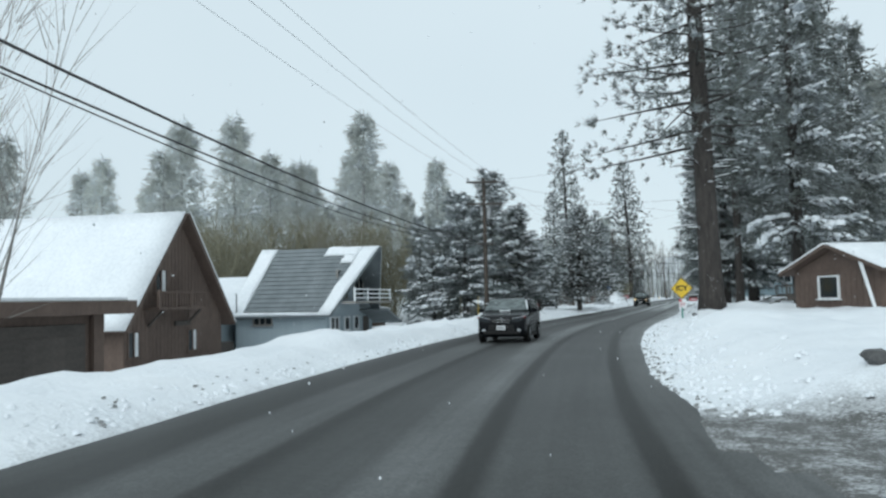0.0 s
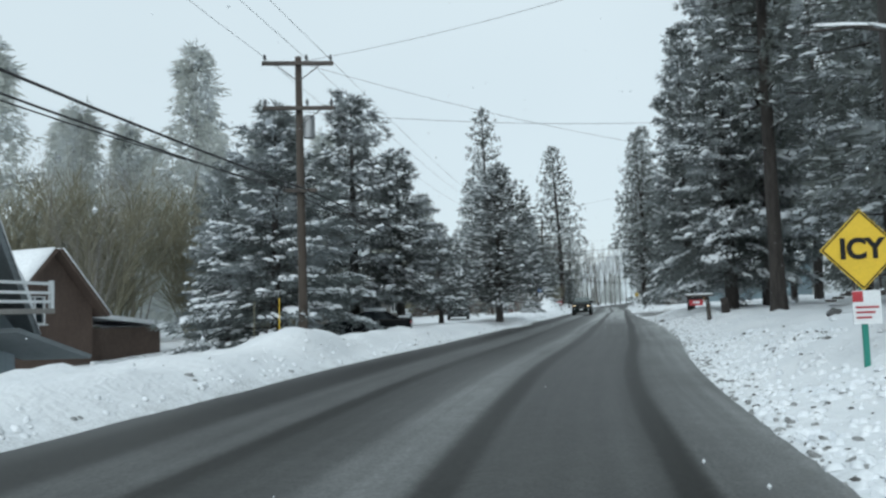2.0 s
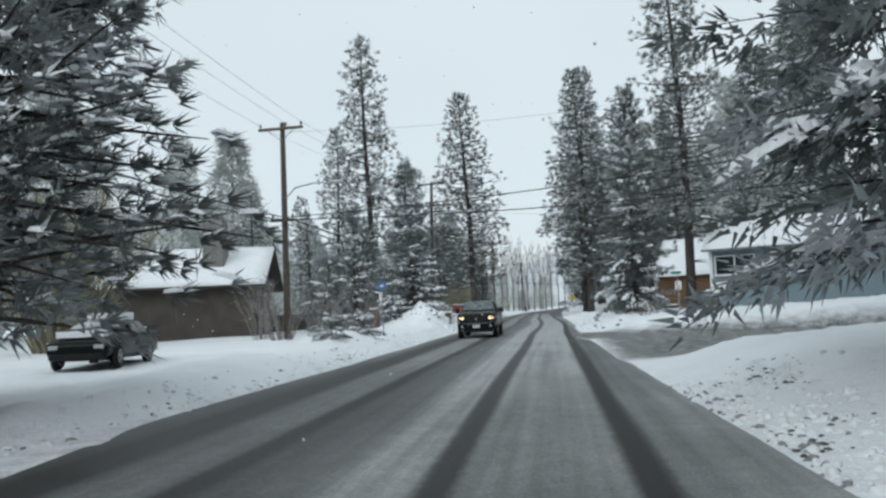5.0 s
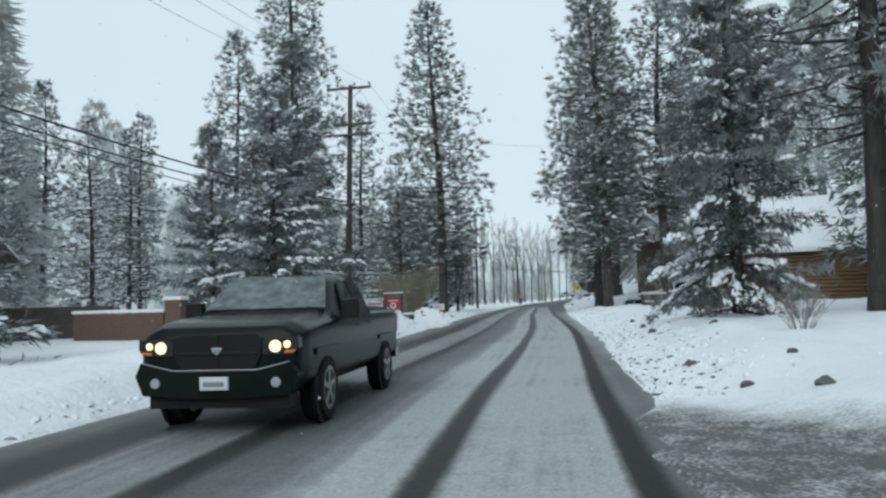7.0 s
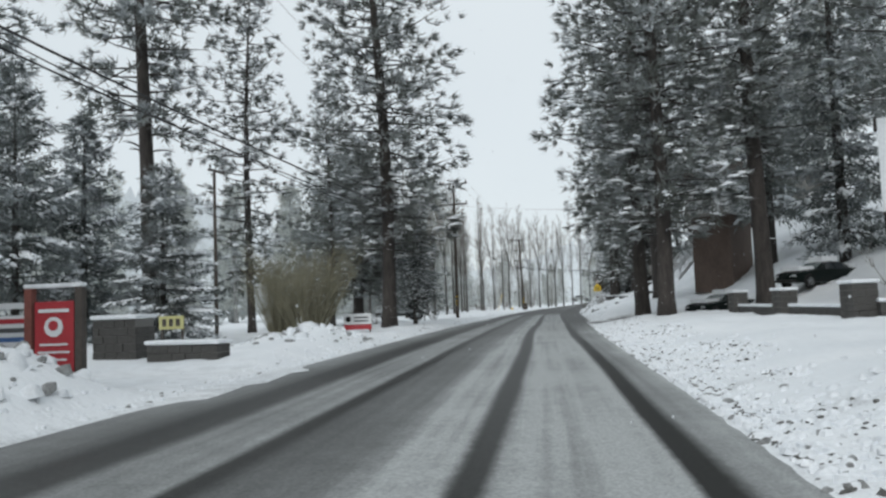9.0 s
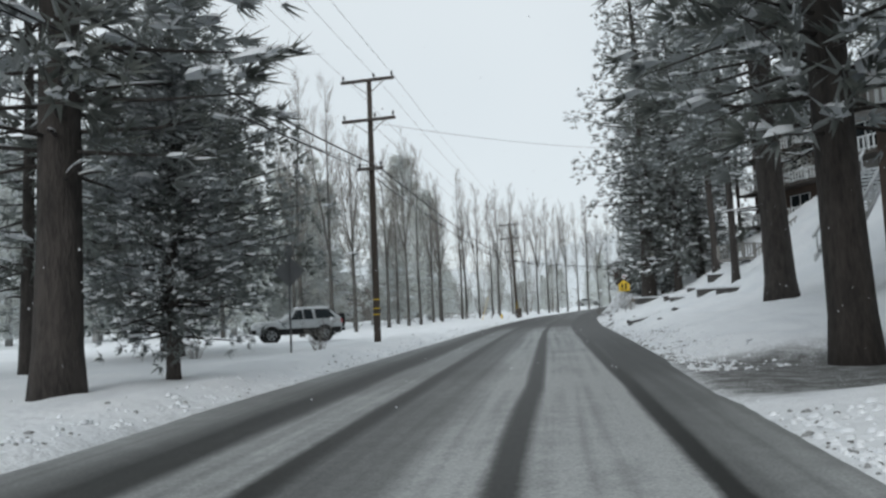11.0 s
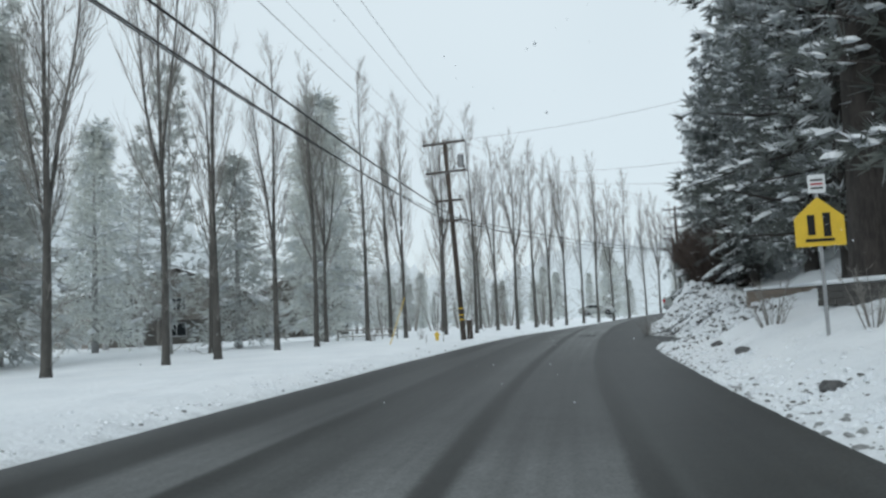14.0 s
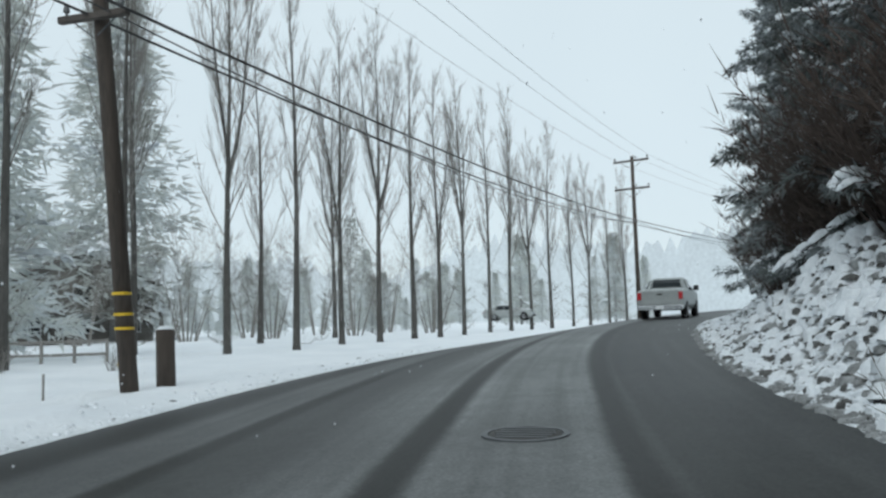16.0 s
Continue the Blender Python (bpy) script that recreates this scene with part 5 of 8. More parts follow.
def pickup(name, label, m, paint, lit):
    front = HEADLAMP if lit else LENS
    lamp = [(0.53, 0.90), (0.53, 1.06), (0.66, 1.10), (0.96, 1.10), (0.965, 0.98), (0.90, 0.90)]
    return vehicle(name, label, m, PICKUP, paint,
                   [[(1.005, 1.92, 1.27), (1.0, 2.72, 1.29), (0.79, 2.7, 1.80), (0.78, 2.36, 1.78)], [(1.0, 2.80, 1.29), (0.995, 3.5, 1.31), (0.785, 3.4, 1.79), (0.79, 2.78, 1.81)]],
                   [(-0.84, 1.555, 1.41), (0.84, 1.555, 1.41), (0.68, 2.14, 1.845), (-0.68, 2.14, 1.845)], [(-0.64, 3.74, 1.47), (0.64, 3.74, 1.47), (0.60, 3.57, 1.80), (-0.60, 3.57, 1.80)],
                   1.0, (1.02, 4.62), 0.42, 0.28,
                   [("tail_light", (s * 0.9 - 0.09, 5.62, 0.92, s * 0.9 + 0.09, 5.84, 1.24), TAIL) for s in (-1, 1)],
                   [("grille_bar", (-0.48, -0.045, 0.91, 0.48, 0.0, 0.945), BLACK, ""), ("grille_bar", (-0.02, -0.045, 0.72, 0.02, 0.0, 1.14), BLACK, ""),
                    ("skid_plate", (-0.84, 0.0, 0.30, 0.84, 0.3, 0.46), BLACK, "black lower valance"), ("number_plate", (-0.17, -0.14, 0.52, 0.17, -0.11, 0.67), WHITE, "white plate"), ("plate_mark", (-0.12, -0.146, 0.565, 0.12, -0.138, 0.62), STEEL, ""),
                    ("rear_bumper", (-0.98, 5.7, 0.46, 0.98, 5.98, 0.66), CHROME, "steel bumper"), ("tailgate", (-0.8, 5.74, 0.72, 0.8, 5.83, 1.30), paint, ""), ("tailgate_handle", (-0.12, 5.82, 1.12, 0.12, 5.85, 1.18), BLACK, ""), ("rear_plate", (-0.16, 5.975, 0.5, 0.16, 5.99, 0.62), WHITE, "white plate"),
                    ("wing_mirror", (1.0, 1.78, 1.27, 1.24, 1.92, 1.52), BLACK, ""), ("wing_mirror", (-1.24, 1.78, 1.27, -1.0, 1.92, 1.52), BLACK, ""), ("bed_cover", (-0.85, 3.85, 1.345, 0.85, 5.6, 1.38), BLACK if lit else ROOF_SNOW, ""), ("screen_snow", (-0.16, 1.56, 1.395, 0.12, 1.63, 1.425), ROOF_SNOW, "clot of snow"),
                    ("door_handle", (0.985, 2.6, 1.14, 1.02, 2.78, 1.17), BLACK, ""), ("door_handle", (0.985, 3.4, 1.16, 1.02, 3.56, 1.19), BLACK, ""), ("flare", (0.96, 0.50, 0.86, 1.03, 1.54, 0.94), paint, ""), ("flare", (0.96, 4.10, 0.86, 1.03, 5.14, 0.94), paint, "")], "pickup truck",
                   [("headlight", p, -0.02, 0.3, GLASS, "dark lamp housing") for p in both(lamp)] + [("lamp", p, -0.03, 0.2, front, "lit headlamp" if lit else "") for p in both(ring(0.69, 1.0, 0.072))] + [("side_lamp", p, -0.028, 0.2, front, "") for p in both(ring(0.83, 1.02, 0.045, 8))]
                   + [("turn_signal", p, -0.03, 0.3, AMBER, "amber lens") for p in both([(0.80, 0.915), (0.80, 0.95), (0.93, 0.96), (0.91, 0.925)])]
                   + [("grille", [(-0.44, 0.72), (0.44, 0.72), (0.52, 0.90), (0.54, 1.10), (0.44, 1.15), (-0.44, 1.15), (-0.54, 1.10), (-0.52, 0.90)], -0.03, 0.15, BLACK, "black grille"),
                      ("badge", [(-0.05, 0.94), (0.0, 0.90), (0.05, 0.94), (0.075, 0.99), (0.0, 1.0), (-0.075, 0.99)], -0.06, -0.04, CHROME, "chrome badge"),
                      ("front_bumper", [(-0.97, 0.68), (-0.88, 0.46), (-0.40, 0.42), (0.40, 0.42), (0.88, 0.46), (0.97, 0.68), (0.90, 0.84), (0.50, 0.74), (-0.50, 0.74), (-0.90, 0.84)], -0.10, 0.28, paint, "")]
                   + [("fog_lamp", p, -0.115, -0.05, LENS, "round fog lamp") for p in both(ring(0.72, 0.60, 0.06))],
                   [("bumper_trim", [(-0.88, -0.09, 0.83), (-0.50, -0.105, 0.742), (0.50, -0.105, 0.742), (0.88, -0.09, 0.83)], 0.011, STEEL, "pale trim line"), ("wiper", [(-0.62, 1.56, 1.40), (-0.25, 1.64, 1.45), (0.02, 1.57, 1.40)], 0.014, BLACK, ""), ("wiper", [(0.05, 1.56, 1.40), (0.35, 1.64, 1.45), (0.62, 1.57, 1.40)], 0.014, BLACK, ""),
                    ("cargo_bar", [(-0.7, 3.84, 1.38), (-0.62, 3.84, 1.72), (0.62, 3.84, 1.72), (0.7, 3.84, 1.38)] if not lit else [(-0.6, 3.84, 1.37), (0.6, 3.84, 1.37)], 0.025, DARKSTEEL, "")])


pickup("pickup_truck", "dark green-black pickup truck with lit headlamps on the road", pose(32.2, 77.3, 0.01, 0, 0, -11.7), PAINT_DARK, True)
pickup("pickup_truck", "off-white pickup truck with red tail lights on the road", pose(66.2, 177.9, 1.2, -1.6, 0, 138), PAINT_WHITE, False)

# a silver two-door off-roader parked on the verge, nose to the field
JEEP = [(0.0, 0.55, 0.72, 0.78, 0.62, 0.86), (0.08, 0.40, 0.80, 0.92, 0.72, 0.98), (0.5, 0.36, 0.86, 0.98, 0.78, 1.04), (1.25, 0.36, 0.88, 1.02, 0.80, 1.08), (1.4, 0.36, 0.88, 1.04, 0.80, 1.11),
        (1.95, 0.36, 0.88, 1.05, 0.64, 1.60), (2.6, 0.36, 0.88, 1.06, 0.66, 1.66), (3.6, 0.36, 0.88, 1.07, 0.65, 1.65), (4.2, 0.38, 0.88, 1.06, 0.72, 1.18), (4.28, 0.45, 0.84, 1.0, 0.70, 1.1)]
jeep = vehicle("off_roader", "silver two-door off-roader with a spare wheel parked in snow", pose(31.7, 133.5, gz(34, 133) + 0.0, 0, 0, -71) @ Matrix.Scale(1.14, 4), JEEP, PAINT_SILVER,
               [[(0.885, 1.75, 1.08), (0.885, 2.35, 1.09), (0.71, 2.3, 1.55), (0.70, 2.02, 1.53)], [(0.885, 2.42, 1.09), (0.885, 2.85, 1.09), (0.715, 2.78, 1.57), (0.715, 2.38, 1.57)], [(0.885, 3.0, 1.10), (0.885, 3.95, 1.12), (0.72, 3.6, 1.56), (0.72, 2.92, 1.57)]],
               [(-0.7, 1.5, 1.15), (0.7, 1.5, 1.15), (0.58, 1.9, 1.55), (-0.58, 1.9, 1.55)], [(-0.62, 4.13, 1.2), (0.62, 4.13, 1.2), (0.56, 3.72, 1.6), (-0.56, 3.72, 1.6)],
               0.90, (0.82, 3.38), 0.36, 0.23,
               [("headlight", (s * 0.6 - 0.12, -0.01, 0.78, s * 0.6 + 0.12, 0.2, 0.9), LENS) for s in (-1, 1)] + [("tail_light", (s * 0.79 - 0.06, 4.1, 0.85, s * 0.79 + 0.08, 4.3, 1.05), TAIL) for s in (-1, 1)],
               [("cladding", (0.86, 0.3, 0.36, 0.915, 4.2, 0.66), BLACK, "black lower cladding"), ("cladding", (-0.915, 0.3, 0.36, -0.86, 4.2, 0.66), BLACK, "black lower cladding"), ("front_bumper", (-0.8, -0.12, 0.45, 0.8, 0.1, 0.66), BLACK, "black bumper"), ("rear_bumper", (-0.8, 4.2, 0.45, 0.8, 4.42, 0.62), BLACK, "black bumper"),
                ("roof_snow", (-0.56, 2.1, 1.63, 0.56, 3.7, 1.70), ROOF_SNOW, "layer of snow"), ("door_handle", (-0.9, 2.2, 0.95, -0.875, 2.32, 1.0), BLACK, ""), ("wing_mirror", (-1.02, 1.65, 1.08, -0.88, 1.76, 1.2), BLACK, ""), ("wing_mirror", (0.88, 1.65, 1.08, 1.02, 1.76, 1.2), BLACK, "")], "car")
part("spare_wheel", tyre_bm(0.36, 0.23), RUBBER, jeep, m=pose(0, 4.42, 0.98, 0, 0, 90))

SEDAN = [(0.0, 0.40, 0.66, 0.62, 0.58, 0.68), (0.08, 0.28, 0.82, 0.74, 0.70, 0.80), (0.6, 0.22, 0.88, 0.84, 0.76, 0.92), (1.3, 0.22, 0.90, 0.90, 0.78, 0.98), (1.45, 0.22, 0.90, 0.92, 0.78, 1.0),
         (2.1, 0.22, 0.90, 0.92, 0.60, 1.36), (2.7, 0.22, 0.90, 0.92, 0.62, 1.42), (3.3, 0.22, 0.90, 0.93, 0.60, 1.36), (3.85, 0.22, 0.90, 0.95, 0.74, 1.04), (4.5, 0.24, 0.88, 0.93, 0.74, 1.0), (4.62, 0.36, 0.78, 0.86, 0.66, 0.92)]


def sedan(label, m, paint, snow):
    return vehicle("sedan_car", label, m, SEDAN, paint,
                   [[(0.905, 1.9, 0.95), (0.905, 2.65, 0.95), (0.665, 2.6, 1.32), (0.66, 2.2, 1.30)], [(0.905, 2.72, 0.95), (0.905, 3.5, 0.96), (0.66, 3.2, 1.31), (0.67, 2.66, 1.33)]],
                   [(-0.7, 1.55, 1.04), (0.7, 1.55, 1.04), (0.54, 2.05, 1.33), (-0.54, 2.05, 1.33)], [(-0.66, 3.78, 1.08), (0.66, 3.78, 1.08), (0.54, 3.36, 1.33), (-0.54, 3.36, 1.33)],
                   0.9, (0.85, 3.55), 0.32, 0.2,
                   [("headlight", (s * 0.62 - 0.14, 0.0, 0.58, s * 0.62 + 0.14, 0.2, 0.7), LENS) for s in (-1, 1)] + [("tail_light", (s * 0.66 - 0.14, 4.5, 0.7, s * 0.66 + 0.14, 4.63, 0.86), TAIL) for s in (-1, 1)],
                   [("roof_snow", (-0.52, 2.15, 1.37, 0.52, 3.25, 1.37 + snow), ROOF_SNOW, "layer of snow"), ("bonnet_snow", (-0.66, 0.3, 0.9, 0.66, 1.4, 0.95 + snow * 0.6), ROOF_SNOW, "layer of snow"), ("boot_snow", (-0.62, 3.95, 0.98, 0.62, 4.5, 0.99 + snow * 0.6), ROOF_SNOW, "layer of snow"),
                    ("front_bumper", (-0.72, -0.06, 0.3, 0.72, 0.1, 0.46), BLACK, "dark bumper"), ("number_plate", (-0.16, 4.62, 0.6, 0.16, 4.64, 0.72), WHITE, "")])


sedan("black sedan with snow on its roof parked under spruces", pose(17.3, 52.9, gz(19, 52.8) + 0.02, 0, 0, -86), PAINT_BLACK, 0.18)
sedan("dark car deep in snow parked in the yard", pose(22.0, 67.2, gz(22, 68) + 0.02, 0, 0, 4), PAINT_DARK, 0.22)
sedan("pale car deep in snow parked in the yard", pose(18.4, 66.4, gz(18, 67) + 0.02, 0, 0, 60), PAINT_SILVER, 0.22)
sedan("white car parked far along the roadside", pose(66.3, 196.3, 1.2, 0, 0, 70), PAINT_WHITE, 0.1)
sedan("dark car under thick snow parked on the slope", pose(50.3, 116.2, gz(51.5, 116) + 0.05, 0, 0, -60), PAINT_DARK, 0.3)
sedan("dark car under thick snow parked on the slope", pose(53.6, 114.0, gz(54.8, 114) + 0.05, 0, 0, -70), PAINT_DARK, 0.3)

# ---- poles and wires ----
def pole(label, x, y, h, r, arms, heading, lean=(0, 0), base=None, bands=False, lamp=False, can=False):
    """A utility pole: post, cross-arms with braces and insulators."""
    z0 = gz(x, y) if base is None else base
    ob = thing("utility_pole", pose(x, y, z0), label, "utility pole", "poles along the road")
    top = Vector((lean[0], lean[1], h - z0))
    part("post", tube([(0, 0, -0.3), top * 0.5, top], [r, r * 0.86, r * 0.68], 12), POLEWOOD, ob, smooth=True)
    for z, w, kind in arms:
        f = (z - z0) / (h - z0)
        c = Vector((lean[0] * f, lean[1] * f, z - z0))
        m = Matrix.Translation(c) @ pose(0, 0, 0, 0, 0, heading)
        arm = part("crossarm", box(-w / 2, -r - 0.11, -0.055, w / 2, -r + 0.0, 0.055, 0.01), DARKWOOD, ob, m=m)
        if w > 1.2:
            for s in (-1, 1):
                part("brace", tube([(s * w * 0.3, -r - 0.02, -0.05), (s * 0.05, -r - 0.02, -w * 0.24)], [0.016, 0.016], 4), DARKSTEEL, arm)
        spots = [-0.46, 0.12, 0.46] if kind == 3 else ([-0.45, -0.15, 0.2, 0.45] if kind == 4 else [-0.4, 0.4])
        for q in spots:
            bm = bmesh.new()
            for zz, r1, r2, hh in ((0.1, 0.022, 0.022, 0.1), (0.17, 0.055, 0.045, 0.07), (0.235, 0.045, 0.03, 0.06)):
                bmesh.ops.create_cone(bm, cap_ends=True, segments=8, radius1=r1, radius2=r2, depth=hh, matrix=Matrix.Translation((q * w, -r - 0.05, zz)))
            part("insulator", bm, DARKSTEEL, arm)
    if bands:
        for z in (1.05, 1.28, 1.62):
            f = (z + 0.3) / (h - z0)
            part("reflective_band", disc(0, r * 1.03, 0.045, 14), YELLOW, ob, "yellow band", pose(lean[0] * f, lean[1] * f, z, 0, 90, 0))
    if can:
        bm = bmesh.new()
        bmesh.ops.create_cone(bm, cap_ends=True, segments=16, radius1=0.17, radius2=0.17, depth=0.62)
        bmesh.ops.create_cone(bm, cap_ends=True, segments=16, radius1=0.19, radius2=0.12, depth=0.06, matrix=Matrix.Translation((0, 0, 0.34)))
        part("transformer", bm, STEEL, ob, "grey transformer can", Matrix.Translation((0.28, 0.05, can - z0)))
    if lamp:
        arm = part("lamp_arm", tube([(0.05, 0, lamp - z0 - 0.6), (0.5, -0.05, lamp - z0 - 0.15), (1.3, -0.15, lamp - z0), (2.0, -0.2, lamp - z0 + 0.02)], [0.035, 0.035, 0.03, 0.028], 6), STEEL, ob)
        part("lamp_head", box(1.95, -0.32, lamp - z0 - 0.06, 2.6, -0.1, lamp - z0 + 0.08, 0.05), STEEL, arm, "grey street lamp head")
    return ob


PL = "dark wooden utility pole with cross-arms beside the road"
pole(PL, 19.63, 44.5, 8.75, 0.14, [(8.5, 2.1, 3), (7.15, 2.1, 3), (4.7, 1.0, 2)], 10, can=6.6)
pole("wooden utility pole carrying a street lamp and cables", 24.2, 76.9, 9.6, 0.15, [(9.3, 2.0, 3), (5.35, 1.1, 2)], -12, lamp=6.9)
pole("brown wooden utility pole with three cross-arms", 30.0, 96.95, 11.7, 0.16, [(11.5, 2.2, 3), (9.75, 2.4, 4), (9.25, 2.3, 2), (5.9, 0.8, 2)], -12, lean=(0.35, -0.15))
pole("wooden utility pole with yellow bands and cross-arms", 38.35, 128.4, 10.4, 0.135, [(10.3, 2.15, 3), (8.75, 2.15, 3), (6.85, 1.05, 2)], -14, lean=(0.05, 0), bands=True)
pole("leaning wooden utility pole with four cross-arms and yellow bands", 48.45, 165.1, 10.4, 0.15, [(10.2, 2.3, 3), (8.75, 2.2, 4), (7.3, 1.5, 2), (6.3, 1.3, 2)], -22, lean=(-0.55, -1.1), bands=True, can=9.5)
pole(PL, 69.1, 186.2, 10.9, 0.14, [(10.6, 2.2, 3), (8.9, 2.2, 3)], -40)
pole("thin grey pole among the pines", 27.3, 113.0, 7.8, 0.09, [(7.7, 1.2, 2)], 70)
pole(PL, 16.0, 10.0, 9.0, 0.14, [(8.8, 2.1, 3), (6.3, 1.0, 2)], 2)
pole(PL, 33.0, 16.5, 9.5, 0.14, [(9.3, 2.0, 3)], 2)
pole(PL, 103, 212, 12.6, 0.14, [(12.4, 2.2, 3), (10.8, 2.2, 3)], -50)


def strung(a, b, sag, r, mat, name="overhead_wire", label="thin overhead wire strung between poles"):
    a, b = Vector(a), Vector(b)
    n = 14
    pts = [a.lerp(b, i / n) - Vector((0, 0, sag * 4 * (i / n) * (1 - i / n))) for i in range(n + 1)]
    ob = part(name, tube(pts, [r] * (n + 1), 5), mat, smooth=True)
    return tagged(ob, label, "wire", "overhead wires")


def off(p, heading, d):
    return (p[0] + d * math.cos(radians(heading)), p[1] + d * math.sin(radians(heading)), p[2])


RUN = [((16.0, 10.0, 9.0), 2, 6.0), ((19.63, 44.5, 8.7), 10, 4.7), ((24.2, 76.9, 9.5), -12, 5.4), ((30.3, 96.8, 11.7), -12, 5.95), ((38.4, 128.4, 10.5), -14, 6.9), ((47.9, 164.0, 10.4), -22, 6.35), ((69.1, 186.2, 10.8), -40, 6.9), ((103, 212, 12.6), -50, 8.5)]
CABLE_LABEL = "thick black cable bundle strung from pole to pole"
for (p, hp, cp), (q, hq, cq) in zip(RUN[:-1], RUN[1:]):
    for d in (-0.95, 0.25, 0.95):
        strung(off(p, hp, d), off(q, hq, d), 0.45, 0.007, WIRE)
    for d, sg, rr in ((-0.35, 0.5, 0.022), (0.3, 0.42, 0.026), (0.05, 0.85, 0.014)):
        strung(off((p[0], p[1], cp), hp, d), off((q[0], q[1], cq), hq, d), sg + (0.35 if p[1] < 20 else 0), rr, CABLE, "overhead_cable", CABLE_LABEL)
strung((38.3, 128.4, 8.8), (47.8, 164.0, 8.8), 0.5, 0.009, WIRE)
strung((24.3, 76.9, 5.5), (48.0, 70.0, 6.5), 0.35, 0.02, CABLE, "overhead_cable", "black service cable crossing the road")
strung((24.3, 76.9, 5.4), (46.5, 70.0, 5.0), 0.35, 0.02, CABLE, "overhead_cable", "black service cable crossing the road")
strung((24.2, 76.9, 9.2), (46.0, 86.0, 14), 0.5, 0.008, WIRE)
strung((19.6, 44.5, 7.1), (37.5, 51.0, 8.5), 0.4, 0.009, WIRE)
strung((19.6, 44.5, 8.6), (38.5, 53.0, 7.0), 0.5, 0.007, WIRE)
strung((16.0, 10.0, 8.9), (33.0, 16.5, 9.3), 0.2, 0.008, WIRE)
strung((19.6, 44.5, 8.6), (33.0, 40.5, 9.3), 0.35, 0.007, WIRE)
strung((30.2, 96.8, 9.6), (47.0, 101.0, 9.5), 0.4, 0.008, WIRE)
strung((38.4, 128.4, 8.7), (58.0, 140.0, 10.5), 0.5, 0.009, WIRE)
strung((47.8, 164.0, 10.2), (64.0, 160.0, 11.5), 0.5, 0.009, WIRE)
strung((47.9, 164.1, 8.7), (66.0, 164.0, 9.4), 0.6, 0.009, WIRE)
strung((47.9, 164.1, 8.6), (66.0, 166.0, 8.2), 0.5, 0.009, WIRE)


# ---- houses: the gable looks to -y, the ridge runs to +y ----
def window(ob, cx, cz, w, h, y, name="window", mullions=1, frame=WHITE, side=None, label="", curtain=None):
    """A framed window on the gable wall at y, or turned onto another wall by the matrix side."""
    m = side or Matrix()
    t = 0.05
    bm = box(cx - w / 2 - t, y - 0.05, cz - h / 2 - t, cx + w / 2 + t, y + 0.05, cz - h / 2)
    box(cx - w / 2 - t, y - 0.05, cz + h / 2, cx + w / 2 + t, y + 0.05, cz + h / 2 + t, bm=bm)
    box(cx - w / 2 - t, y - 0.05, cz - h / 2, cx - w / 2, y + 0.05, cz + h / 2, bm=bm)
    box(cx + w / 2, y - 0.05, cz - h / 2, cx + w / 2 + t, y + 0.05, cz + h / 2, bm=bm)
    for k in range(mullions):
        x = cx - w / 2 + w * (k + 1) / (mullions + 1)
        box(x - 0.025, y - 0.05, cz - h / 2, x + 0.025, y + 0.05, cz + h / 2, bm=bm)
    win = part(name, bm, frame, ob, label, m)
    n = mullions + 1
    for k in range(n):
        a = cx - w / 2 + w * k / n
        part("pane", box(a + 0.02, y - 0.02, cz - h / 2, a + w / n - 0.02, y - 0.008, cz + h / 2), curtain if curtain and k == n - 1 else GLASS, win)
    part("sill", box(cx - w / 2 - 0.1, y - 0.10, cz - h / 2 - 0.09, cx + w / 2 + 0.1, y + 0.03, cz - h / 2 - 0.05), frame, win)
    return win


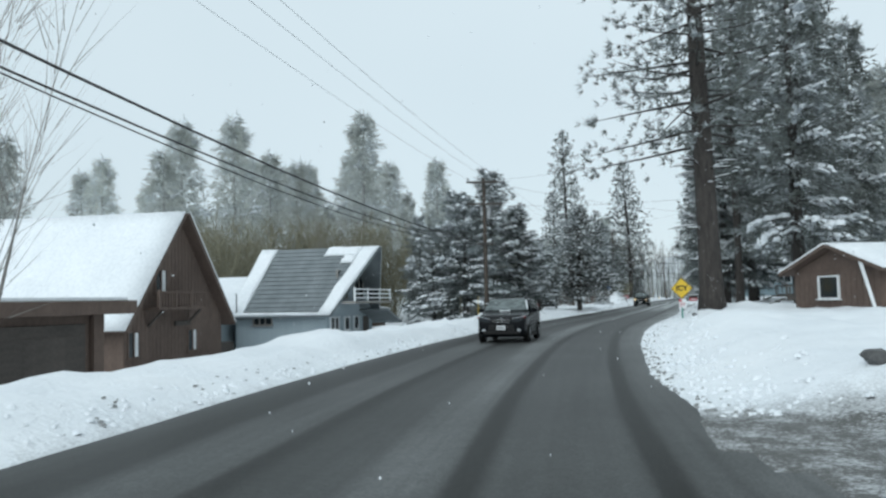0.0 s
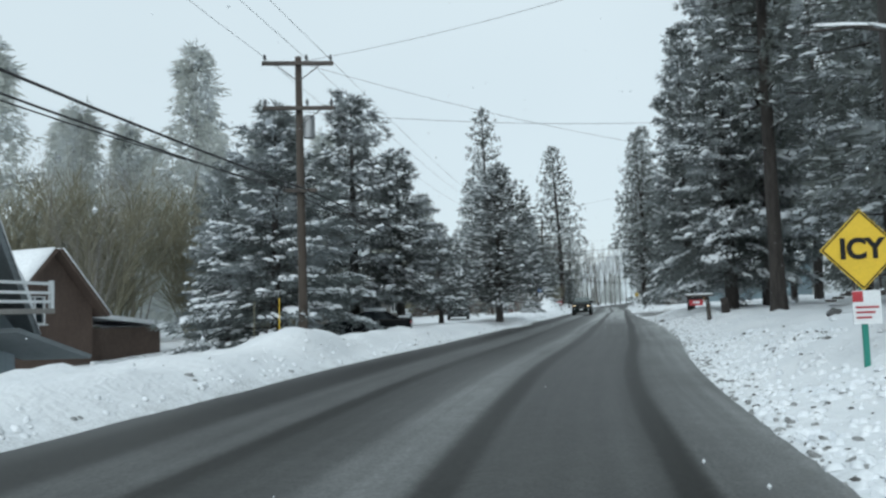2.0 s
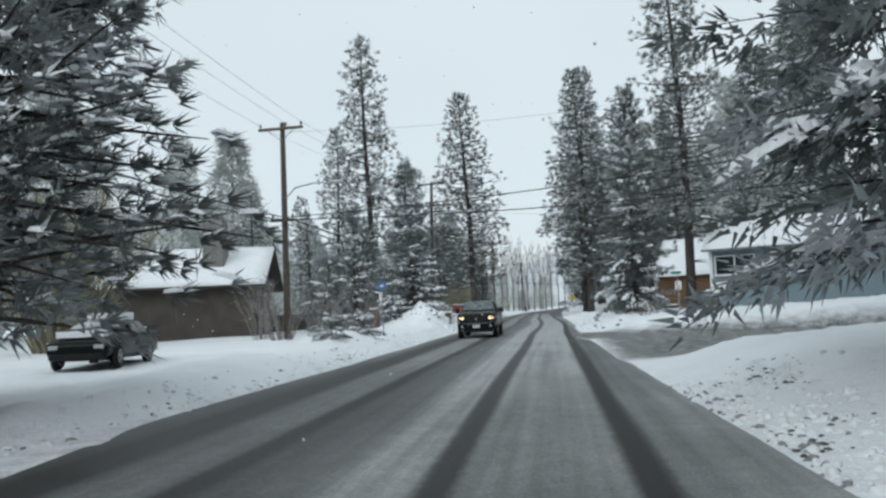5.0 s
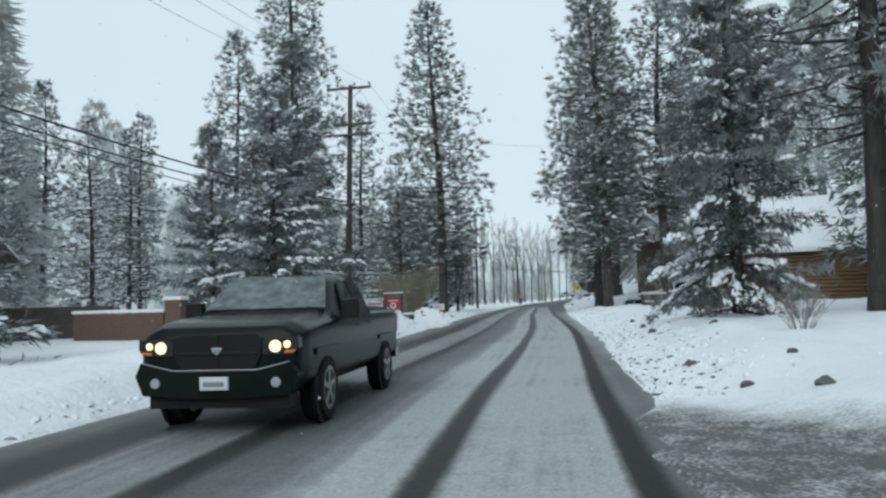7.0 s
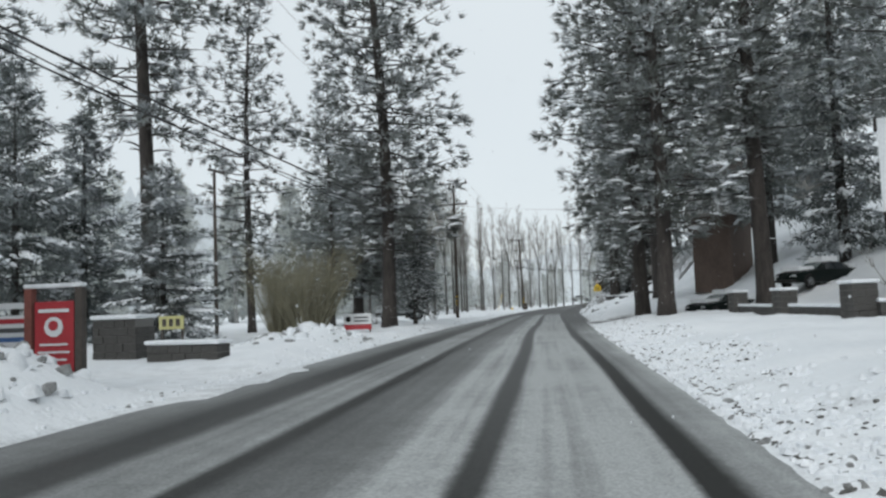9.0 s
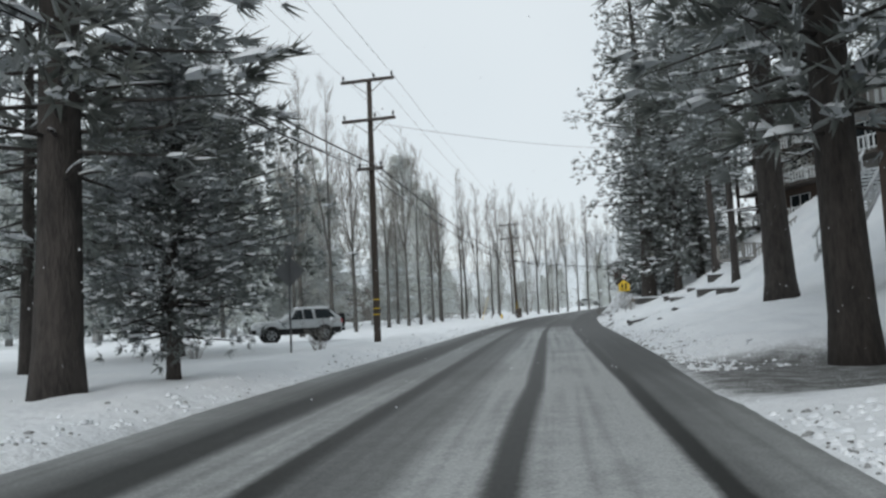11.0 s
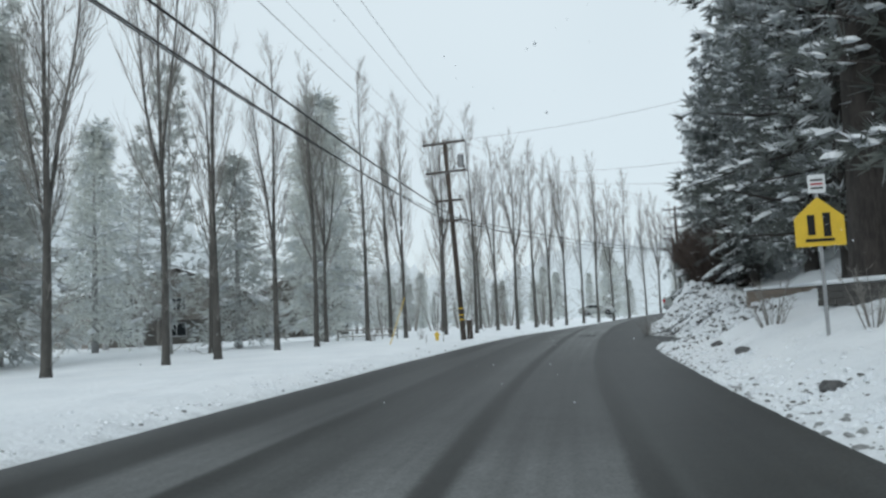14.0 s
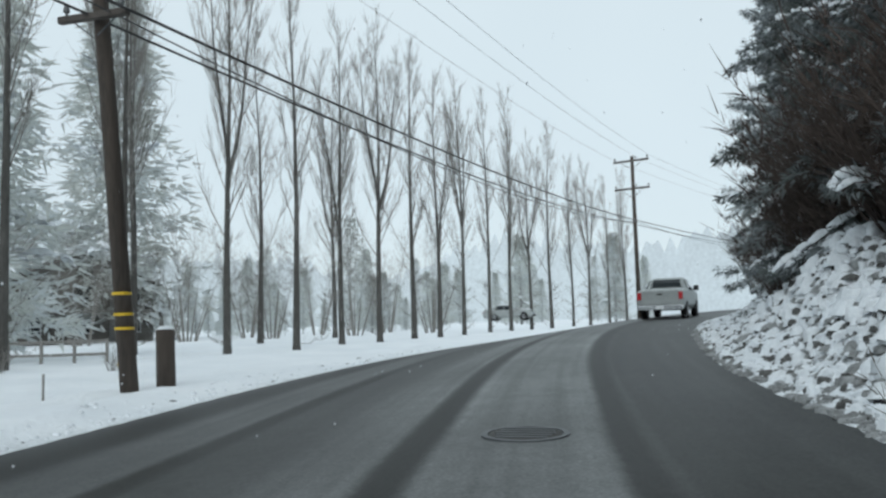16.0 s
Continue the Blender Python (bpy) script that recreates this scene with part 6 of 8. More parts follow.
def gable_roof(ob, W, L, eave, ridge, over, prow=0.0, front=-0.4, back=0.4, mat=SHINGLE, snow=((0.0, 1.0, 0.0, 1.0),), thick=0.12, courses=0):
    """Two slopes with thickness; snow lies on the given shares (along, from eave up) of each slope."""
    hx = W / 2 + over
    drop = (ridge - eave) * over / (W / 2)
    for s in (-1, 1):
        y0e, y0r, y1 = front, front - prow, L + back

        def at(u, v, lift):
            y = (y0e + (y0r - y0e) * v) * (1 - u) + y1 * u
            n = Vector((s * (ridge - eave), 0, W / 2)).normalized() * lift
            return Vector((s * hx * (1 - v), y, eave - drop + (ridge - eave + drop) * v)) + n
        def slab(v0, v1, z0, z1, z2):
            bm = bmesh.new()
            vs = [bm.verts.new(p) for p in (at(0, v0, z1), at(1, v0, z1), at(1, v1, z2), at(0, v1, z2), at(0, v0, z0), at(1, v0, z0), at(1, v1, z0), at(0, v1, z0))]
            for f in ((0, 1, 2, 3), (4, 7, 6, 5), (0, 4, 5, 1), (3, 2, 6, 7), (0, 3, 7, 4), (1, 5, 6, 2)):
                bm.faces.new([vs[i] for i in f])
            bmesh.ops.recalc_face_normals(bm, faces=bm.faces)
            return bm
        roof = part("roof", slab(0, 1, 0, thick, thick), mat, ob)
        for c in range(courses):
            part("shingle_course", slab(c / courses, (c + 0.985) / courses, thick - 0.01, thick + 0.035, thick + 0.006), mat, roof)
        for u0, u1, v0, v1 in snow:
            n1, n2 = 10, 8
            bm = bmesh.new()
            top = [[None] * (n2 + 1) for _ in range(n1 + 1)]
            bot = [[None] * (n2 + 1) for _ in range(n1 + 1)]
            for i in range(n1 + 1):
                for j in range(n2 + 1):
                    rim = (i in (0, n1) or j in (0, n2))
                    jit = 0.012 * math.sin(7 * i + 5 * j + s)
                    u, v = u0 + (u1 - u0) * i / n1 + (jit if 0 < i < n1 else 0), v0 + (v1 - v0) * j / n2 + (jit if 0 < j < n2 else 0)
                    top[i][j] = bm.verts.new(at(u, v, thick + (0.06 if rim else 0.14 + 0.02 * math.sin(3 * i + 2 * j))))
                    bot[i][j] = bm.verts.new(at(u, v, thick + 0.036 if courses else thick + 0.004))
            for i in range(n1):
                for j in range(n2):
                    bm.faces.new((top[i][j], top[i + 1][j], top[i + 1][j + 1], top[i][j + 1]))
            for i in range(n1):
                bm.faces.new((top[i][0], bot[i][0], bot[i + 1][0], top[i + 1][0]))
                bm.faces.new((top[i][n2], top[i + 1][n2], bot[i + 1][n2], bot[i][n2]))
            for j in range(n2):
                bm.faces.new((top[0][j], top[0][j + 1], bot[0][j + 1], bot[0][j]))
                bm.faces.new((top[n1][j], bot[n1][j], bot[n1][j + 1], top[n1][j + 1]))
            bmesh.ops.recalc_face_normals(bm, faces=bm.faces)
            part("snow_layer", bm, ROOF_SNOW, roof, "snow lying on the roof", smooth=True)


def gable_walls(ob, W, L, base, eave, ridge, mat):
    """Four walls, the two gables rising to the ridge, as one shell with thickness."""
    t = 0.15
    bm = prism([(-W / 2, base), (W / 2, base), (W / 2, eave), (0, ridge), (-W / 2, eave)], 0, t)
    prism([(-W / 2, base), (W / 2, base), (W / 2, eave), (0, ridge), (-W / 2, eave)], L - t, L, bm)
    for s in (-1, 1):
        box(min(s * W / 2, s * (W / 2 - t)), t, base, max(s * W / 2, s * (W / 2 - t)), L - t, eave, bm=bm)
    part("wall", bm, mat, ob)


def boards(ob, W, z0, z1, y, pitch, mat, m=None, gable=None, vertical=False):
    """Siding: board after board, each its own piece, lapped a little."""
    cache = {}
    if vertical:
        n = int(W / pitch)
        for k in range(n):
            x = -W / 2 + (k + 0.5) * W / n
            top = z1 if gable is None else z1 + (gable - z1) * max(0, 1 - abs(x) / (W / 2)) - 0.05
            part("board", box(x - W / n / 2 + 0.008, y - 0.03, z0, x + W / n / 2 - 0.008, y - 0.003, top), mat, ob, m=m)
        return
    n = int((z1 - z0) / pitch)
    for k in range(n):
        z = z0 + k * pitch
        if not cache:
            bm = prism([(-W / 2, 0), (W / 2, 0), (W / 2, pitch), (-W / 2, pitch)], -0.012, -0.003)
            for v in bm.verts:
                if v.co.z < 0.01 and v.co.y < -0.01:
                    v.co.y = -0.035
            first = part("board", bm, mat, ob, m=(m or Matrix()) @ Matrix.Translation((0, y, z)))
            cache["d"] = first.data
        else:
            part("board", cache["d"], mat, ob, m=(m or Matrix()) @ Matrix.Translation((0, y, z)))


def railing(ob, w, y, z, h, mat, posts=3, rails=3, slats=0, m=None):
    rail = part("railing", box(-w / 2, y - 0.03, z + h - 0.07, w / 2, y + 0.03, z + h), mat, ob, m=m)
    for k in range(posts):
        x = -w / 2 + w * k / (posts - 1)
        part("post", box(x - 0.04, y - 0.04, z, x + 0.04, y + 0.04, z + h + 0.04), mat, rail)
    for k in range(rails - 1):
        zz = z + h * (k + 0.6) / rails
        part("rail", box(-w / 2, y - 0.02, zz, w / 2, y + 0.02, zz + 0.07), mat, rail)
    for k in range(slats):
        x = -w / 2 + w * (k + 0.5) / slats
        part("slat", box(x - 0.03, y - 0.015, z + 0.06, x + 0.03, y + 0.015, z + h - 0.07), mat, rail)
    return rail


SIDE_L = lambda W: Matrix.Translation((-W / 2, 0, 0)) @ Matrix.Rotation(radians(-90), 4, "Z")  # noqa: E731
SIDE_R = lambda W: Matrix.Translation((W / 2, 0, 0)) @ Matrix.Rotation(radians(90), 4, "Z")  # noqa: E731

# the brown chalet
W, L = 5.4, 9.0
chalet = thing("chalet", pose(9.5, 31.95, 0, 0, 0, 90), "brown wooden chalet with a steep snow-covered roof and balcony", "house")
gable_walls(chalet, W - 0.3, L, -1.3, 0.95, 4.95, BROWN)
boards(chalet, W - 0.3, -1.3, 0.95, 0, 0.18, BROWN, gable=4.9, vertical=True)
gable_roof(chalet, W - 0.3, L, 0.95, 5.0, 0.28, front=-0.45, mat=BROWN, thick=0.14)
window(chalet, -0.9, 2.35, 0.5, 0.8, -0.02, frame=BROWN, mullions=1, curtain=WHITE)
window(chalet, 0.75, 0.0, 0.45, 0.8, -0.02, frame=BROWN, curtain=WHITE)
window(chalet, -2.15, 0.05, 0.45, 0.85, -0.02, frame=BROWN, curtain=WHITE)
part("balcony", box(-1.75, -0.7, 1.25, 0.65, -0.03, 1.35), BROWN, chalet)
railing(chalet, 2.4, -0.68, 1.33, 0.62, BROWN, 4, 1, 18, m=Matrix.Translation((-0.55, 0, 0)))
for x in (-1.5, 0.45):
    part("brace", tube([(x, -0.66, 1.27), (x, -0.03, 0.65)], [0.05, 0.05], 5), DARKWOOD, chalet)
part("lintel", box(-0.25, -0.12, 0.62, 0.55, -0.03, 0.80), DARKWOOD, chalet)

# the low carport before it
port = thing("carport", pose(12.75, 24.15, 0, 0, 0, 75), "dark brown flat-roofed carport with snow on its roof", "carport")
part("wall", box(-3.2, 0, -1.4, 0.9, 0.15, 1.40), BROWN, port)
part("roof", box(-3.4, -0.5, 1.40, 1.25, 4.0, 1.52, 0.02), DARKWOOD, port)
part("fascia", box(-3.4, -0.56, 1.22, 1.3, -0.5, 1.56, 0.01), BROWN, port)
part("end_fascia", box(1.25, -0.5, 1.22, 1.3, 4.0, 1.56, 0.01), BROWN, port)
part("snow_layer", box(-3.3, -0.42, 1.52, 1.2, 3.9, 1.66, 0.06), ROOF_SNOW, port, "snow on the roof")
part("garage_door", box(-2.9, -0.05, -1.3, 0.45, -0.01, 1.0, 0.01), DARKWOOD, port, "dark wooden door")
for x in (-3.1, 0.7):
    part("post", box(x - 0.12, -0.14, -1.4, x + 0.12, -0.02, 1.22, 0.01), BROWN, port)
boards(port, 3.3, -1.25, 0.98, -0.05, 0.28, DARKWOOD, m=Matrix.Translation((-1.22, 0, 0)))
part("upper_roof", prism([(-4.6, 1.75), (-0.9, 1.75), (-1.5, 2.2), (-4.6, 2.5)], 0.4, 3.6), DARKWOOD, port)

# the grey-blue house with the steep, half-bare roof
W, L = 4.9, 4.6
grey = thing("house", pose(13.4, 39.2, 0, 0, 0, 87), "grey-blue house with a steep half-bare shingle roof and white balcony", "house")
gable_walls(grey, W, L, -1.2, 0.98, 4.1, GREY_SIDING)
boards(grey, L, -0.95, 0.85, 0, 0.16, GREY_SIDING, m=SIDE_L(W) @ Matrix.Translation((-L / 2, 0, 0)))
boards(grey, W, -0.95, 0.8, 0, 0.16, GREY_SIDING)
gable_roof(grey, W, L, 0.98, 4.15, 0.22, prow=1.35, front=-0.35, back=0.2, mat=SHINGLE, snow=((0.0, 0.13, 0.0, 1.0), (0.0, 1.0, 0.0, 0.03), (0.86, 1.0, 0.0, 1.0), (0.13, 0.42, 0.86, 1.0), (0.13, 0.24, 0.74, 0.86)), courses=16)
part("balcony", box(-2.1, -1.3, 1.30, 2.2, -0.02, 1.42), GREYWOOD, grey)
railing(grey, 4.2, -1.25, 1.42, 0.62, WHITE, 4, 3, m=Matrix.Translation((0.05, 0, 0)))
window(grey, -0.9, 2.3, 0.9, 1.3, -0.02, mullions=1, frame=GREYWOOD)
window(grey, 0.9, 2.3, 0.9, 1.3, -0.02, mullions=1, frame=GREYWOOD)
window(grey, -1.75, 0.3, 0.75, 0.65, -0.04, mullions=1)
window(grey, -0.5, 0.3, 0.45, 0.6, -0.04, mullions=0)
window(grey, 0.5, 0.3, 0.45, 0.6, -0.04, mullions=0)
part("door", box(1.3, -0.06, -0.95, 2.0, -0.035, 0.6, 0.01), DARKWOOD, grey, "dark door")
window(grey, -3.2, 0.55, 0.9, 0.3, -0.03, mullions=2, frame=GREYWOOD, side=SIDE_L(W) @ Matrix.Translation((0, 0, 0)))
part("flue", tube([(-2.7, 4.4, 0.6), (-2.7, 4.4, 1.9)], [0.03, 0.03], 6), DARKSTEEL, grey)
part("porch_roof", quad_slab([(1.0, -1.6, 0.95), (2.9, -1.6, 0.2), (2.9, 0.2, 0.2), (1.0, 0.2, 0.95)], 0.05), SHINGLE, grey)
# low extension behind with a white roof
ext = thing("annex", pose(8.4, 38.2, 0, 0, 0, 87), "low grey annex with a snow-covered roof", "house")
part("wall", box(-1.8, 0.2, -1.0, 2.6, 4.2, 0.9), GREY_SIDING, ext)
part("roof", quad_slab([(-2.3, -0.1, 0.55), (2.4, -0.1, 2.7), (2.4, 4.6, 2.7), (-2.3, 4.6, 0.55)], 0.08), SHINGLE, ext)
part("snow_layer", quad_slab([(-2.3, -0.12, 0.72), (2.4, -0.12, 2.87), (2.4, 4.62, 2.87), (-2.3, 4.62, 0.72)], 0.07), ROOF_SNOW, ext, "snow on the roof")
part("deck", box(-2.9, -0.6, -1.0, -1.9, 2.0, -0.35, 0.01), DARKWOOD, ext)
# white fences in front
def fence(label, x, y, turn, n, span, h=0.62, base=None, mat=WHITE):
    z = gz(x, y) if base is None else base
    ob = thing("fence", pose(x, y, z, 0, 0, turn), label, "fence")
    for k in range(n + 1):
        part("post", box(k * span - 0.045, -0.045, -0.3, k * span + 0.045, 0.045, h, 0.008), mat, ob)
    for k in range(n):
        for zz in (0.28 * h, 0.84 * h):
            part("rail", box(k * span + 0.045, -0.02, zz, (k + 1) * span - 0.045, 0.02, zz + 0.09, 0.006), mat, ob)
    return ob


fence("white two-rail fence before the grey-blue house", 16.2, 35.3, 83, 3, 1.35, 0.75, -0.55)
fence("white two-rail fence before the grey-blue house", 16.9, 40.0, 80, 1, 1.2, 0.75, -0.5)
# brown cabin behind
W, L = 2.6, 5.0
cab = thing("cabin", pose(9.2, 47.5, 0, 0, 0, 60), "small brown cabin with a steep snowy roof", "house")
gable_walls(cab, W, L, -0.9, 1.6, 3.6, BROWN)
gable_roof(cab, W, L, 1.6, 3.65, 0.25, mat=BROWN)
window(cab, -0.5, 1.5, 0.5, 0.9, -0.02, mullions=1)
part("lean_to", box(1.3, 0.6, -0.9, 4.2, 3.5, 0.75), BROWN, cab)
part("snow_layer", quad_slab([(1.2, 0.4, 1.35), (4.5, 0.4, 0.8), (4.5, 3.8, 0.8), (1.2, 3.8, 1.35)], 0.08), ROOF_SNOW, cab, "snow on the lean-to")
# the shed with two white windows
W, L = 3.0, 5.0
shed = thing("shed", pose(17.7, 61.2, 0, 0, 0, 20), "grey-brown shed with white-framed windows and a snowy roof", "shed")
gable_walls(shed, W, L, -0.3, 2.0, 2.95, GREYWOOD)
boards(shed, W, -0.2, 2.0, 0, 0.2, GREYWOOD, vertical=True)
gable_roof(shed, W, L, 2.0, 3.0, 0.4, mat=DARKWOOD)
window(shed, -0.55, 1.35, 0.42, 0.75, -0.03, mullions=1)
window(shed, 0.95, 1.35, 0.35, 0.7, -0.03, mullions=1)
part("side_wing", box(-4.2, 0.8, -0.3, -1.52, 4.0, 1.5), GREYWOOD, shed)
# the chimneyed house behind the shrubs
W, L = 7.0, 8.0
dark = thing("house", pose(20.2, 85.6, 0.1, 0, 0, 100), "dark brown house with a snowy roof and twin-flue chimney", "house")
gable_walls(dark, W, L, -0.4, 3.1, 5.1, DARKWOOD)
gable_roof(dark, W, L, 3.1, 5.2, 0.5, front=-0.8, mat=DARKWOOD)
part("side_panel", box(0.4, -0.05, 0.5, 1.6, -0.02, 2.7), GREYWOOD, dark, "pale weathered panel")
window(dark, -1.6, 1.7, 1.0, 1.0, -0.03, frame=DARKWOOD)
ch = part("chimney", box(-2.5, 1.6, 3.3, -1.2, 2.7, 6.6, 0.04), STONE, dark, "grey stone chimney")
for k in (-0.3, 0.3):
    part("flue", tube([(-1.85 + k, 2.15, 6.6), (-1.85 + k, 2.15, 7.05)], [0.15, 0.15], 10), STONE, ch)
part("yard_wall", box(3.4, -4.0, -0.3, 3.6, 3.0, 1.3), DARKWOOD, dark)
# slate-blue house on the bank
W, L = 6.0, 7.5
blue = thing("house", pose(47.35, 85.4, 0, 0, 0, -130), "slate-blue house with white-framed windows and a snowy roof", "house")
gable_walls(blue, W, L, 0.3, 4.05, 5.6, BLUE_SIDING)
gable_roof(blue, W, L, 4.05, 5.65, 0.45, front=-0.25, mat=SHINGLE)
SR = SIDE_R(W)
boards(blue, L, 0.6, 4.0, 0, 0.2, BLUE_SIDING, m=SR @ Matrix.Translation((L / 2, 0, 0)))
window(blue, 1.15, 3.05, 1.7, 0.95, -0.05, mullions=1, side=SR)
window(blue, 4.6, 3.05, 1.4, 0.95, -0.05, mullions=1, side=SR)
part("corner_trim", box(-0.0, -0.05, 0.4, 0.14, 0.02, 4.0), WHITE, blue, "white trim", m=SR)
part("vent", box(1.75, -0.06, 1.7, 1.95, -0.03, 2.0), GREYWOOD, blue, m=SR)
# varnished log house
W, L = 6.0, 8.0
log = thing("log_house", pose(54.3, 108.6, 0, 0, 0, -130), "varnished brown log house with a snow-covered roof", "house")
gable_walls(log, W, L, 0.6, 4.1, 7.3, LOGWOOD)
gable_roof(log, W, L, 4.1, 7.4, 0.5, front=-0.3, mat=DARKWOOD)
for k in range(13):
    part("log", tube([(0.0, -0.02, 1.0 + k * 0.24), (L, -0.02, 1.0 + k * 0.24)], [0.12, 0.12], 8), LOGWOOD, log, m=SIDE_R(W), smooth=True)
    part("log", tube([(-W / 2, -0.02, 1.0 + k * 0.24), (W / 2, -0.02, 1.0 + k * 0.24)], [0.12, 0.12], 8), LOGWOOD, log, smooth=True)
part("roof_vent", box(-0.3, 2.0, 6.4, 0.1, 2.4, 6.9, 0.02), DARKSTEEL, log, m=Matrix.Translation((1.2, 0, 0)))
# brown cabin by the big pine at the start
W, L = 3.2, 4.0
c0 = thing("cabin", pose(34.3, 33.2, 0, 0, 0, -60), "small brown cabin with white window and snowy roof", "house")
gable_walls(c0, W, L, 0.3, 2.15, 2.9, BROWN)
gable_roof(c0, W, L, 2.15, 2.95, 0.35, front=-0.35, mat=BROWN)
boards(c0, W, 0.4, 2.1, 0, 0.2, BROWN, vertical=True)
window(c0, -0.2, 1.5, 0.7, 0.75, -0.04, mullions=0)
window(c0, 0.9, 1.5, 0.6, 0.75, -0.05, mullions=0, side=SIDE_R(W))
part("entry_brace", tube([(1.7, -0.3, 0.5), (1.2, -0.3, 2.4)], [0.05, 0.05], 5), WHITE, c0)
# decks with rails among the pines
def deck(label, x, y, turn, w, d, z, top=0.55):
    ob = thing("deck", pose(x, y, z, 0, 0, turn), label, "deck")
    part("floor", box(0, 0, 0.1, w, d, 0.28), DARKWOOD, ob)
    railing(ob, w, 0.03, 0.28, top, DARKWOOD, 3, 1, int(w / 0.22), m=Matrix.Translation((w / 2, 0, 0)))
    for k in range(3):
        part("step", box(-0.3 - 0.25 * k, 0.1, 0.12 - 0.1 * k, -0.05 - 0.25 * k, 0.9, 0.2 - 0.1 * k), DARKWOOD, ob)
    return ob


deck("dark wooden deck with railing among the pines", 34.9, 39.2, -8, 3.4, 1.6, gz(36, 39.5) + 0.15)
deck("dark wooden deck with railing among the pines", 37.6, 48.3, -10, 3.5, 1.6, gz(39, 48.5) + 0.2)

# the white-walled cabin and stairs on the hill
W, L = 2.4, 3.0
hc = thing("hill_cabin", pose(54.8, 123.2, 3.2, 0, 0, -30), "small white cabin with a snowy roof on the wooded slope", "house")
part("stilt_wall", box(-1.1, 0.1, -1.8, 1.1, 2.8, 3.2), BROWN, hc)
gable_walls(hc, W, L, 3.2, 4.7, 5.8, WHITE)
gable_roof(hc, W, L, 4.7, 5.85, 0.35, mat=SHINGLE)
window(hc, 0.0, 4.2, 0.5, 0.8, -0.03, mullions=0)
part("balcony", box(-1.9, -0.9, 3.15, 1.2, 0, 3.25), GREYWOOD, hc)
railing(hc, 3.1, -0.85, 3.25, 0.6, GREYWOOD, 4, 1, 14, m=Matrix.Translation((-0.35, 0, 0)))


def stairs(label, a, b, w, rail_mat, slats=9):
    """An outdoor flight from a up to b, with treads and a slatted railing on both sides."""
    a, b = Vector(a), Vector(b)
    run = Vector((b.x - a.x, b.y - a.y, 0))
    ln, up = run.length, b.z - a.z
    turn = math.degrees(math.atan2(run.y, run.x))
    ob = thing("outdoor_stairs", pose(a.x, a.y, a.z, 0, 0, turn), label, "stairs")
    n = max(4, int(up / 0.17))
    for k in range(n):
        part("tread", box(ln * k / n, -w / 2, up * (k + 1) / n - 0.05, ln * (k + 1.1) / n, w / 2, up * (k + 1) / n), rail_mat, ob)
    for s in (-1, 1):
        y = s * w / 2
        part("stringer", prism([(0, -0.1), (0, 0.1), (ln, up + 0.1), (ln, up - 0.1)], y - 0.03, y + 0.03), rail_mat, ob)
        hand = part("handrail", prism([(0, 0.62), (0, 0.72), (ln, up + 0.72), (ln, up + 0.62)], y - 0.04, y + 0.04), rail_mat, ob)
        for k in range(slats):
            x = ln * (k + 0.5) / slats
            zz = up * (k + 0.5) / slats
            part("baluster", box(x - 0.035, y - 0.02, zz + 0.1, x + 0.035, y + 0.02, zz + 0.64), rail_mat, hand)
    return ob


stairs("long white wooden stairs climbing the wooded slope", (52.8, 124.5, 2.4), (57.0, 127.5, 5.8), 0.9, WHITE, 10)


# the tall house with white balconies on the hillside
def balcony_house(label, x, y, z, turn, w, d, floors, mat):
    ob = thing("hillside_house", pose(x, y, z, 0, 0, turn), label, "house")
    h = floors * 2.5
    part("wall", box(-w / 2, 0, -3, w / 2, d, h), mat, ob)
    part("roof", prism([(-w / 2 - 0.5, h), (w / 2 + 0.5, h), (0, h + 1.8)], -1.6, d + 0.4), DARKWOOD, ob)
    for s in (-1, 1):
        part("snow_layer", quad_slab([(s * (w / 2 + 0.5), -1.65, h + 0.12), (0, -1.65, h + 1.92), (0, d + 0.4, h + 1.92), (s * (w / 2 + 0.5), d + 0.4, h + 0.12)], 0.09), ROOF_SNOW, ob, "snow on the roof")
    for f in range(floors):
        zz = f * 2.5
        part("balcony", box(-w / 2 - 0.2, -1.4, zz - 0.12, w / 2, 0, zz, 0.01), DARKWOOD, ob)
        railing(ob, w + 0.2, -1.35, zz, 0.8, WHITE, 5, 1, int(w / 0.2), m=Matrix.Translation((-0.1, 0, 0)))
        side = railing(ob, 1.3, 0, zz, 0.8, WHITE, 2, 1, 6, m=Matrix.Translation((-w / 2 - 0.2, -0.7, 0)) @ Matrix.Rotation(radians(90), 4, "Z"))
        for k in range(3):
            window(ob, -w / 2 + w * (k + 0.5) / 3, zz + 1.15, w / 3 * 0.55, 1.3, -0.03, mullions=1)
    for k in range(3):
        part("post", box(-w / 2 - 0.15 + k * w / 2, -1.4, -3, -w / 2 + k * w / 2, -1.28, h), DARKWOOD, ob)
    return ob


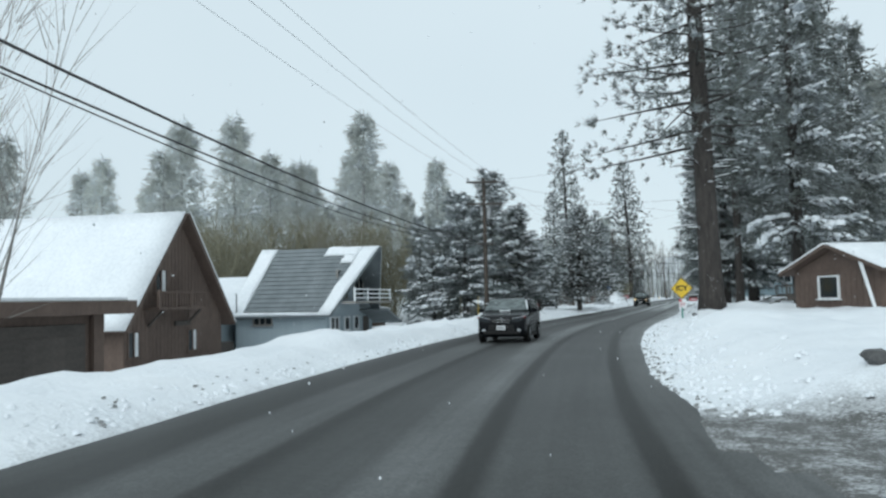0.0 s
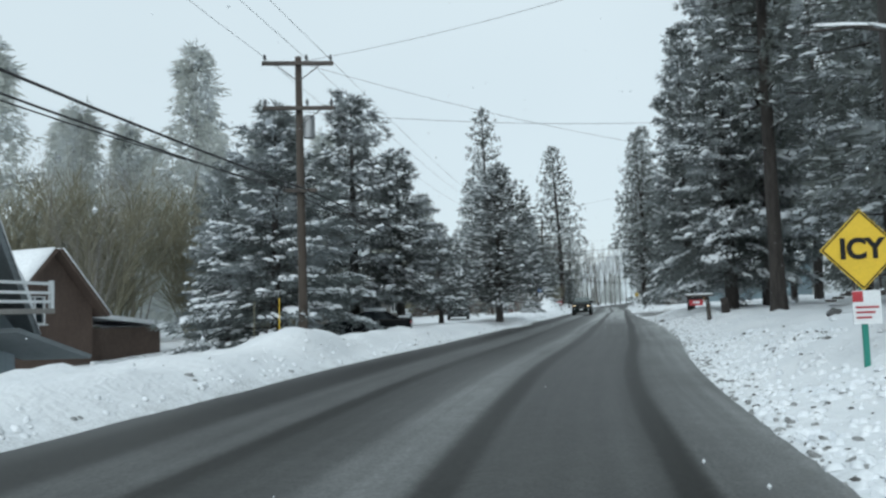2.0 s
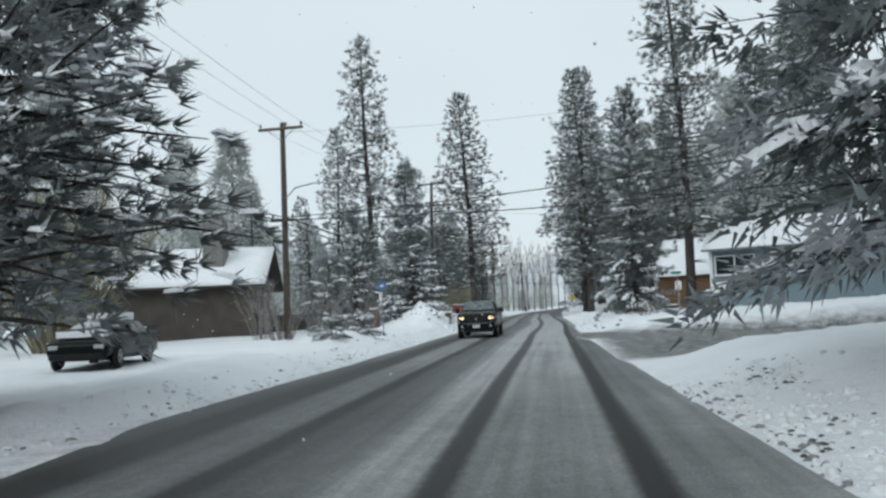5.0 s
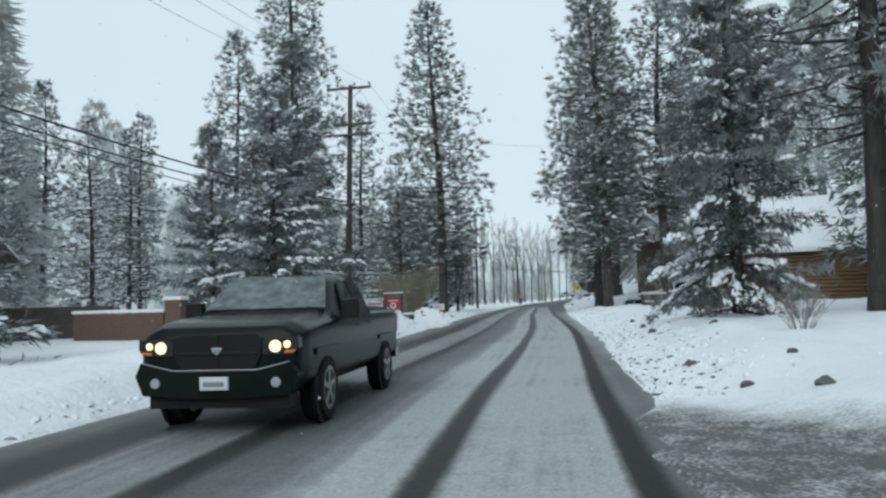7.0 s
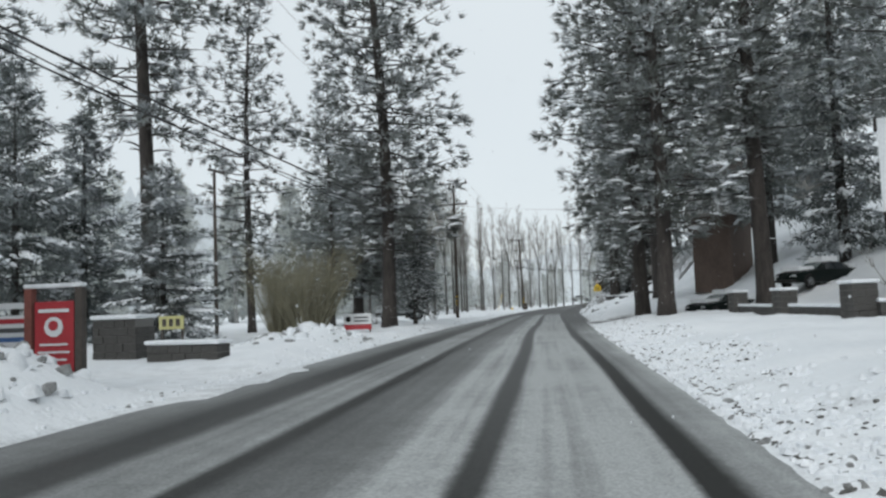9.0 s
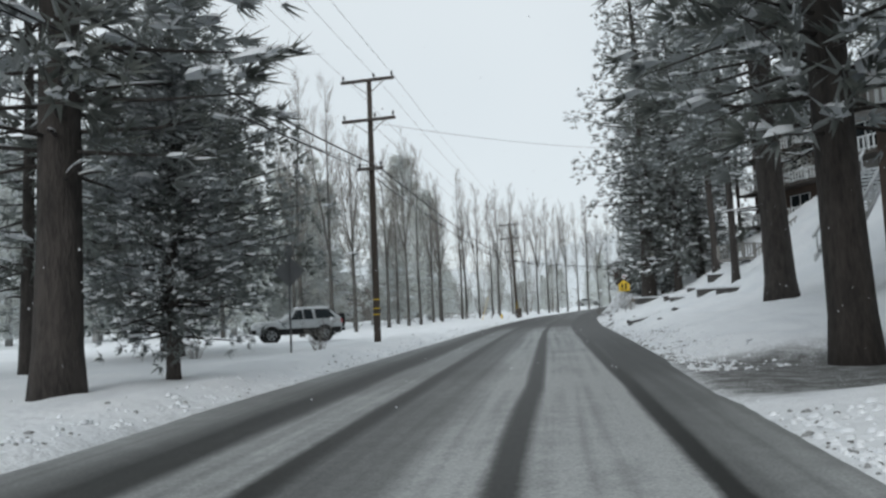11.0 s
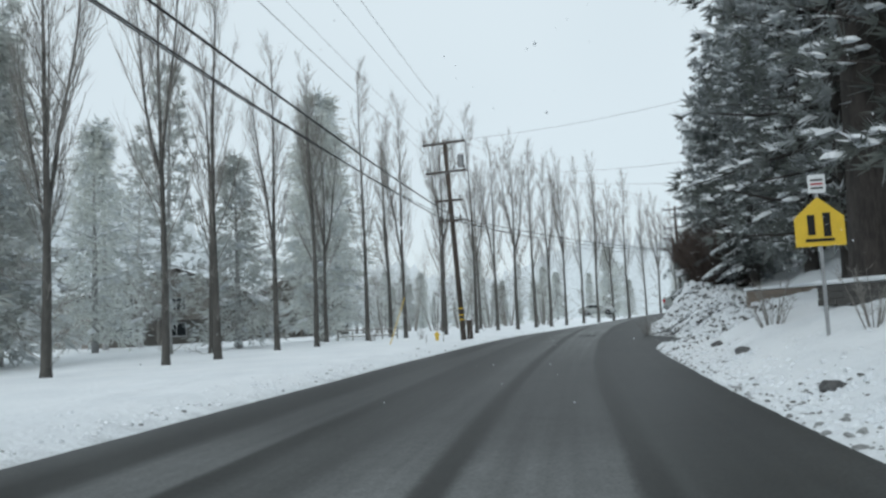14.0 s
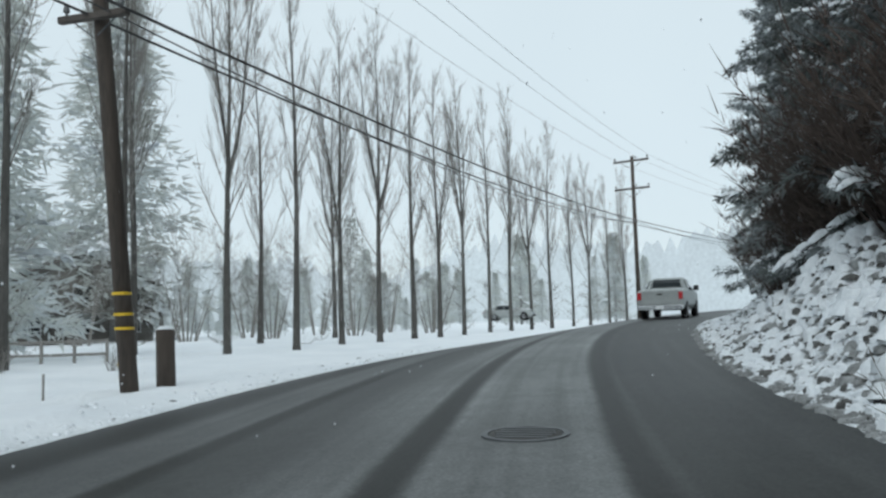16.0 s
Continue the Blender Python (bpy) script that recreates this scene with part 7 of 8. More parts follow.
balcony_house("tall dark hillside house with white balcony railings", 66.5, 145.6, 6.6, -68, 7.0, 6.0, 3, BROWN)
balcony_house("pale hillside house with balconies and snowy roofs", 63.6, 133.0, 5.6, -62, 6.0, 6.0, 2, GREYWOOD)
stairs("weathered wooden stairs with slatted railings up the snowy bank", (58.2, 138.2, 2.6), (62.8, 140.0, 5.4), 1.1, GREYWOOD, 14)
ld = thing("stair_landing", pose(57.0, 137.8, gz(57, 138) + 0.1, 0, 0, 15), "weathered wooden landing with slatted railing", "landing")
part("floor", box(0, -0.7, 0.55, 1.5, 0.7, 0.7), GREYWOOD, ld)
railing(ld, 1.5, -0.68, 0.7, 0.75, GREYWOOD, 3, 1, 8, m=Matrix.Translation((0.75, 0, 0)))
railing(ld, 1.4, 0, 0.7, 0.75, GREYWOOD, 2, 1, 7, m=Matrix.Rotation(radians(90), 4, "Z"))


# ---- walls of stone and brick ----
def course_wall(name, label, x, y, turn, length, height, thick, bw, bh, mat, joint, z=None, cap=True, jitter=0.0, seed=1, category="wall"):
    """A wall laid piece by piece over a mortar core, with snow along its top."""
    z = gz(x, y) - 0.15 if z is None else z
    ob = thing(name, pose(x, y, z, 0, 0, turn), label, category)
    part("core", box(0.02, -thick / 2 + 0.02, 0, length - 0.02, thick / 2 - 0.02, height - 0.01), joint, ob)
    rng = random.Random(seed)
    rows = max(1, int(round(height / bh)))
    share = {}
    for r in range(rows):
        x0 = -(bw * 0.5 if r % 2 else 0)
        while x0 < length - 0.02:
            a, b = max(0, x0), min(length, x0 + bw * (1 + rng.uniform(-jitter, jitter)))
            if b - a > 0.04:
                key = (round(b - a, 2), rng.randrange(3))
                if key not in share:
                    share[key] = None
                    q = part("brick" if bh < 0.1 else "stone", box(0.004, -thick / 2, 0.004, b - a - 0.004, thick / 2, height / rows - 0.008, min(0.012, bh * 0.12) if bh >= 0.1 else 0), mat, ob, m=Matrix.Translation((a, rng.uniform(-0.012, 0.012), r * height / rows)))
                    share[key] = q.data
                else:
                    part("brick" if bh < 0.1 else "stone", share[key], mat, ob, m=Matrix.Translation((a, rng.uniform(-0.012, 0.012), r * height / rows)))
            x0 = b
    if cap:
        part("snow_cap", box(-0.04, -thick / 2 - 0.05, height, length + 0.04, thick / 2 + 0.05, height + 0.10, 0.045), ROOF_SNOW, ob, "snow along the top", smooth=False)
    return ob


# brick garden wall and pillars
course_wall("brick_pillar", "square red brick pillar with snow on top", 30.85, 86.0, 10, 0.42, 1.0, 0.42, 0.19, 0.062, BRICK, MORTAR, z=0.1)
course_wall("brick_wall", "low red brick garden wall", 28.9, 86.4, -20, 1.75, 0.55, 0.2, 0.19, 0.062, BRICK, MORTAR, z=0.25, seed=3)
course_wall("brick_wall", "red brick garden wall in the yard", 23.2, 88.2, -8, 3.0, 1.0, 0.22, 0.25, 0.085, BRICK, MORTAR, z=0.15, seed=4)
course_wall("brick_pillar", "square red brick pillar with snow on top", 26.3, 87.7, -8, 0.5, 1.35, 0.5, 0.25, 0.085, BRICK, MORTAR, z=0.15)
# stone gateway by the drive
course_wall("stone_pillar", "broad field-stone pillar with a snowy cap", 29.5, 102.0, -12, 1.15, 0.95, 0.8, 0.3, 0.2, WETSTONE, MORTAR, jitter=0.3, seed=5, z=0.2)
course_wall("stone_wall", "low field-stone wall under snow", 31.0, 101.5, -14, 1.9, 0.38, 0.45, 0.34, 0.19, WETSTONE, MORTAR, jitter=0.3, seed=6, z=0.15)
# three stone posts and low walls on the bank
for i, (x, y, hh) in enumerate(((49.62, 110.85, 0.95), (48.95, 106.8, 0.92), (48.35, 102.92, 1.05))):
    course_wall("stone_post", "square dark stone post with a snow cap", x - 0.3, y, 5, 0.6 if i < 2 else 0.7, hh, 0.6, 0.3, 0.18, WETSTONE, MORTAR, jitter=0.2, seed=10 + i)
course_wall("stone_wall", "low dark stone wall between posts", 48.95, 106.9, 80, 3.6, 0.4, 0.3, 0.4, 0.2, WETSTONE, MORTAR, jitter=0.3, seed=14)
course_wall("stone_wall", "low dark stone wall between posts", 48.35, 103.2, 80, 3.1, 0.4, 0.3, 0.4, 0.2, WETSTONE, MORTAR, jitter=0.3, seed=15)
course_wall("stone_wall", "low dark stone wall between posts", 48.7, 102.7, -10, 3.5, 0.5, 0.3, 0.4, 0.2, WETSTONE, MORTAR, jitter=0.3, seed=16)
# terraces on the hillside
for i, (x, y, t, ln, hh) in enumerate(((54.2, 134.2, -14, 3.0, 0.7), (54.4, 136.6, -16, 3.4, 0.45), (53.9, 138.8, -20, 2.2, 0.32), (56.5, 139.6, -15, 2.5, 0.5), (54.7, 141.6, -22, 1.8, 0.28), (56.6, 142.6, -10, 2.0, 0.35))):
    course_wall("terrace_wall", "dark stone terrace wall topped with snow", x, y, t, ln, 0.3 * hh + 0.3, 0.5, 0.36, 0.16, WETSTONE, MORTAR, jitter=0.3, seed=20 + i, z=gz(x + 0.6, y) - 0.3)
# retaining wall before the bend
course_wall("retaining_wall", "brown stone retaining wall holding the snowy slope", 57.5, 155.2, -66, 4.6, 0.95, 0.35, 0.42, 0.19, speckled("brown_stone", (0.13, 0.10, 0.08), (0.26, 0.21, 0.17), 2.5, 16, 0.9, 0.5), MORTAR, jitter=0.3, seed=31, z=0.78)
course_wall("retaining_wall", "upper dark stone retaining wall topped with snow", 59.3, 153.0, -70, 4.0, 0.6, 0.3, 0.42, 0.19, WETSTONE, MORTAR, jitter=0.3, seed=32, z=2.15)
course_wall("retaining_wall", "low stone retaining wall on the bank", 55.8, 149.6, -70, 3.0, 0.45, 0.3, 0.36, 0.16, WETSTONE, MORTAR, jitter=0.3, seed=33, z=1.15)

# houses behind the poplars
DULLWOOD = speckled("dull_grey_brown_siding", (0.15, 0.14, 0.128), (0.23, 0.215, 0.195), 1.5, 14, 0.85, 0.3)


def far_house(label, x, y, turn, w, d, h, ridge):
    ob = thing("house", pose(x, y, gz(x, y), 0, 0, turn), label, "house", "houses behind the poplars")
    gable_walls(ob, w, d, -0.3, h, ridge, DULLWOOD)
    gable_roof(ob, w, d, h, ridge + 0.05, 0.5, mat=DARKWOOD, snow=((0.3, 1.0, 0.1, 0.9),))
    for k in range(3):
        for f in range(2):
            window(ob, -w / 2 + w * (k + 0.5) / 3, 1.4 + 2.4 * f, w / 8, 1.2, -0.03, mullions=1)
    part("deck", box(-w / 2, -2.0, 2.3, w / 2, 0, 2.45), DULLWOOD, ob)
    railing(ob, w, -1.95, 2.45, 0.8, DULLWOOD, 5, 1, 12)
    for k in range(4):
        part("post", box(-w / 2 + k * w / 3.2, -1.98, -0.3, -w / 2 + k * w / 3.2 + 0.15, -1.85, 2.3), DULLWOOD, ob)
    return ob


far_house("grey-brown two-storey house with a deck", 21.6, 188.5, 30, 13, 9, 4.7, 7.1)
far_house("grey-brown two-storey house with a deck", 31.5, 198.0, 28, 10, 9, 4.6, 6.9)


# ---- signs ----
def sign_post(label, x, y, h, turn, post=STEEL, category="road sign", pr=0.03, z=None):
    z = gz(x, y) if z is None else z
    ob = thing("road_sign", pose(x, y, z, 0, 0, turn), label, category)
    part("post", box(-pr, -pr * 0.6, -0.4, pr, pr * 0.6, h - z, 0.006), post, ob)
    return ob, z


def plate(poly, y=-0.03, t=0.008):
    return prism(poly, y - t, y)


def shrunk(poly, k):
    cx, cz = sum(p[0] for p in poly) / len(poly), sum(p[1] for p in poly) / len(poly)
    return [(cx + (x - cx) * k, cz + (z - cz) * k) for x, z in poly]


def text_mesh(name, body, size, mat, parent, m, bold=0.012):
    cu = bpy.data.curves.new(name, "FONT")
    cu.body, cu.size, cu.align_x, cu.align_y = body, size, "CENTER", "CENTER"
    cu.extrude, cu.offset = 0.003, bold
    tmp = new(name, cu)
    me = bpy.data.meshes.new_from_object(tmp.evaluated_get(bpy.context.evaluated_depsgraph_get()))
    bpy.data.objects.remove(tmp)
    me.materials.clear()
    me.materials.append(mat)
    ob = new(name, me)
    ob.parent, ob.matrix_basis = parent, m
    return ob


FACE = Matrix.Rotation(radians(90), 4, "X")
icy, z0 = sign_post("yellow diamond ICY warning sign on a steel post", 29.35, 35.35, 1.7, 2, GREEN)
c, q = 1.62 - z0, 0.44
dia = [(0, c - q), (q, c), (0, c + q), (-q, c)]
board = part("warning_plate", plate(dia), YELLOW, icy, "yellow diamond plate")
for k in range(4):
    (ax, az), (bx, bz) = shrunk(dia, 0.94)[k], shrunk(dia, 0.94)[(k + 1) % 4]
    part("border", tube([(ax, -0.041, az), (bx, -0.041, bz)], [0.008, 0.008], 4), BLACK, board, "black border")
text_mesh("lettering", "ICY", 0.30, BLACK, board, Matrix.Translation((0, -0.042, c)) @ FACE)
low = part("notice_plate", plate([(-0.13, c - 0.80), (0.17, c - 0.80), (0.17, c - 0.44), (-0.13, c - 0.44)], -0.03), WHITE, icy, "white notice plate")
part("red_mark", box(-0.13, -0.046, c - 0.56, -0.02, -0.038, c - 0.45), RED, low, "red square")
for k in range(3):
    part("text_bar", box(-0.10, -0.046, c - 0.63 - 0.055 * k, 0.14 - 0.04 * k, -0.038, c - 0.61 - 0.055 * k), RED, low, "red bar")

sc, z0 = sign_post("yellow pentagon school-crossing sign with a white plate", 54.1, 147.2, 3.3, -14, STEEL)
c = 2.58 - z0
q = 0.40
pent = [(-q, c - q), (q, c - q), (q, c + 0.1), (0, c + q + 0.05), (-q, c + 0.1)]
board = part("warning_plate", plate(pent), YELLOW, sc, "yellow pentagon plate")
for x, s in ((-0.13, 0.85), (0.12, 1.0)):
    part("symbol_bar", box(x - 0.06, -0.048, c - 0.24 * s, x + 0.06, -0.04, c + 0.17 * s, 0.003), BLACK, board, "black bar")
part("symbol_bar", box(-0.24, -0.048, c - 0.32, 0.22, -0.04, c - 0.27, 0.003), BLACK, board, "black bar")
top = part("notice_plate", plate([(-0.13, c + 0.52), (0.15, c + 0.52), (0.15, c + 0.84), (-0.13, c + 0.84)]), WHITE, sc, "white notice plate")
for k in range(3):
    part("text_bar", box(-0.09, -0.046, c + 0.59 + 0.07 * k, 0.11, -0.038, c + 0.62 + 0.07 * k), RED if k == 1 else BLACK, top, "")

bk, z0 = sign_post("diamond warning sign seen from its dark back", 36.06, 125.15, 3.3, 172, DARKSTEEL)
c, q = 2.78 - z0, 0.52
part("plate", plate([(0, c - q), (q, c), (0, c + q), (-q, c)]), DARKSTEEL, bk, "dark metal plate")
part("upper_plate", plate([(-0.16, c + 0.5), (0.16, c + 0.5), (0.1, c + 0.85), (-0.1, c + 0.85)], -0.03), DARKSTEEL, bk)

bl, z0 = sign_post("round blue sign over a white plate on a post", 28.42, 75.3, 2.5, -10, STEEL, pr=0.022)
c = 2.32 - z0
part("plate", [p for p in [prism([(0.19 * math.cos(k * 0.524), c + 0.19 * math.sin(k * 0.524)) for k in range(12)], -0.035, -0.025)]][0], BLUE, bl, "blue round plate")
part("symbol_bar", box(-0.07, -0.042, c - 0.03, 0.07, -0.036, c + 0.03), WHITE, bl, "white bar")
part("notice_plate", plate([(-0.12, c - 0.72), (0.0, c - 0.72), (0.0, c - 0.24), (-0.12, c - 0.24)]), WHITE, bl, "white plate")

npk, z0 = sign_post("white notice sign and green street sign on a post", 41.55, 78.5, 2.6, -20, STEEL, pr=0.022)
c = 1.95 - z0
nb = part("notice_plate", plate([(-0.14, c - 0.18), (0.14, c - 0.18), (0.14, c + 0.2), (-0.14, c + 0.2)]), WHITE, npk, "white notice plate")
part("red_mark", box(-0.11, -0.046, c + 0.06, -0.02, -0.038, c + 0.16), RED, nb)
for k in range(3):
    part("text_bar", box(-0.1, -0.046, c - 0.02 - 0.06 * k, 0.1, -0.038, c + 0.005 - 0.06 * k), DARKSTEEL, nb)
part("street_plate", plate([(-0.32, c + 0.52), (0.15, c + 0.52), (0.15, c + 0.65), (-0.32, c + 0.65)]), GREEN, npk, "green street plate")

# boards by the drive
rs = thing("sign_board", pose(32.15, 97.0, 0.15, 0, 0, -8), "red advertising board in a wooden frame by the drive", "sign")
part("panel", box(-0.31, -0.03, 0.1, 0.31, 0.03, 1.3, 0.008), RED, rs, "red panel")
part("logo_shape", prism([(0.15 * math.cos(k * 0.628), 0.93 + 0.15 * math.sin(k * 0.628)) for k in range(10)], -0.045, -0.035), WHITE, rs, "white round shape")
part("logo_centre", prism([(0.075 * math.cos(k * 0.628), 0.95 + 0.075 * math.sin(k * 0.628)) for k in range(10)], -0.055, -0.046), RED, rs)
for k, w in enumerate((0.22, 0.25, 0.2, 0.24, 0.18)):
    part("text_bar", box(-w, -0.045, 0.66 - 0.11 * k, w, -0.034, 0.69 - 0.11 * k), WHITE, rs, "pale bar")
part("text_bar", box(-0.24, -0.045, 1.14, 0.24, -0.034, 1.19), WHITE, rs, "pale bar")
for s in (-1, 1):
    part("post", box(s * 0.4 - 0.06, -0.06, -0.3, s * 0.4 + 0.06, 0.06, 1.5, 0.01), speckled("red_brown_post", (0.16, 0.05, 0.04), (0.26, 0.09, 0.07), 3, 20, 0.8) if s < 0 else DARKWOOD, rs)
part("snow_cap", box(-0.46, -0.08, 1.5, 0.46, 0.08, 1.56, 0.02), ROOF_SNOW, rs, "snow on top")

ep = thing("sign_post", pose(30.75, 97.4, 0.15, 0, 0, -4), "white timber sign post with a hanging white board", "sign")
part("post", box(-0.05, -0.05, -0.3, 0.05, 0.05, 1.5, 0.008), WHITE, ep)
part("arm", box(-0.2, -0.045, 1.22, 0.95, 0.045, 1.31, 0.008), WHITE, ep)
hb = part("hanging_board", box(0.1, -0.02, 0.62, 0.85, 0.02, 1.12, 0.006), WHITE, ep, "white board")
for k, mt in enumerate((RED, DARKSTEEL, BLUE)):
    part("text_bar", box(0.16, -0.03, 1.0 - 0.14 * k, 0.8 - 0.1 * (k == 1), -0.021, 1.07 - 0.14 * k), mt, hb, "coloured bar")
for x in (0.2, 0.75):
    part("hanger", tube([(x, 0, 1.12), (x, 0, 1.22)], [0.008, 0.008], 4), STEEL, ep)
gb = thing("notice_boards", pose(29.9, 98.0, 0.15, 0, 0, -6), "grey-white panel fence behind the signs", "panel")
for k in range(3):
    part("panel", box(k * 0.36, -0.02, -0.2, k * 0.36 + 0.33, 0.02, 0.85, 0.006), GREYWOOD if k else WHITE, gb)

ys = thing("sign_board", pose(30.3, 103.6, 0.2, 0, 0, -10), "small pale yellow board by the stone gateway", "sign")
part("panel", box(-0.36, -0.02, 0.62, 0.36, 0.02, 0.98, 0.006), PALE_YELLOW, ys, "pale yellow board")
for k in range(3):
    part("text_bar", box(-0.26 + 0.2 * k, -0.03, 0.70, -0.14 + 0.2 * k, -0.021, 0.90), DARKWOOD, ys, "dark bar")
for s in (-1, 1):
    part("post", box(s * 0.3 - 0.03, 0.02, -0.3, s * 0.3 + 0.03, 0.07, 0.96), DARKWOOD, ys)

ws = thing("sign_board", pose(34.07, 110.75, 0.15, 0, 0, -8), "white and red board standing in the snow", "sign")
part("panel", box(-0.58, -0.03, 0.42, 0.58, 0.03, 0.85, 0.006), WHITE, ws, "white board")
part("lower_panel", box(-0.58, -0.03, 0.2, 0.58, 0.03, 0.41, 0.006), RED, ws, "red strip")
part("logo_shape", prism([(-0.38 + 0.12 * math.cos(k * 0.785), 0.63 + 0.12 * math.sin(k * 0.785)) for k in range(8)], -0.042, -0.032), BLACK, ws, "black round shape")
for k in range(2):
    part("text_bar", box(-0.15, -0.042, 0.66 - 0.14 * k, 0.45, -0.032, 0.72 - 0.14 * k), DARKSTEEL, ws)
for s in (-1, 1):
    part("post", box(s * 0.5 - 0.03, 0.03, -0.3, s * 0.5 + 0.03, 0.08, 0.85), DARKWOOD, ws)

# mail box shelf by the tree
mb = thing("mailbox_stand", pose(33.2, 50.1, gz(33.2, 50.1), 0, 0, -6), "rough wooden mailbox stand with a hanging red sign", "mailbox")
part("post", tube([(0.12, 0, -0.2), (0.1, 0.02, 0.6), (0.05, 0, 1.0)], [0.1, 0.08, 0.07], 8), DARKWOOD, mb)
part("roof_board", box(-0.75, -0.25, 0.95, 0.3, 0.25, 1.02, 0.01), DARKWOOD, mb)
part("snow_cap", box(-0.73, -0.23, 1.02, 0.28, 0.23, 1.08, 0.025), ROOF_SNOW, mb, "snow on the board")
part("sign_panel", box(-0.62, -0.22, 0.62, -0.12, -0.18, 0.92, 0.006), RED, mb, "red panel")
part("sign_header", box(-0.62, -0.23, 0.84, -0.12, -0.19, 0.94, 0.006), BLACK, mb, "black header")
part("text_bar", box(-0.5, -0.235, 0.7, -0.24, -0.225, 0.78), WHITE, mb)
stump = tagged(part("tree_stump", tube([(34.9, 52.4, 0.2), (34.86, 52.4, 0.9), (34.8, 52.4, 1.15)], [0.2, 0.16, 0.17], 9), BARK, smooth=True), "dark broken tree stump in the snow", "stump")

# stakes, stubs and small posts
for x, y, h in ((19.25, 43.7, 1.55), (17.9, 45.0, 1.5)):
    o = tagged(part("snow_stake", tube([(x, y, -0.3), (x + 0.02, y, h)], [0.018, 0.015], 5), YELLOW if x > 19 else OLIVE), "thin yellow-green snow stake in the bank", "stake")
stub = tagged(part("pole_stub", tube([(48.8, 165.75, -0.2), (48.78, 165.7, 1.25)], [0.17, 0.16], 12), POLEWOOD, smooth=True), "cut-off dark wooden pole stub with snow on top", "post")
tagged(part("stub_snow", tube([(48.78, 165.7, 1.25), (48.78, 165.7, 1.31)], [0.15, 0.08], 10), ROOF_SNOW), "small cap of snow on the pole stub", "snow")
tagged(part("guy_guard", tube([(44.6, 165.2, 0.1), (45.4, 166.6, 2.6)], [0.025, 0.02], 5), YELLOW), "slanting yellow guard on a guy wire", "cable guard")
for x, y in ((46.6, 163.2), (47.4, 164.5)):
    tagged(part("marker_post", tube([(x, y, -0.2), (x, y, 0.62)], [0.02, 0.02], 5), GREYWOOD), "small grey marker post in the verge", "post")
hyd = thing("hydrant", pose(47.0, 168.4, gz(47, 168.4)), "small yellow hydrant standing in snow", "hydrant")
part("barrel", tube([(0, 0, -0.1), (0, 0, 0.42), (0, 0, 0.52)], [0.11, 0.1, 0.05], 10), YELLOW, hyd, smooth=True)
part("nozzle", tube([(-0.17, 0, 0.32), (0.17, 0, 0.32)], [0.05, 0.05], 8), YELLOW, hyd)


lid = thing("manhole_cover", pose(53.45, 160.13, float(rise(160.13, -0.28)) + 0.004, 1.9, 0, -22), "dark iron manhole cover set in the wet road", "manhole cover")
part("rim", disc(0.30, 0.35, 0.024, 32), DARKSTEEL, lid, "iron ring", pose(0, 0, 0, 0, 90, 0))
part("plate", disc(0, 0.29, 0.02, 32), WETSTONE, lid, "worn iron plate", pose(0, 0, 0, 0, 90, 0))
for k in range(5):
    part("rib", box(-0.24 + 0.02 * abs(k - 2), -0.22 + 0.1 * k, 0.012, 0.24 - 0.02 * abs(k - 2), -0.18 + 0.1 * k, 0.018), DARKSTEEL, lid)

fallen = thing("fallen_log", pose(50.6, 136.2, gz(50.6, 136.2)), "fallen log half buried in snow on the bank", "log")
part("trunk", tube([(-0.05, 0.1, 0.06), (0.4, -1.3, 0.2), (0.85, -2.7, 0.42)], [0.13, 0.12, 0.1], 10), BARK, fallen, smooth=True)
part("snow_cap", tube([(-0.02, 0.0, 0.13), (0.1, -0.35, 0.17), (0.42, -1.3, 0.28), (0.85, -2.7, 0.5)], [0.09, 0.15, 0.15, 0.13], 9), ROOF_SNOW, fallen, "snow along the log", smooth=True)
fence("weathered two-rail fence at the edge of the field", 40.2, 173.7, 1, 4, 1.0, 0.75, mat=GREYWOOD)

# ---- rocks, clods, brush ----
IN_METRES = []


def rock(x, y, s, seed, label="dark wet rock half sunk in the snow", mat=ROCK, snow=True):
    rng = random.Random(seed)
    bm = bmesh.new()
    bmesh.ops.create_icosphere(bm, subdivisions=2, radius=1)
    for v in bm.verts:
        n = noise.noise(v.co * 1.3 + Vector((seed, 0, 0)))
        v.co *= 1 + 0.45 * n
        v.co = Vector((v.co.x * s, v.co.y * s * 0.8, v.co.z * s * 0.6))
    ob = part("rock", bm, mat, m=pose(x, y, gz(x, y) + s * 0.12, rng.uniform(-15, 15), rng.uniform(-15, 15), rng.uniform(0, 360)))
    return tagged(ob, label, "rock", "roadside rocks")


for i, (x, y, s) in enumerate(((37.97, 78.3, 0.13), (38.4, 77.6, 0.18), (38.15, 80.0, 0.16), (39.0, 79.0, 0.12), (28.4, 19.6, 0.26), (29.75, 35.0, 0.22), (50.6, 139.35, 0.24), (50.1, 134.6, 0.3), (51.0, 136.6, 0.32), (50.3, 131.5, 0.22), (51.8, 133.4, 0.3),
                              (49.9, 137.6, 0.2), (40.0, 86.0, 0.24), (40.6, 88.2, 0.2), (41.3, 91.0, 0.16), (40.9, 84.6, 0.2), (52.2, 144.6, 0.24), (53.6, 148.9, 0.26), (55.9, 154.2, 0.3), (54.4, 151.5, 0.24), (31.0, 38.6, 0.2), (30.0, 31.5, 0.12), (33.2, 56.0, 0.22), (32.6, 53.0, 0.14))):
    rock(x, y, s * 0.7, i)


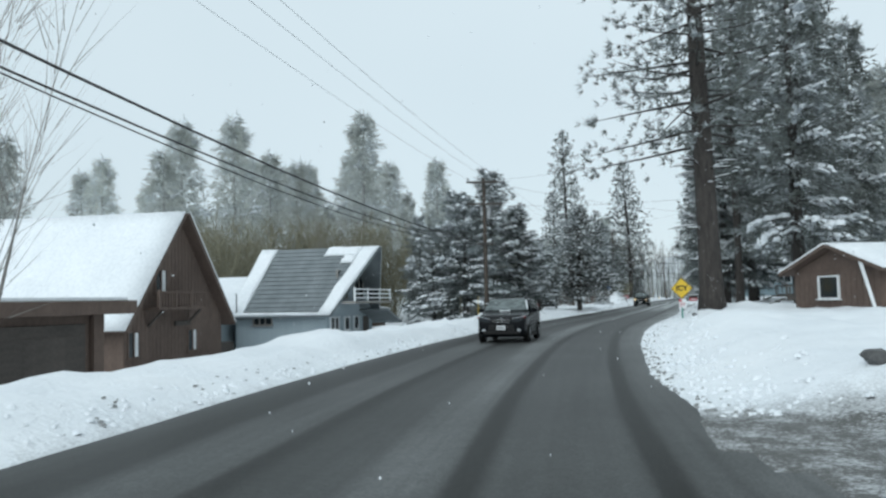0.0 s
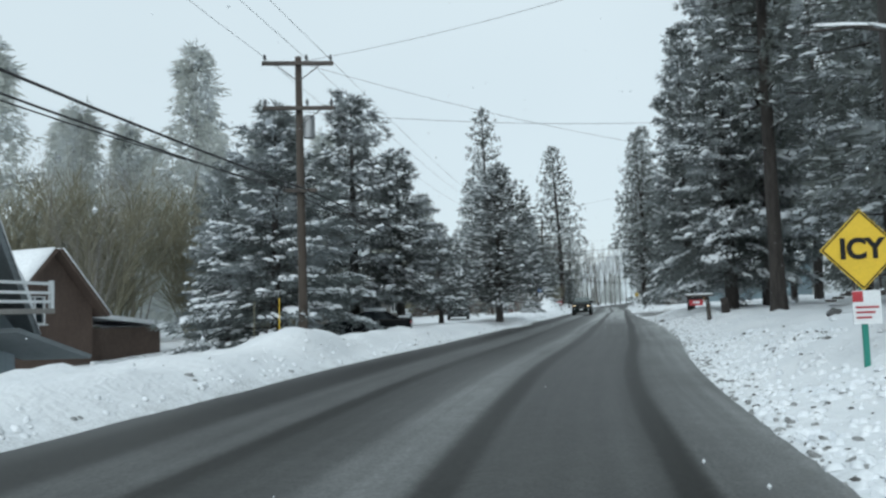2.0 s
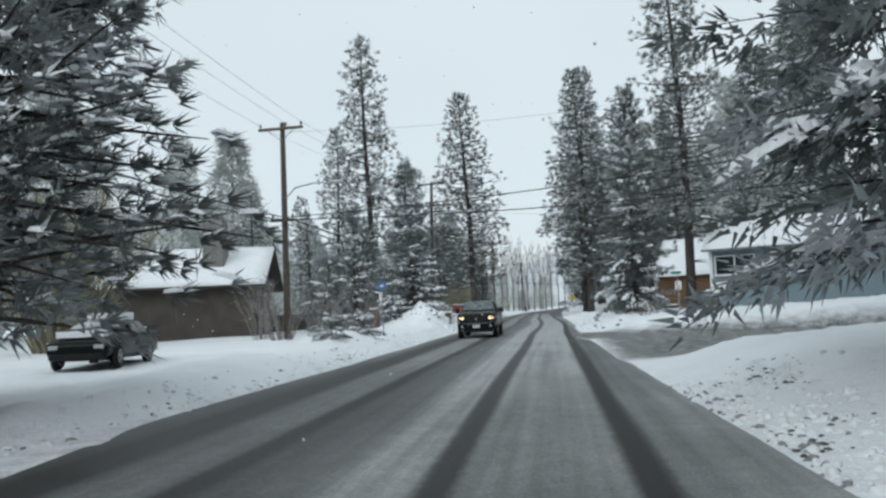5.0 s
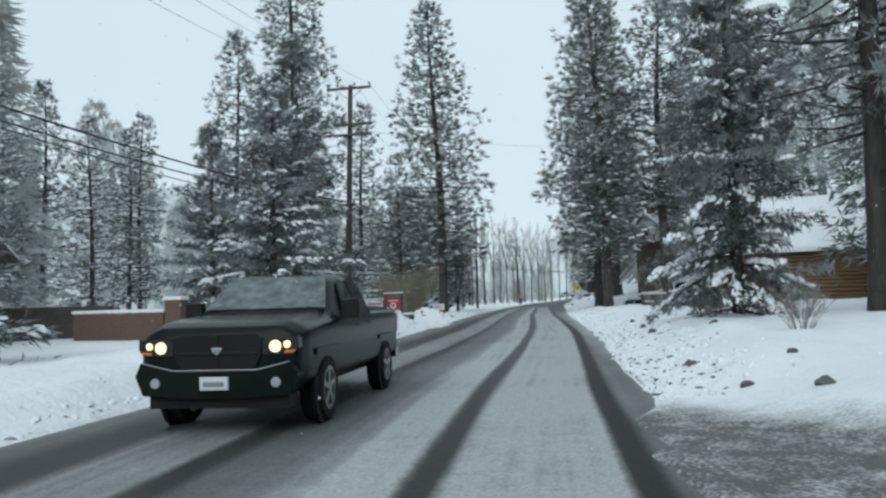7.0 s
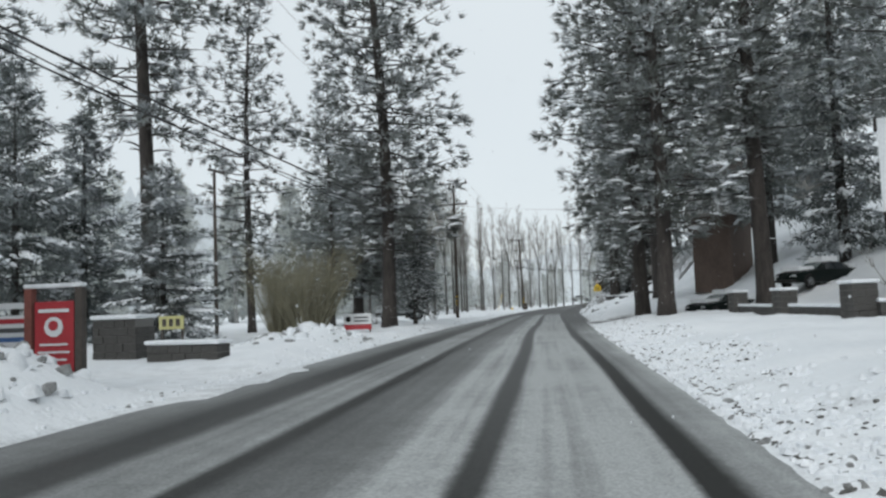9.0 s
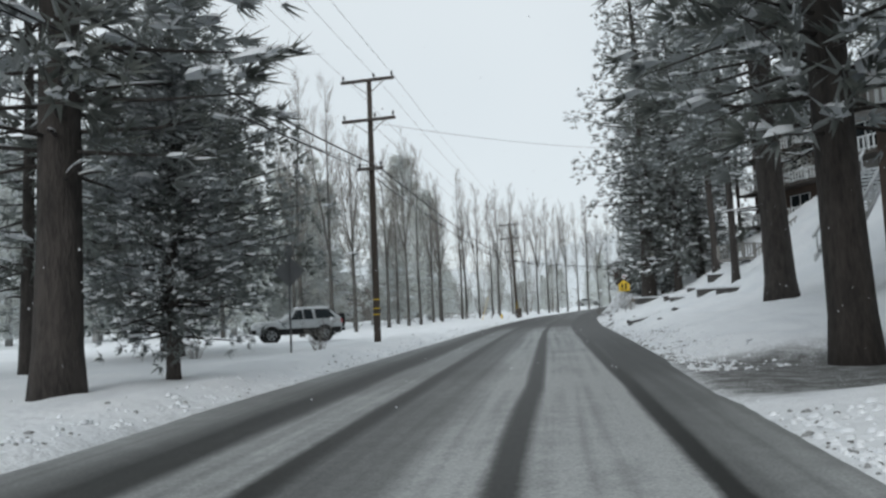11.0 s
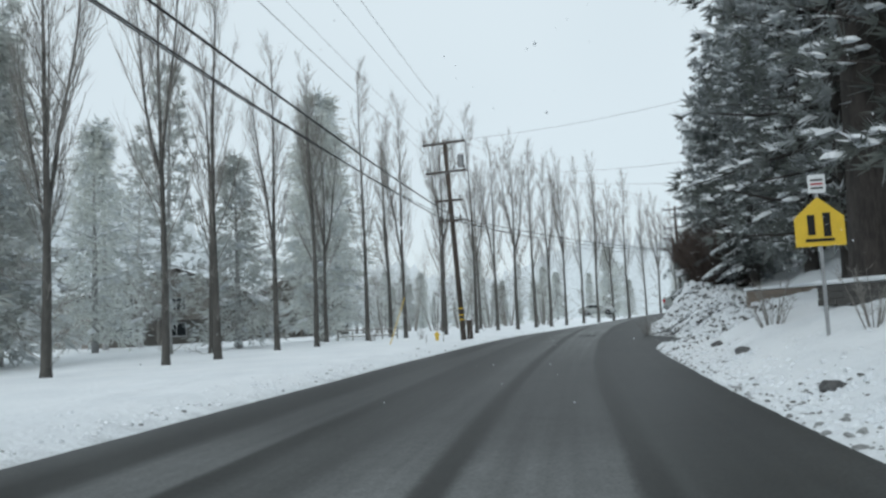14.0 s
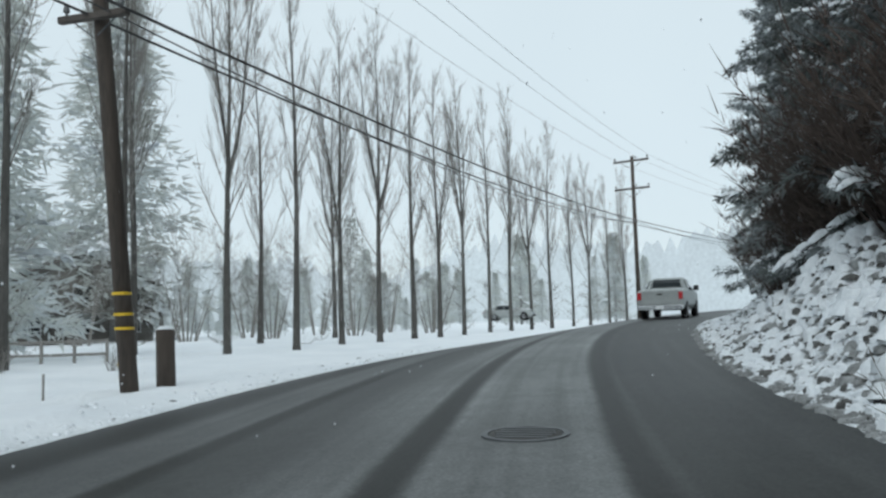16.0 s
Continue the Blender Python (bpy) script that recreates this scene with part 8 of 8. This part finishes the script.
def scatter(name, label, n, place, size, mat, seed, flat=0.6, category="debris", smooth=True):
    """Many small rounded lumps in one mesh, half sunk where they lie."""
    rng = random.Random(seed)
    vs, fs = [], []
    ring = ((1.0, -0.3), (0.68, 0.7))
    pts = [place(rng) for _ in range(n)]
    zz = ground_z(np.array([p[0] for p in pts]), np.array([p[1] for p in pts]))
    mx, my = real([p[0] for p in pts], [p[1] for p in pts])
    for x, y, z in zip(mx.tolist(), my.tolist(), (zz * K).tolist()):
        s = K * (size * rng.uniform(0.25, 1.0) ** 2 + 0.010)
        o = len(vs)
        a, long = rng.uniform(0, 3.14), rng.uniform(0.7, 2.0)
        tx, ty = rng.uniform(-0.25, 0.25), rng.uniform(-0.25, 0.25)
        for rr, hh in ring:
            for k in range(5):
                j = s * rr * rng.uniform(0.6, 1.35)
                px, py = j * long * math.cos(1.2566 * k), j * math.sin(1.2566 * k)
                vs.append((x + px * math.cos(a) - py * math.sin(a), y + px * math.sin(a) + py * math.cos(a), z + s * flat * hh * rng.uniform(0.85, 1.15) + tx * px + ty * py))
        vs.append((x, y, z + s * flat))
        fs += [(o + k, o + (k + 1) % 5, o + 5 + (k + 1) % 5, o + 5 + k) for k in range(5)]
        fs += [(o + 5 + k, o + 5 + (k + 1) % 5, o + 10) for k in range(5)]
    ob = part(name, (vs, fs), mat, smooth=smooth)
    IN_METRES.append(ob.name)
    return tagged(ob, label, category, kind="stuff")


def bank_y(rng):
    """A place along the road clear of the side roads' mouths."""
    y = rng.uniform(19, 172)
    while 63 < y < 78.6 or 114.8 < y < 118.4:
        y = rng.uniform(19, 172)
    return y


def right_rim(rng):
    y = bank_y(rng)
    d = float(right_edge(y)) + abs(rng.gauss(0.1, 0.75))
    return on_line(y, d)


def left_rim(rng):
    y = rng.uniform(16, 172)
    return on_line(y, LEFT_EDGE - 0.05 - abs(rng.gauss(0, 0.4)))


def heap_rim(rng):
    hx, hy, hr, hh = rng.choice(HEAPS[:8] + HEAPS[5:8])
    for _ in range(8):
        a, r = rng.uniform(0, 6.28), hr * rng.uniform(0, 1.0)
        x, y = hx + r * math.cos(a), hy + r * math.sin(a)
        d, s = across(np.array([x]), np.array([y]))
        if d[0] > float(right_edge(s[0])) + 0.25 or d[0] < LEFT_EDGE - 0.25:
            return x, y
    return hx, hy


def grit_rim(rng):
    y = bank_y(rng)
    return on_line(y, float(right_edge(y)) - 0.05 + abs(rng.gauss(0, 0.28)))


scatter("snow_clods", "ploughed clods of snow and ice along the road edge", 9000, right_rim, 0.055, BOUGH_SNOW, 61, 0.8)
scatter("grit_clods", "grey sanded clods along the road edge", 2600, grit_rim, 0.04, CLOD, 62, 0.8)
rc = random.Random(90)


def drift():
    """A drift of litter: place along the road, distance up the bank, spread."""
    u = rc.random()
    if u < 0.6:
        return rc.uniform(79, 114), rc.uniform(0, 1) ** 2.2 * 1.7, rc.uniform(0.1, 0.35)
    if u < 0.82:
        return rc.uniform(122, 154), rc.uniform(0, 1) ** 1.8 * 1.2, rc.uniform(0.08, 0.3)
    return rc.uniform(30, 63), rc.uniform(0, 1) ** 1.2 * 1.4, rc.uniform(0.1, 0.35)


CLUSTERS = [drift() for _ in range(260)]


def clustered(rng):
    """A place in one of the drifts of litter on the bank."""
    y, v, r = rng.choice(CLUSTERS)
    return on_line(y + rng.gauss(0, r), float(right_edge(y)) + max(0.05, v + rng.gauss(0, r * 0.8)))


def bend_rubble(rng):
    """A place on the broken bank at the bend."""
    y = rng.uniform(153.5, 172)
    return on_line(y, float(right_edge(y)) + 0.05 + rng.uniform(0, 1) ** 1.2 * 2.9)


def bend_foot(rng):
    """A place at the dirty foot of the broken bank."""
    y = rng.uniform(158.5, 170)
    return on_line(y, float(right_edge(y)) - 0.1 + abs(rng.gauss(0, 0.5)))


scatter("bank_litter", "dirty lumps and bark scattered over the ploughed bank", 4600, clustered, 0.033, DIRT, 67, 0.55, smooth=False)
scatter("bank_snow", "broken crusts of snow scattered over the ploughed bank", 6500, clustered, 0.06, BOUGH_SNOW, 68, 0.8, smooth=False)
scatter("rubble_snow", "heaped blocks of snow on the broken bank", 6000, bend_rubble, 0.085, BOUGH_SNOW, 69, 1.1, smooth=False)
scatter("rubble_dirt", "dark earth and stones showing between blocks of snow", 4200, bend_rubble, 0.06, DIRT, 70, 1.15, smooth=False)
scatter("rubble_dirt", "dark frozen dirt along the foot of the broken bank", 2600, bend_foot, 0.06, CLOD, 71, 0.7, smooth=False)
scatter("snow_clods", "ploughed clods of snow along the far road edge", 3000, left_rim, 0.05, BOUGH_SNOW, 63, 0.7)
scatter("grit_clods", "grey sanded clods along the far road edge", 500, left_rim, 0.04, CLOD, 64)
scatter("snow_clods", "broken lumps of snow on ploughed heaps", 1500, heap_rim, 0.15, BOUGH_SNOW, 65, 1.15)
scatter("grit_clods", "dirty lumps in ploughed heaps", 1100, heap_rim, 0.10, CLOD, 66, 0.9)


for x, y, h, w in ((27.6, 74.8, 2.6, 1.0), (26.4, 73.2, 1.8, 1.2), (42.6, 84.0, 0.9, 1.5), (41.4, 82.3, 0.8, 1.5), (43.4, 86.4, 1.0, 1.5), (44.5, 96.5, 1.2, 1.2), (54.3, 146.5, 1.0, 1.0), (55.2, 150.5, 1.2, 1.2), (36.6, 126.6, 1.1, 1.3), (32.6, 126.0, 0.9, 1.5), (55.5, 158.8, 0.8, 1.3), (61.5, 164.5, 2.0, 1.4), (64, 170, 2.2, 1.4), (22.5, 78.5, 2.4, 1.2), (24.0, 76.8, 2.6, 1.2), (46.0, 170.0, 0.7, 1.0), (43.0, 170.4, 0.9, 1.0)):
    tree("shrub", x, y, h, "leafless brown shrub poking out of the snow", "bush", x * 91, w, "roadside shrubs")
for x, y, h in ((28.0, 72.9, 0.75), (30.7, 88.8, 0.9), (31.2, 91.0, 0.6), (27.2, 71.4, 0.7)):
    tree("round_shrub", x, y, h, "low round evergreen shrub under snow", "bush", x * 50, 1.15, "low evergreen shrubs")
tree("bare_tree", 14.3, 20.6, 8.5, "bare deciduous tree with thin branches beside the carport", "tree", 30, 1.0)
tree("bare_tree", 6.5, 52.0, 9.0, "bare deciduous tree behind the houses", "tree", 130, 0.9)
tree("bare_tree", 3.0, 60.0, 10.0, "bare deciduous tree behind the houses", "tree", 230, 1.0)
for x, y in ((-3, 52), (1, 54), (5, 55), (-7, 56), (8.5, 58)):
    tree("thicket", x, y, 7.6 + x % 2, "tall olive-brown leafless thicket behind the houses", "bush", x * 31, 1.0, "thickets behind the houses")
for x, y in ((31, 197), (34.6, 192), (37.5, 199), (40.8, 193), (43.6, 200), (46.4, 194), (49.2, 201), (52.3, 196), (55.2, 202), (58.4, 197)):
    tree("bare_tree", x, y, 8.0 + x % 2, "bare grey deciduous tree at the edge of the field", "tree", x * 31, 1.2, "bare trees along the field")
for x, y in ((12, 60), (16, 75), (10, 68)):
    tree("willow", x, y, 6.5, "tall olive-brown leafless thicket behind the houses", "bush", x * 31, 1.0, "thickets behind the houses")

# ---- falling snow ----
def falling_snow(n, seed):
    """Loose flakes in the air over the road, clear of the lane's middle."""
    rng = random.Random(seed)
    vs, fs = [], []
    while len(fs) < 8 * n:
        y, d, z = rng.uniform(12, 172), rng.uniform(-7, 6), rng.uniform(0.3, 5.0)
        if abs(d) < 0.9 and 0.6 < z < 2.2:
            continue
        x, yy = (float(v) for v in real(*on_line(y, d)))
        z *= K
        s = rng.uniform(0.004, 0.013)
        o = len(vs)
        vs += [(x + s, yy, z), (x - s, yy, z), (x, yy + s, z), (x, yy - s, z), (x, yy, z + s * 1.3), (x, yy, z - s * 1.3)]
        fs += [tuple(o + k for k in t) for t in ((4, 0, 2), (4, 2, 1), (4, 1, 3), (4, 3, 0), (5, 2, 0), (5, 1, 2), (5, 3, 1), (5, 0, 3))]
    ob = part("falling_snow", (vs, fs), BOUGH_SNOW)
    IN_METRES.append(ob.name)
    return tagged(ob, "loose snowflakes falling through the air", "snow", kind="stuff")


falling_snow(6500, 77)

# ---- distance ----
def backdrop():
    """The far wooded rise, its colour paled to paint in the haze of falling snow."""
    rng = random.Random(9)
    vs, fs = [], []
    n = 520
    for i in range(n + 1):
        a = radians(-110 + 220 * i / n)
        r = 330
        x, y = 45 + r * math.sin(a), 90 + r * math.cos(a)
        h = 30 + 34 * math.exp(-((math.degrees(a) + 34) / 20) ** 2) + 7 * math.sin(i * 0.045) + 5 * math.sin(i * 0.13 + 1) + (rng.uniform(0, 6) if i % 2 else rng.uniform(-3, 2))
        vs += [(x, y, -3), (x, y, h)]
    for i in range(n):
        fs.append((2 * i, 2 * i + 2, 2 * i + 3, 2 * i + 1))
    return tagged(part("backdrop", (vs, fs), speckled("snow_veiled_woods", (0.53, 0.56, 0.58), (0.65, 0.69, 0.71), 0.05, 0.6, 1.0, 0)), "pale wooded rise with snowfall haze in its colour", "backdrop", kind="structure")


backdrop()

# ---- from the plan to metres ----
clear_protos()
BUILT = ("house", "shed", "carport", "deck", "fence", "stairs", "landing", "wall")
SHEETS = ("ground", "road", "backdrop", "overhead_wire", "overhead_cable")


def lay_out(ob):
    """Moves a thing to its place in metres; buildings and walls take the plan's stretch along their own sides."""
    if ob.name.split(".")[0] in SHEETS:
        n = len(ob.data.vertices)
        co = np.empty(3 * n)
        ob.data.vertices.foreach_get("co", co)
        co = co.reshape(-1, 3)
        co[:, 0], co[:, 1] = real(co[:, 0], co[:, 1])
        co[:, 2] *= K
        ob.data.vertices.foreach_set("co", co.ravel())
        ob.data.update()
        return
    m = ob.matrix_basis.copy()
    p = m.translation.copy()
    own = ob.type == "MESH" and p.length < 1e-6
    if own:  # built where it stands: take it by its middle
        p = sum((Vector(c) for c in ob.bound_box), Vector()) / 8
    x, y = real(p.x, p.y)
    kind = ob.get("category", "")
    turn = math.atan2(m[1][0], m[0][0])
    c, s = math.cos(turn), math.sin(turn)

    def moved(dx, dy):
        qx, qy = real(p.x + dx * 0.5, p.y + dy * 0.5)
        return Vector((float(qx - x), float(qy - y))) / (0.5 * K)
    spread = Matrix.Identity(3)
    if kind in BUILT and "post" not in ob.name and "pillar" not in ob.name:
        ex, ey = moved(c, s), moved(-s, c)
        e1 = ex.normalized()
        e2 = Vector((-e1.y, e1.x))
        deep = 1.0 if kind in ("wall", "fence", "stairs") else abs(ey.dot(e2))
        frame3 = Matrix(((e1.x, e2.x, 0), (e1.y, e2.y, 0), (0, 0, 1)))
        spread = frame3 @ Matrix.Diagonal((ex.length, deep, 1)) @ Matrix.Rotation(-turn, 3, "Z")
    elif kind in ("car", "pickup truck") and abs(s) < 0.75:
        ey = moved(-s, c)
        spread = Matrix.Rotation(math.atan2(-ey.x, ey.y) - turn, 3, "Z")
    m.translation = -p if own else (0, 0, 0)
    ob.matrix_basis = Matrix.Translation((float(x), float(y), p.z * K)) @ (spread * K).to_4x4() @ m


for ob in list(scene.objects):
    if ob.parent is None and ob.type in ("MESH", "EMPTY") and ob.name not in IN_METRES:
        lay_out(ob)
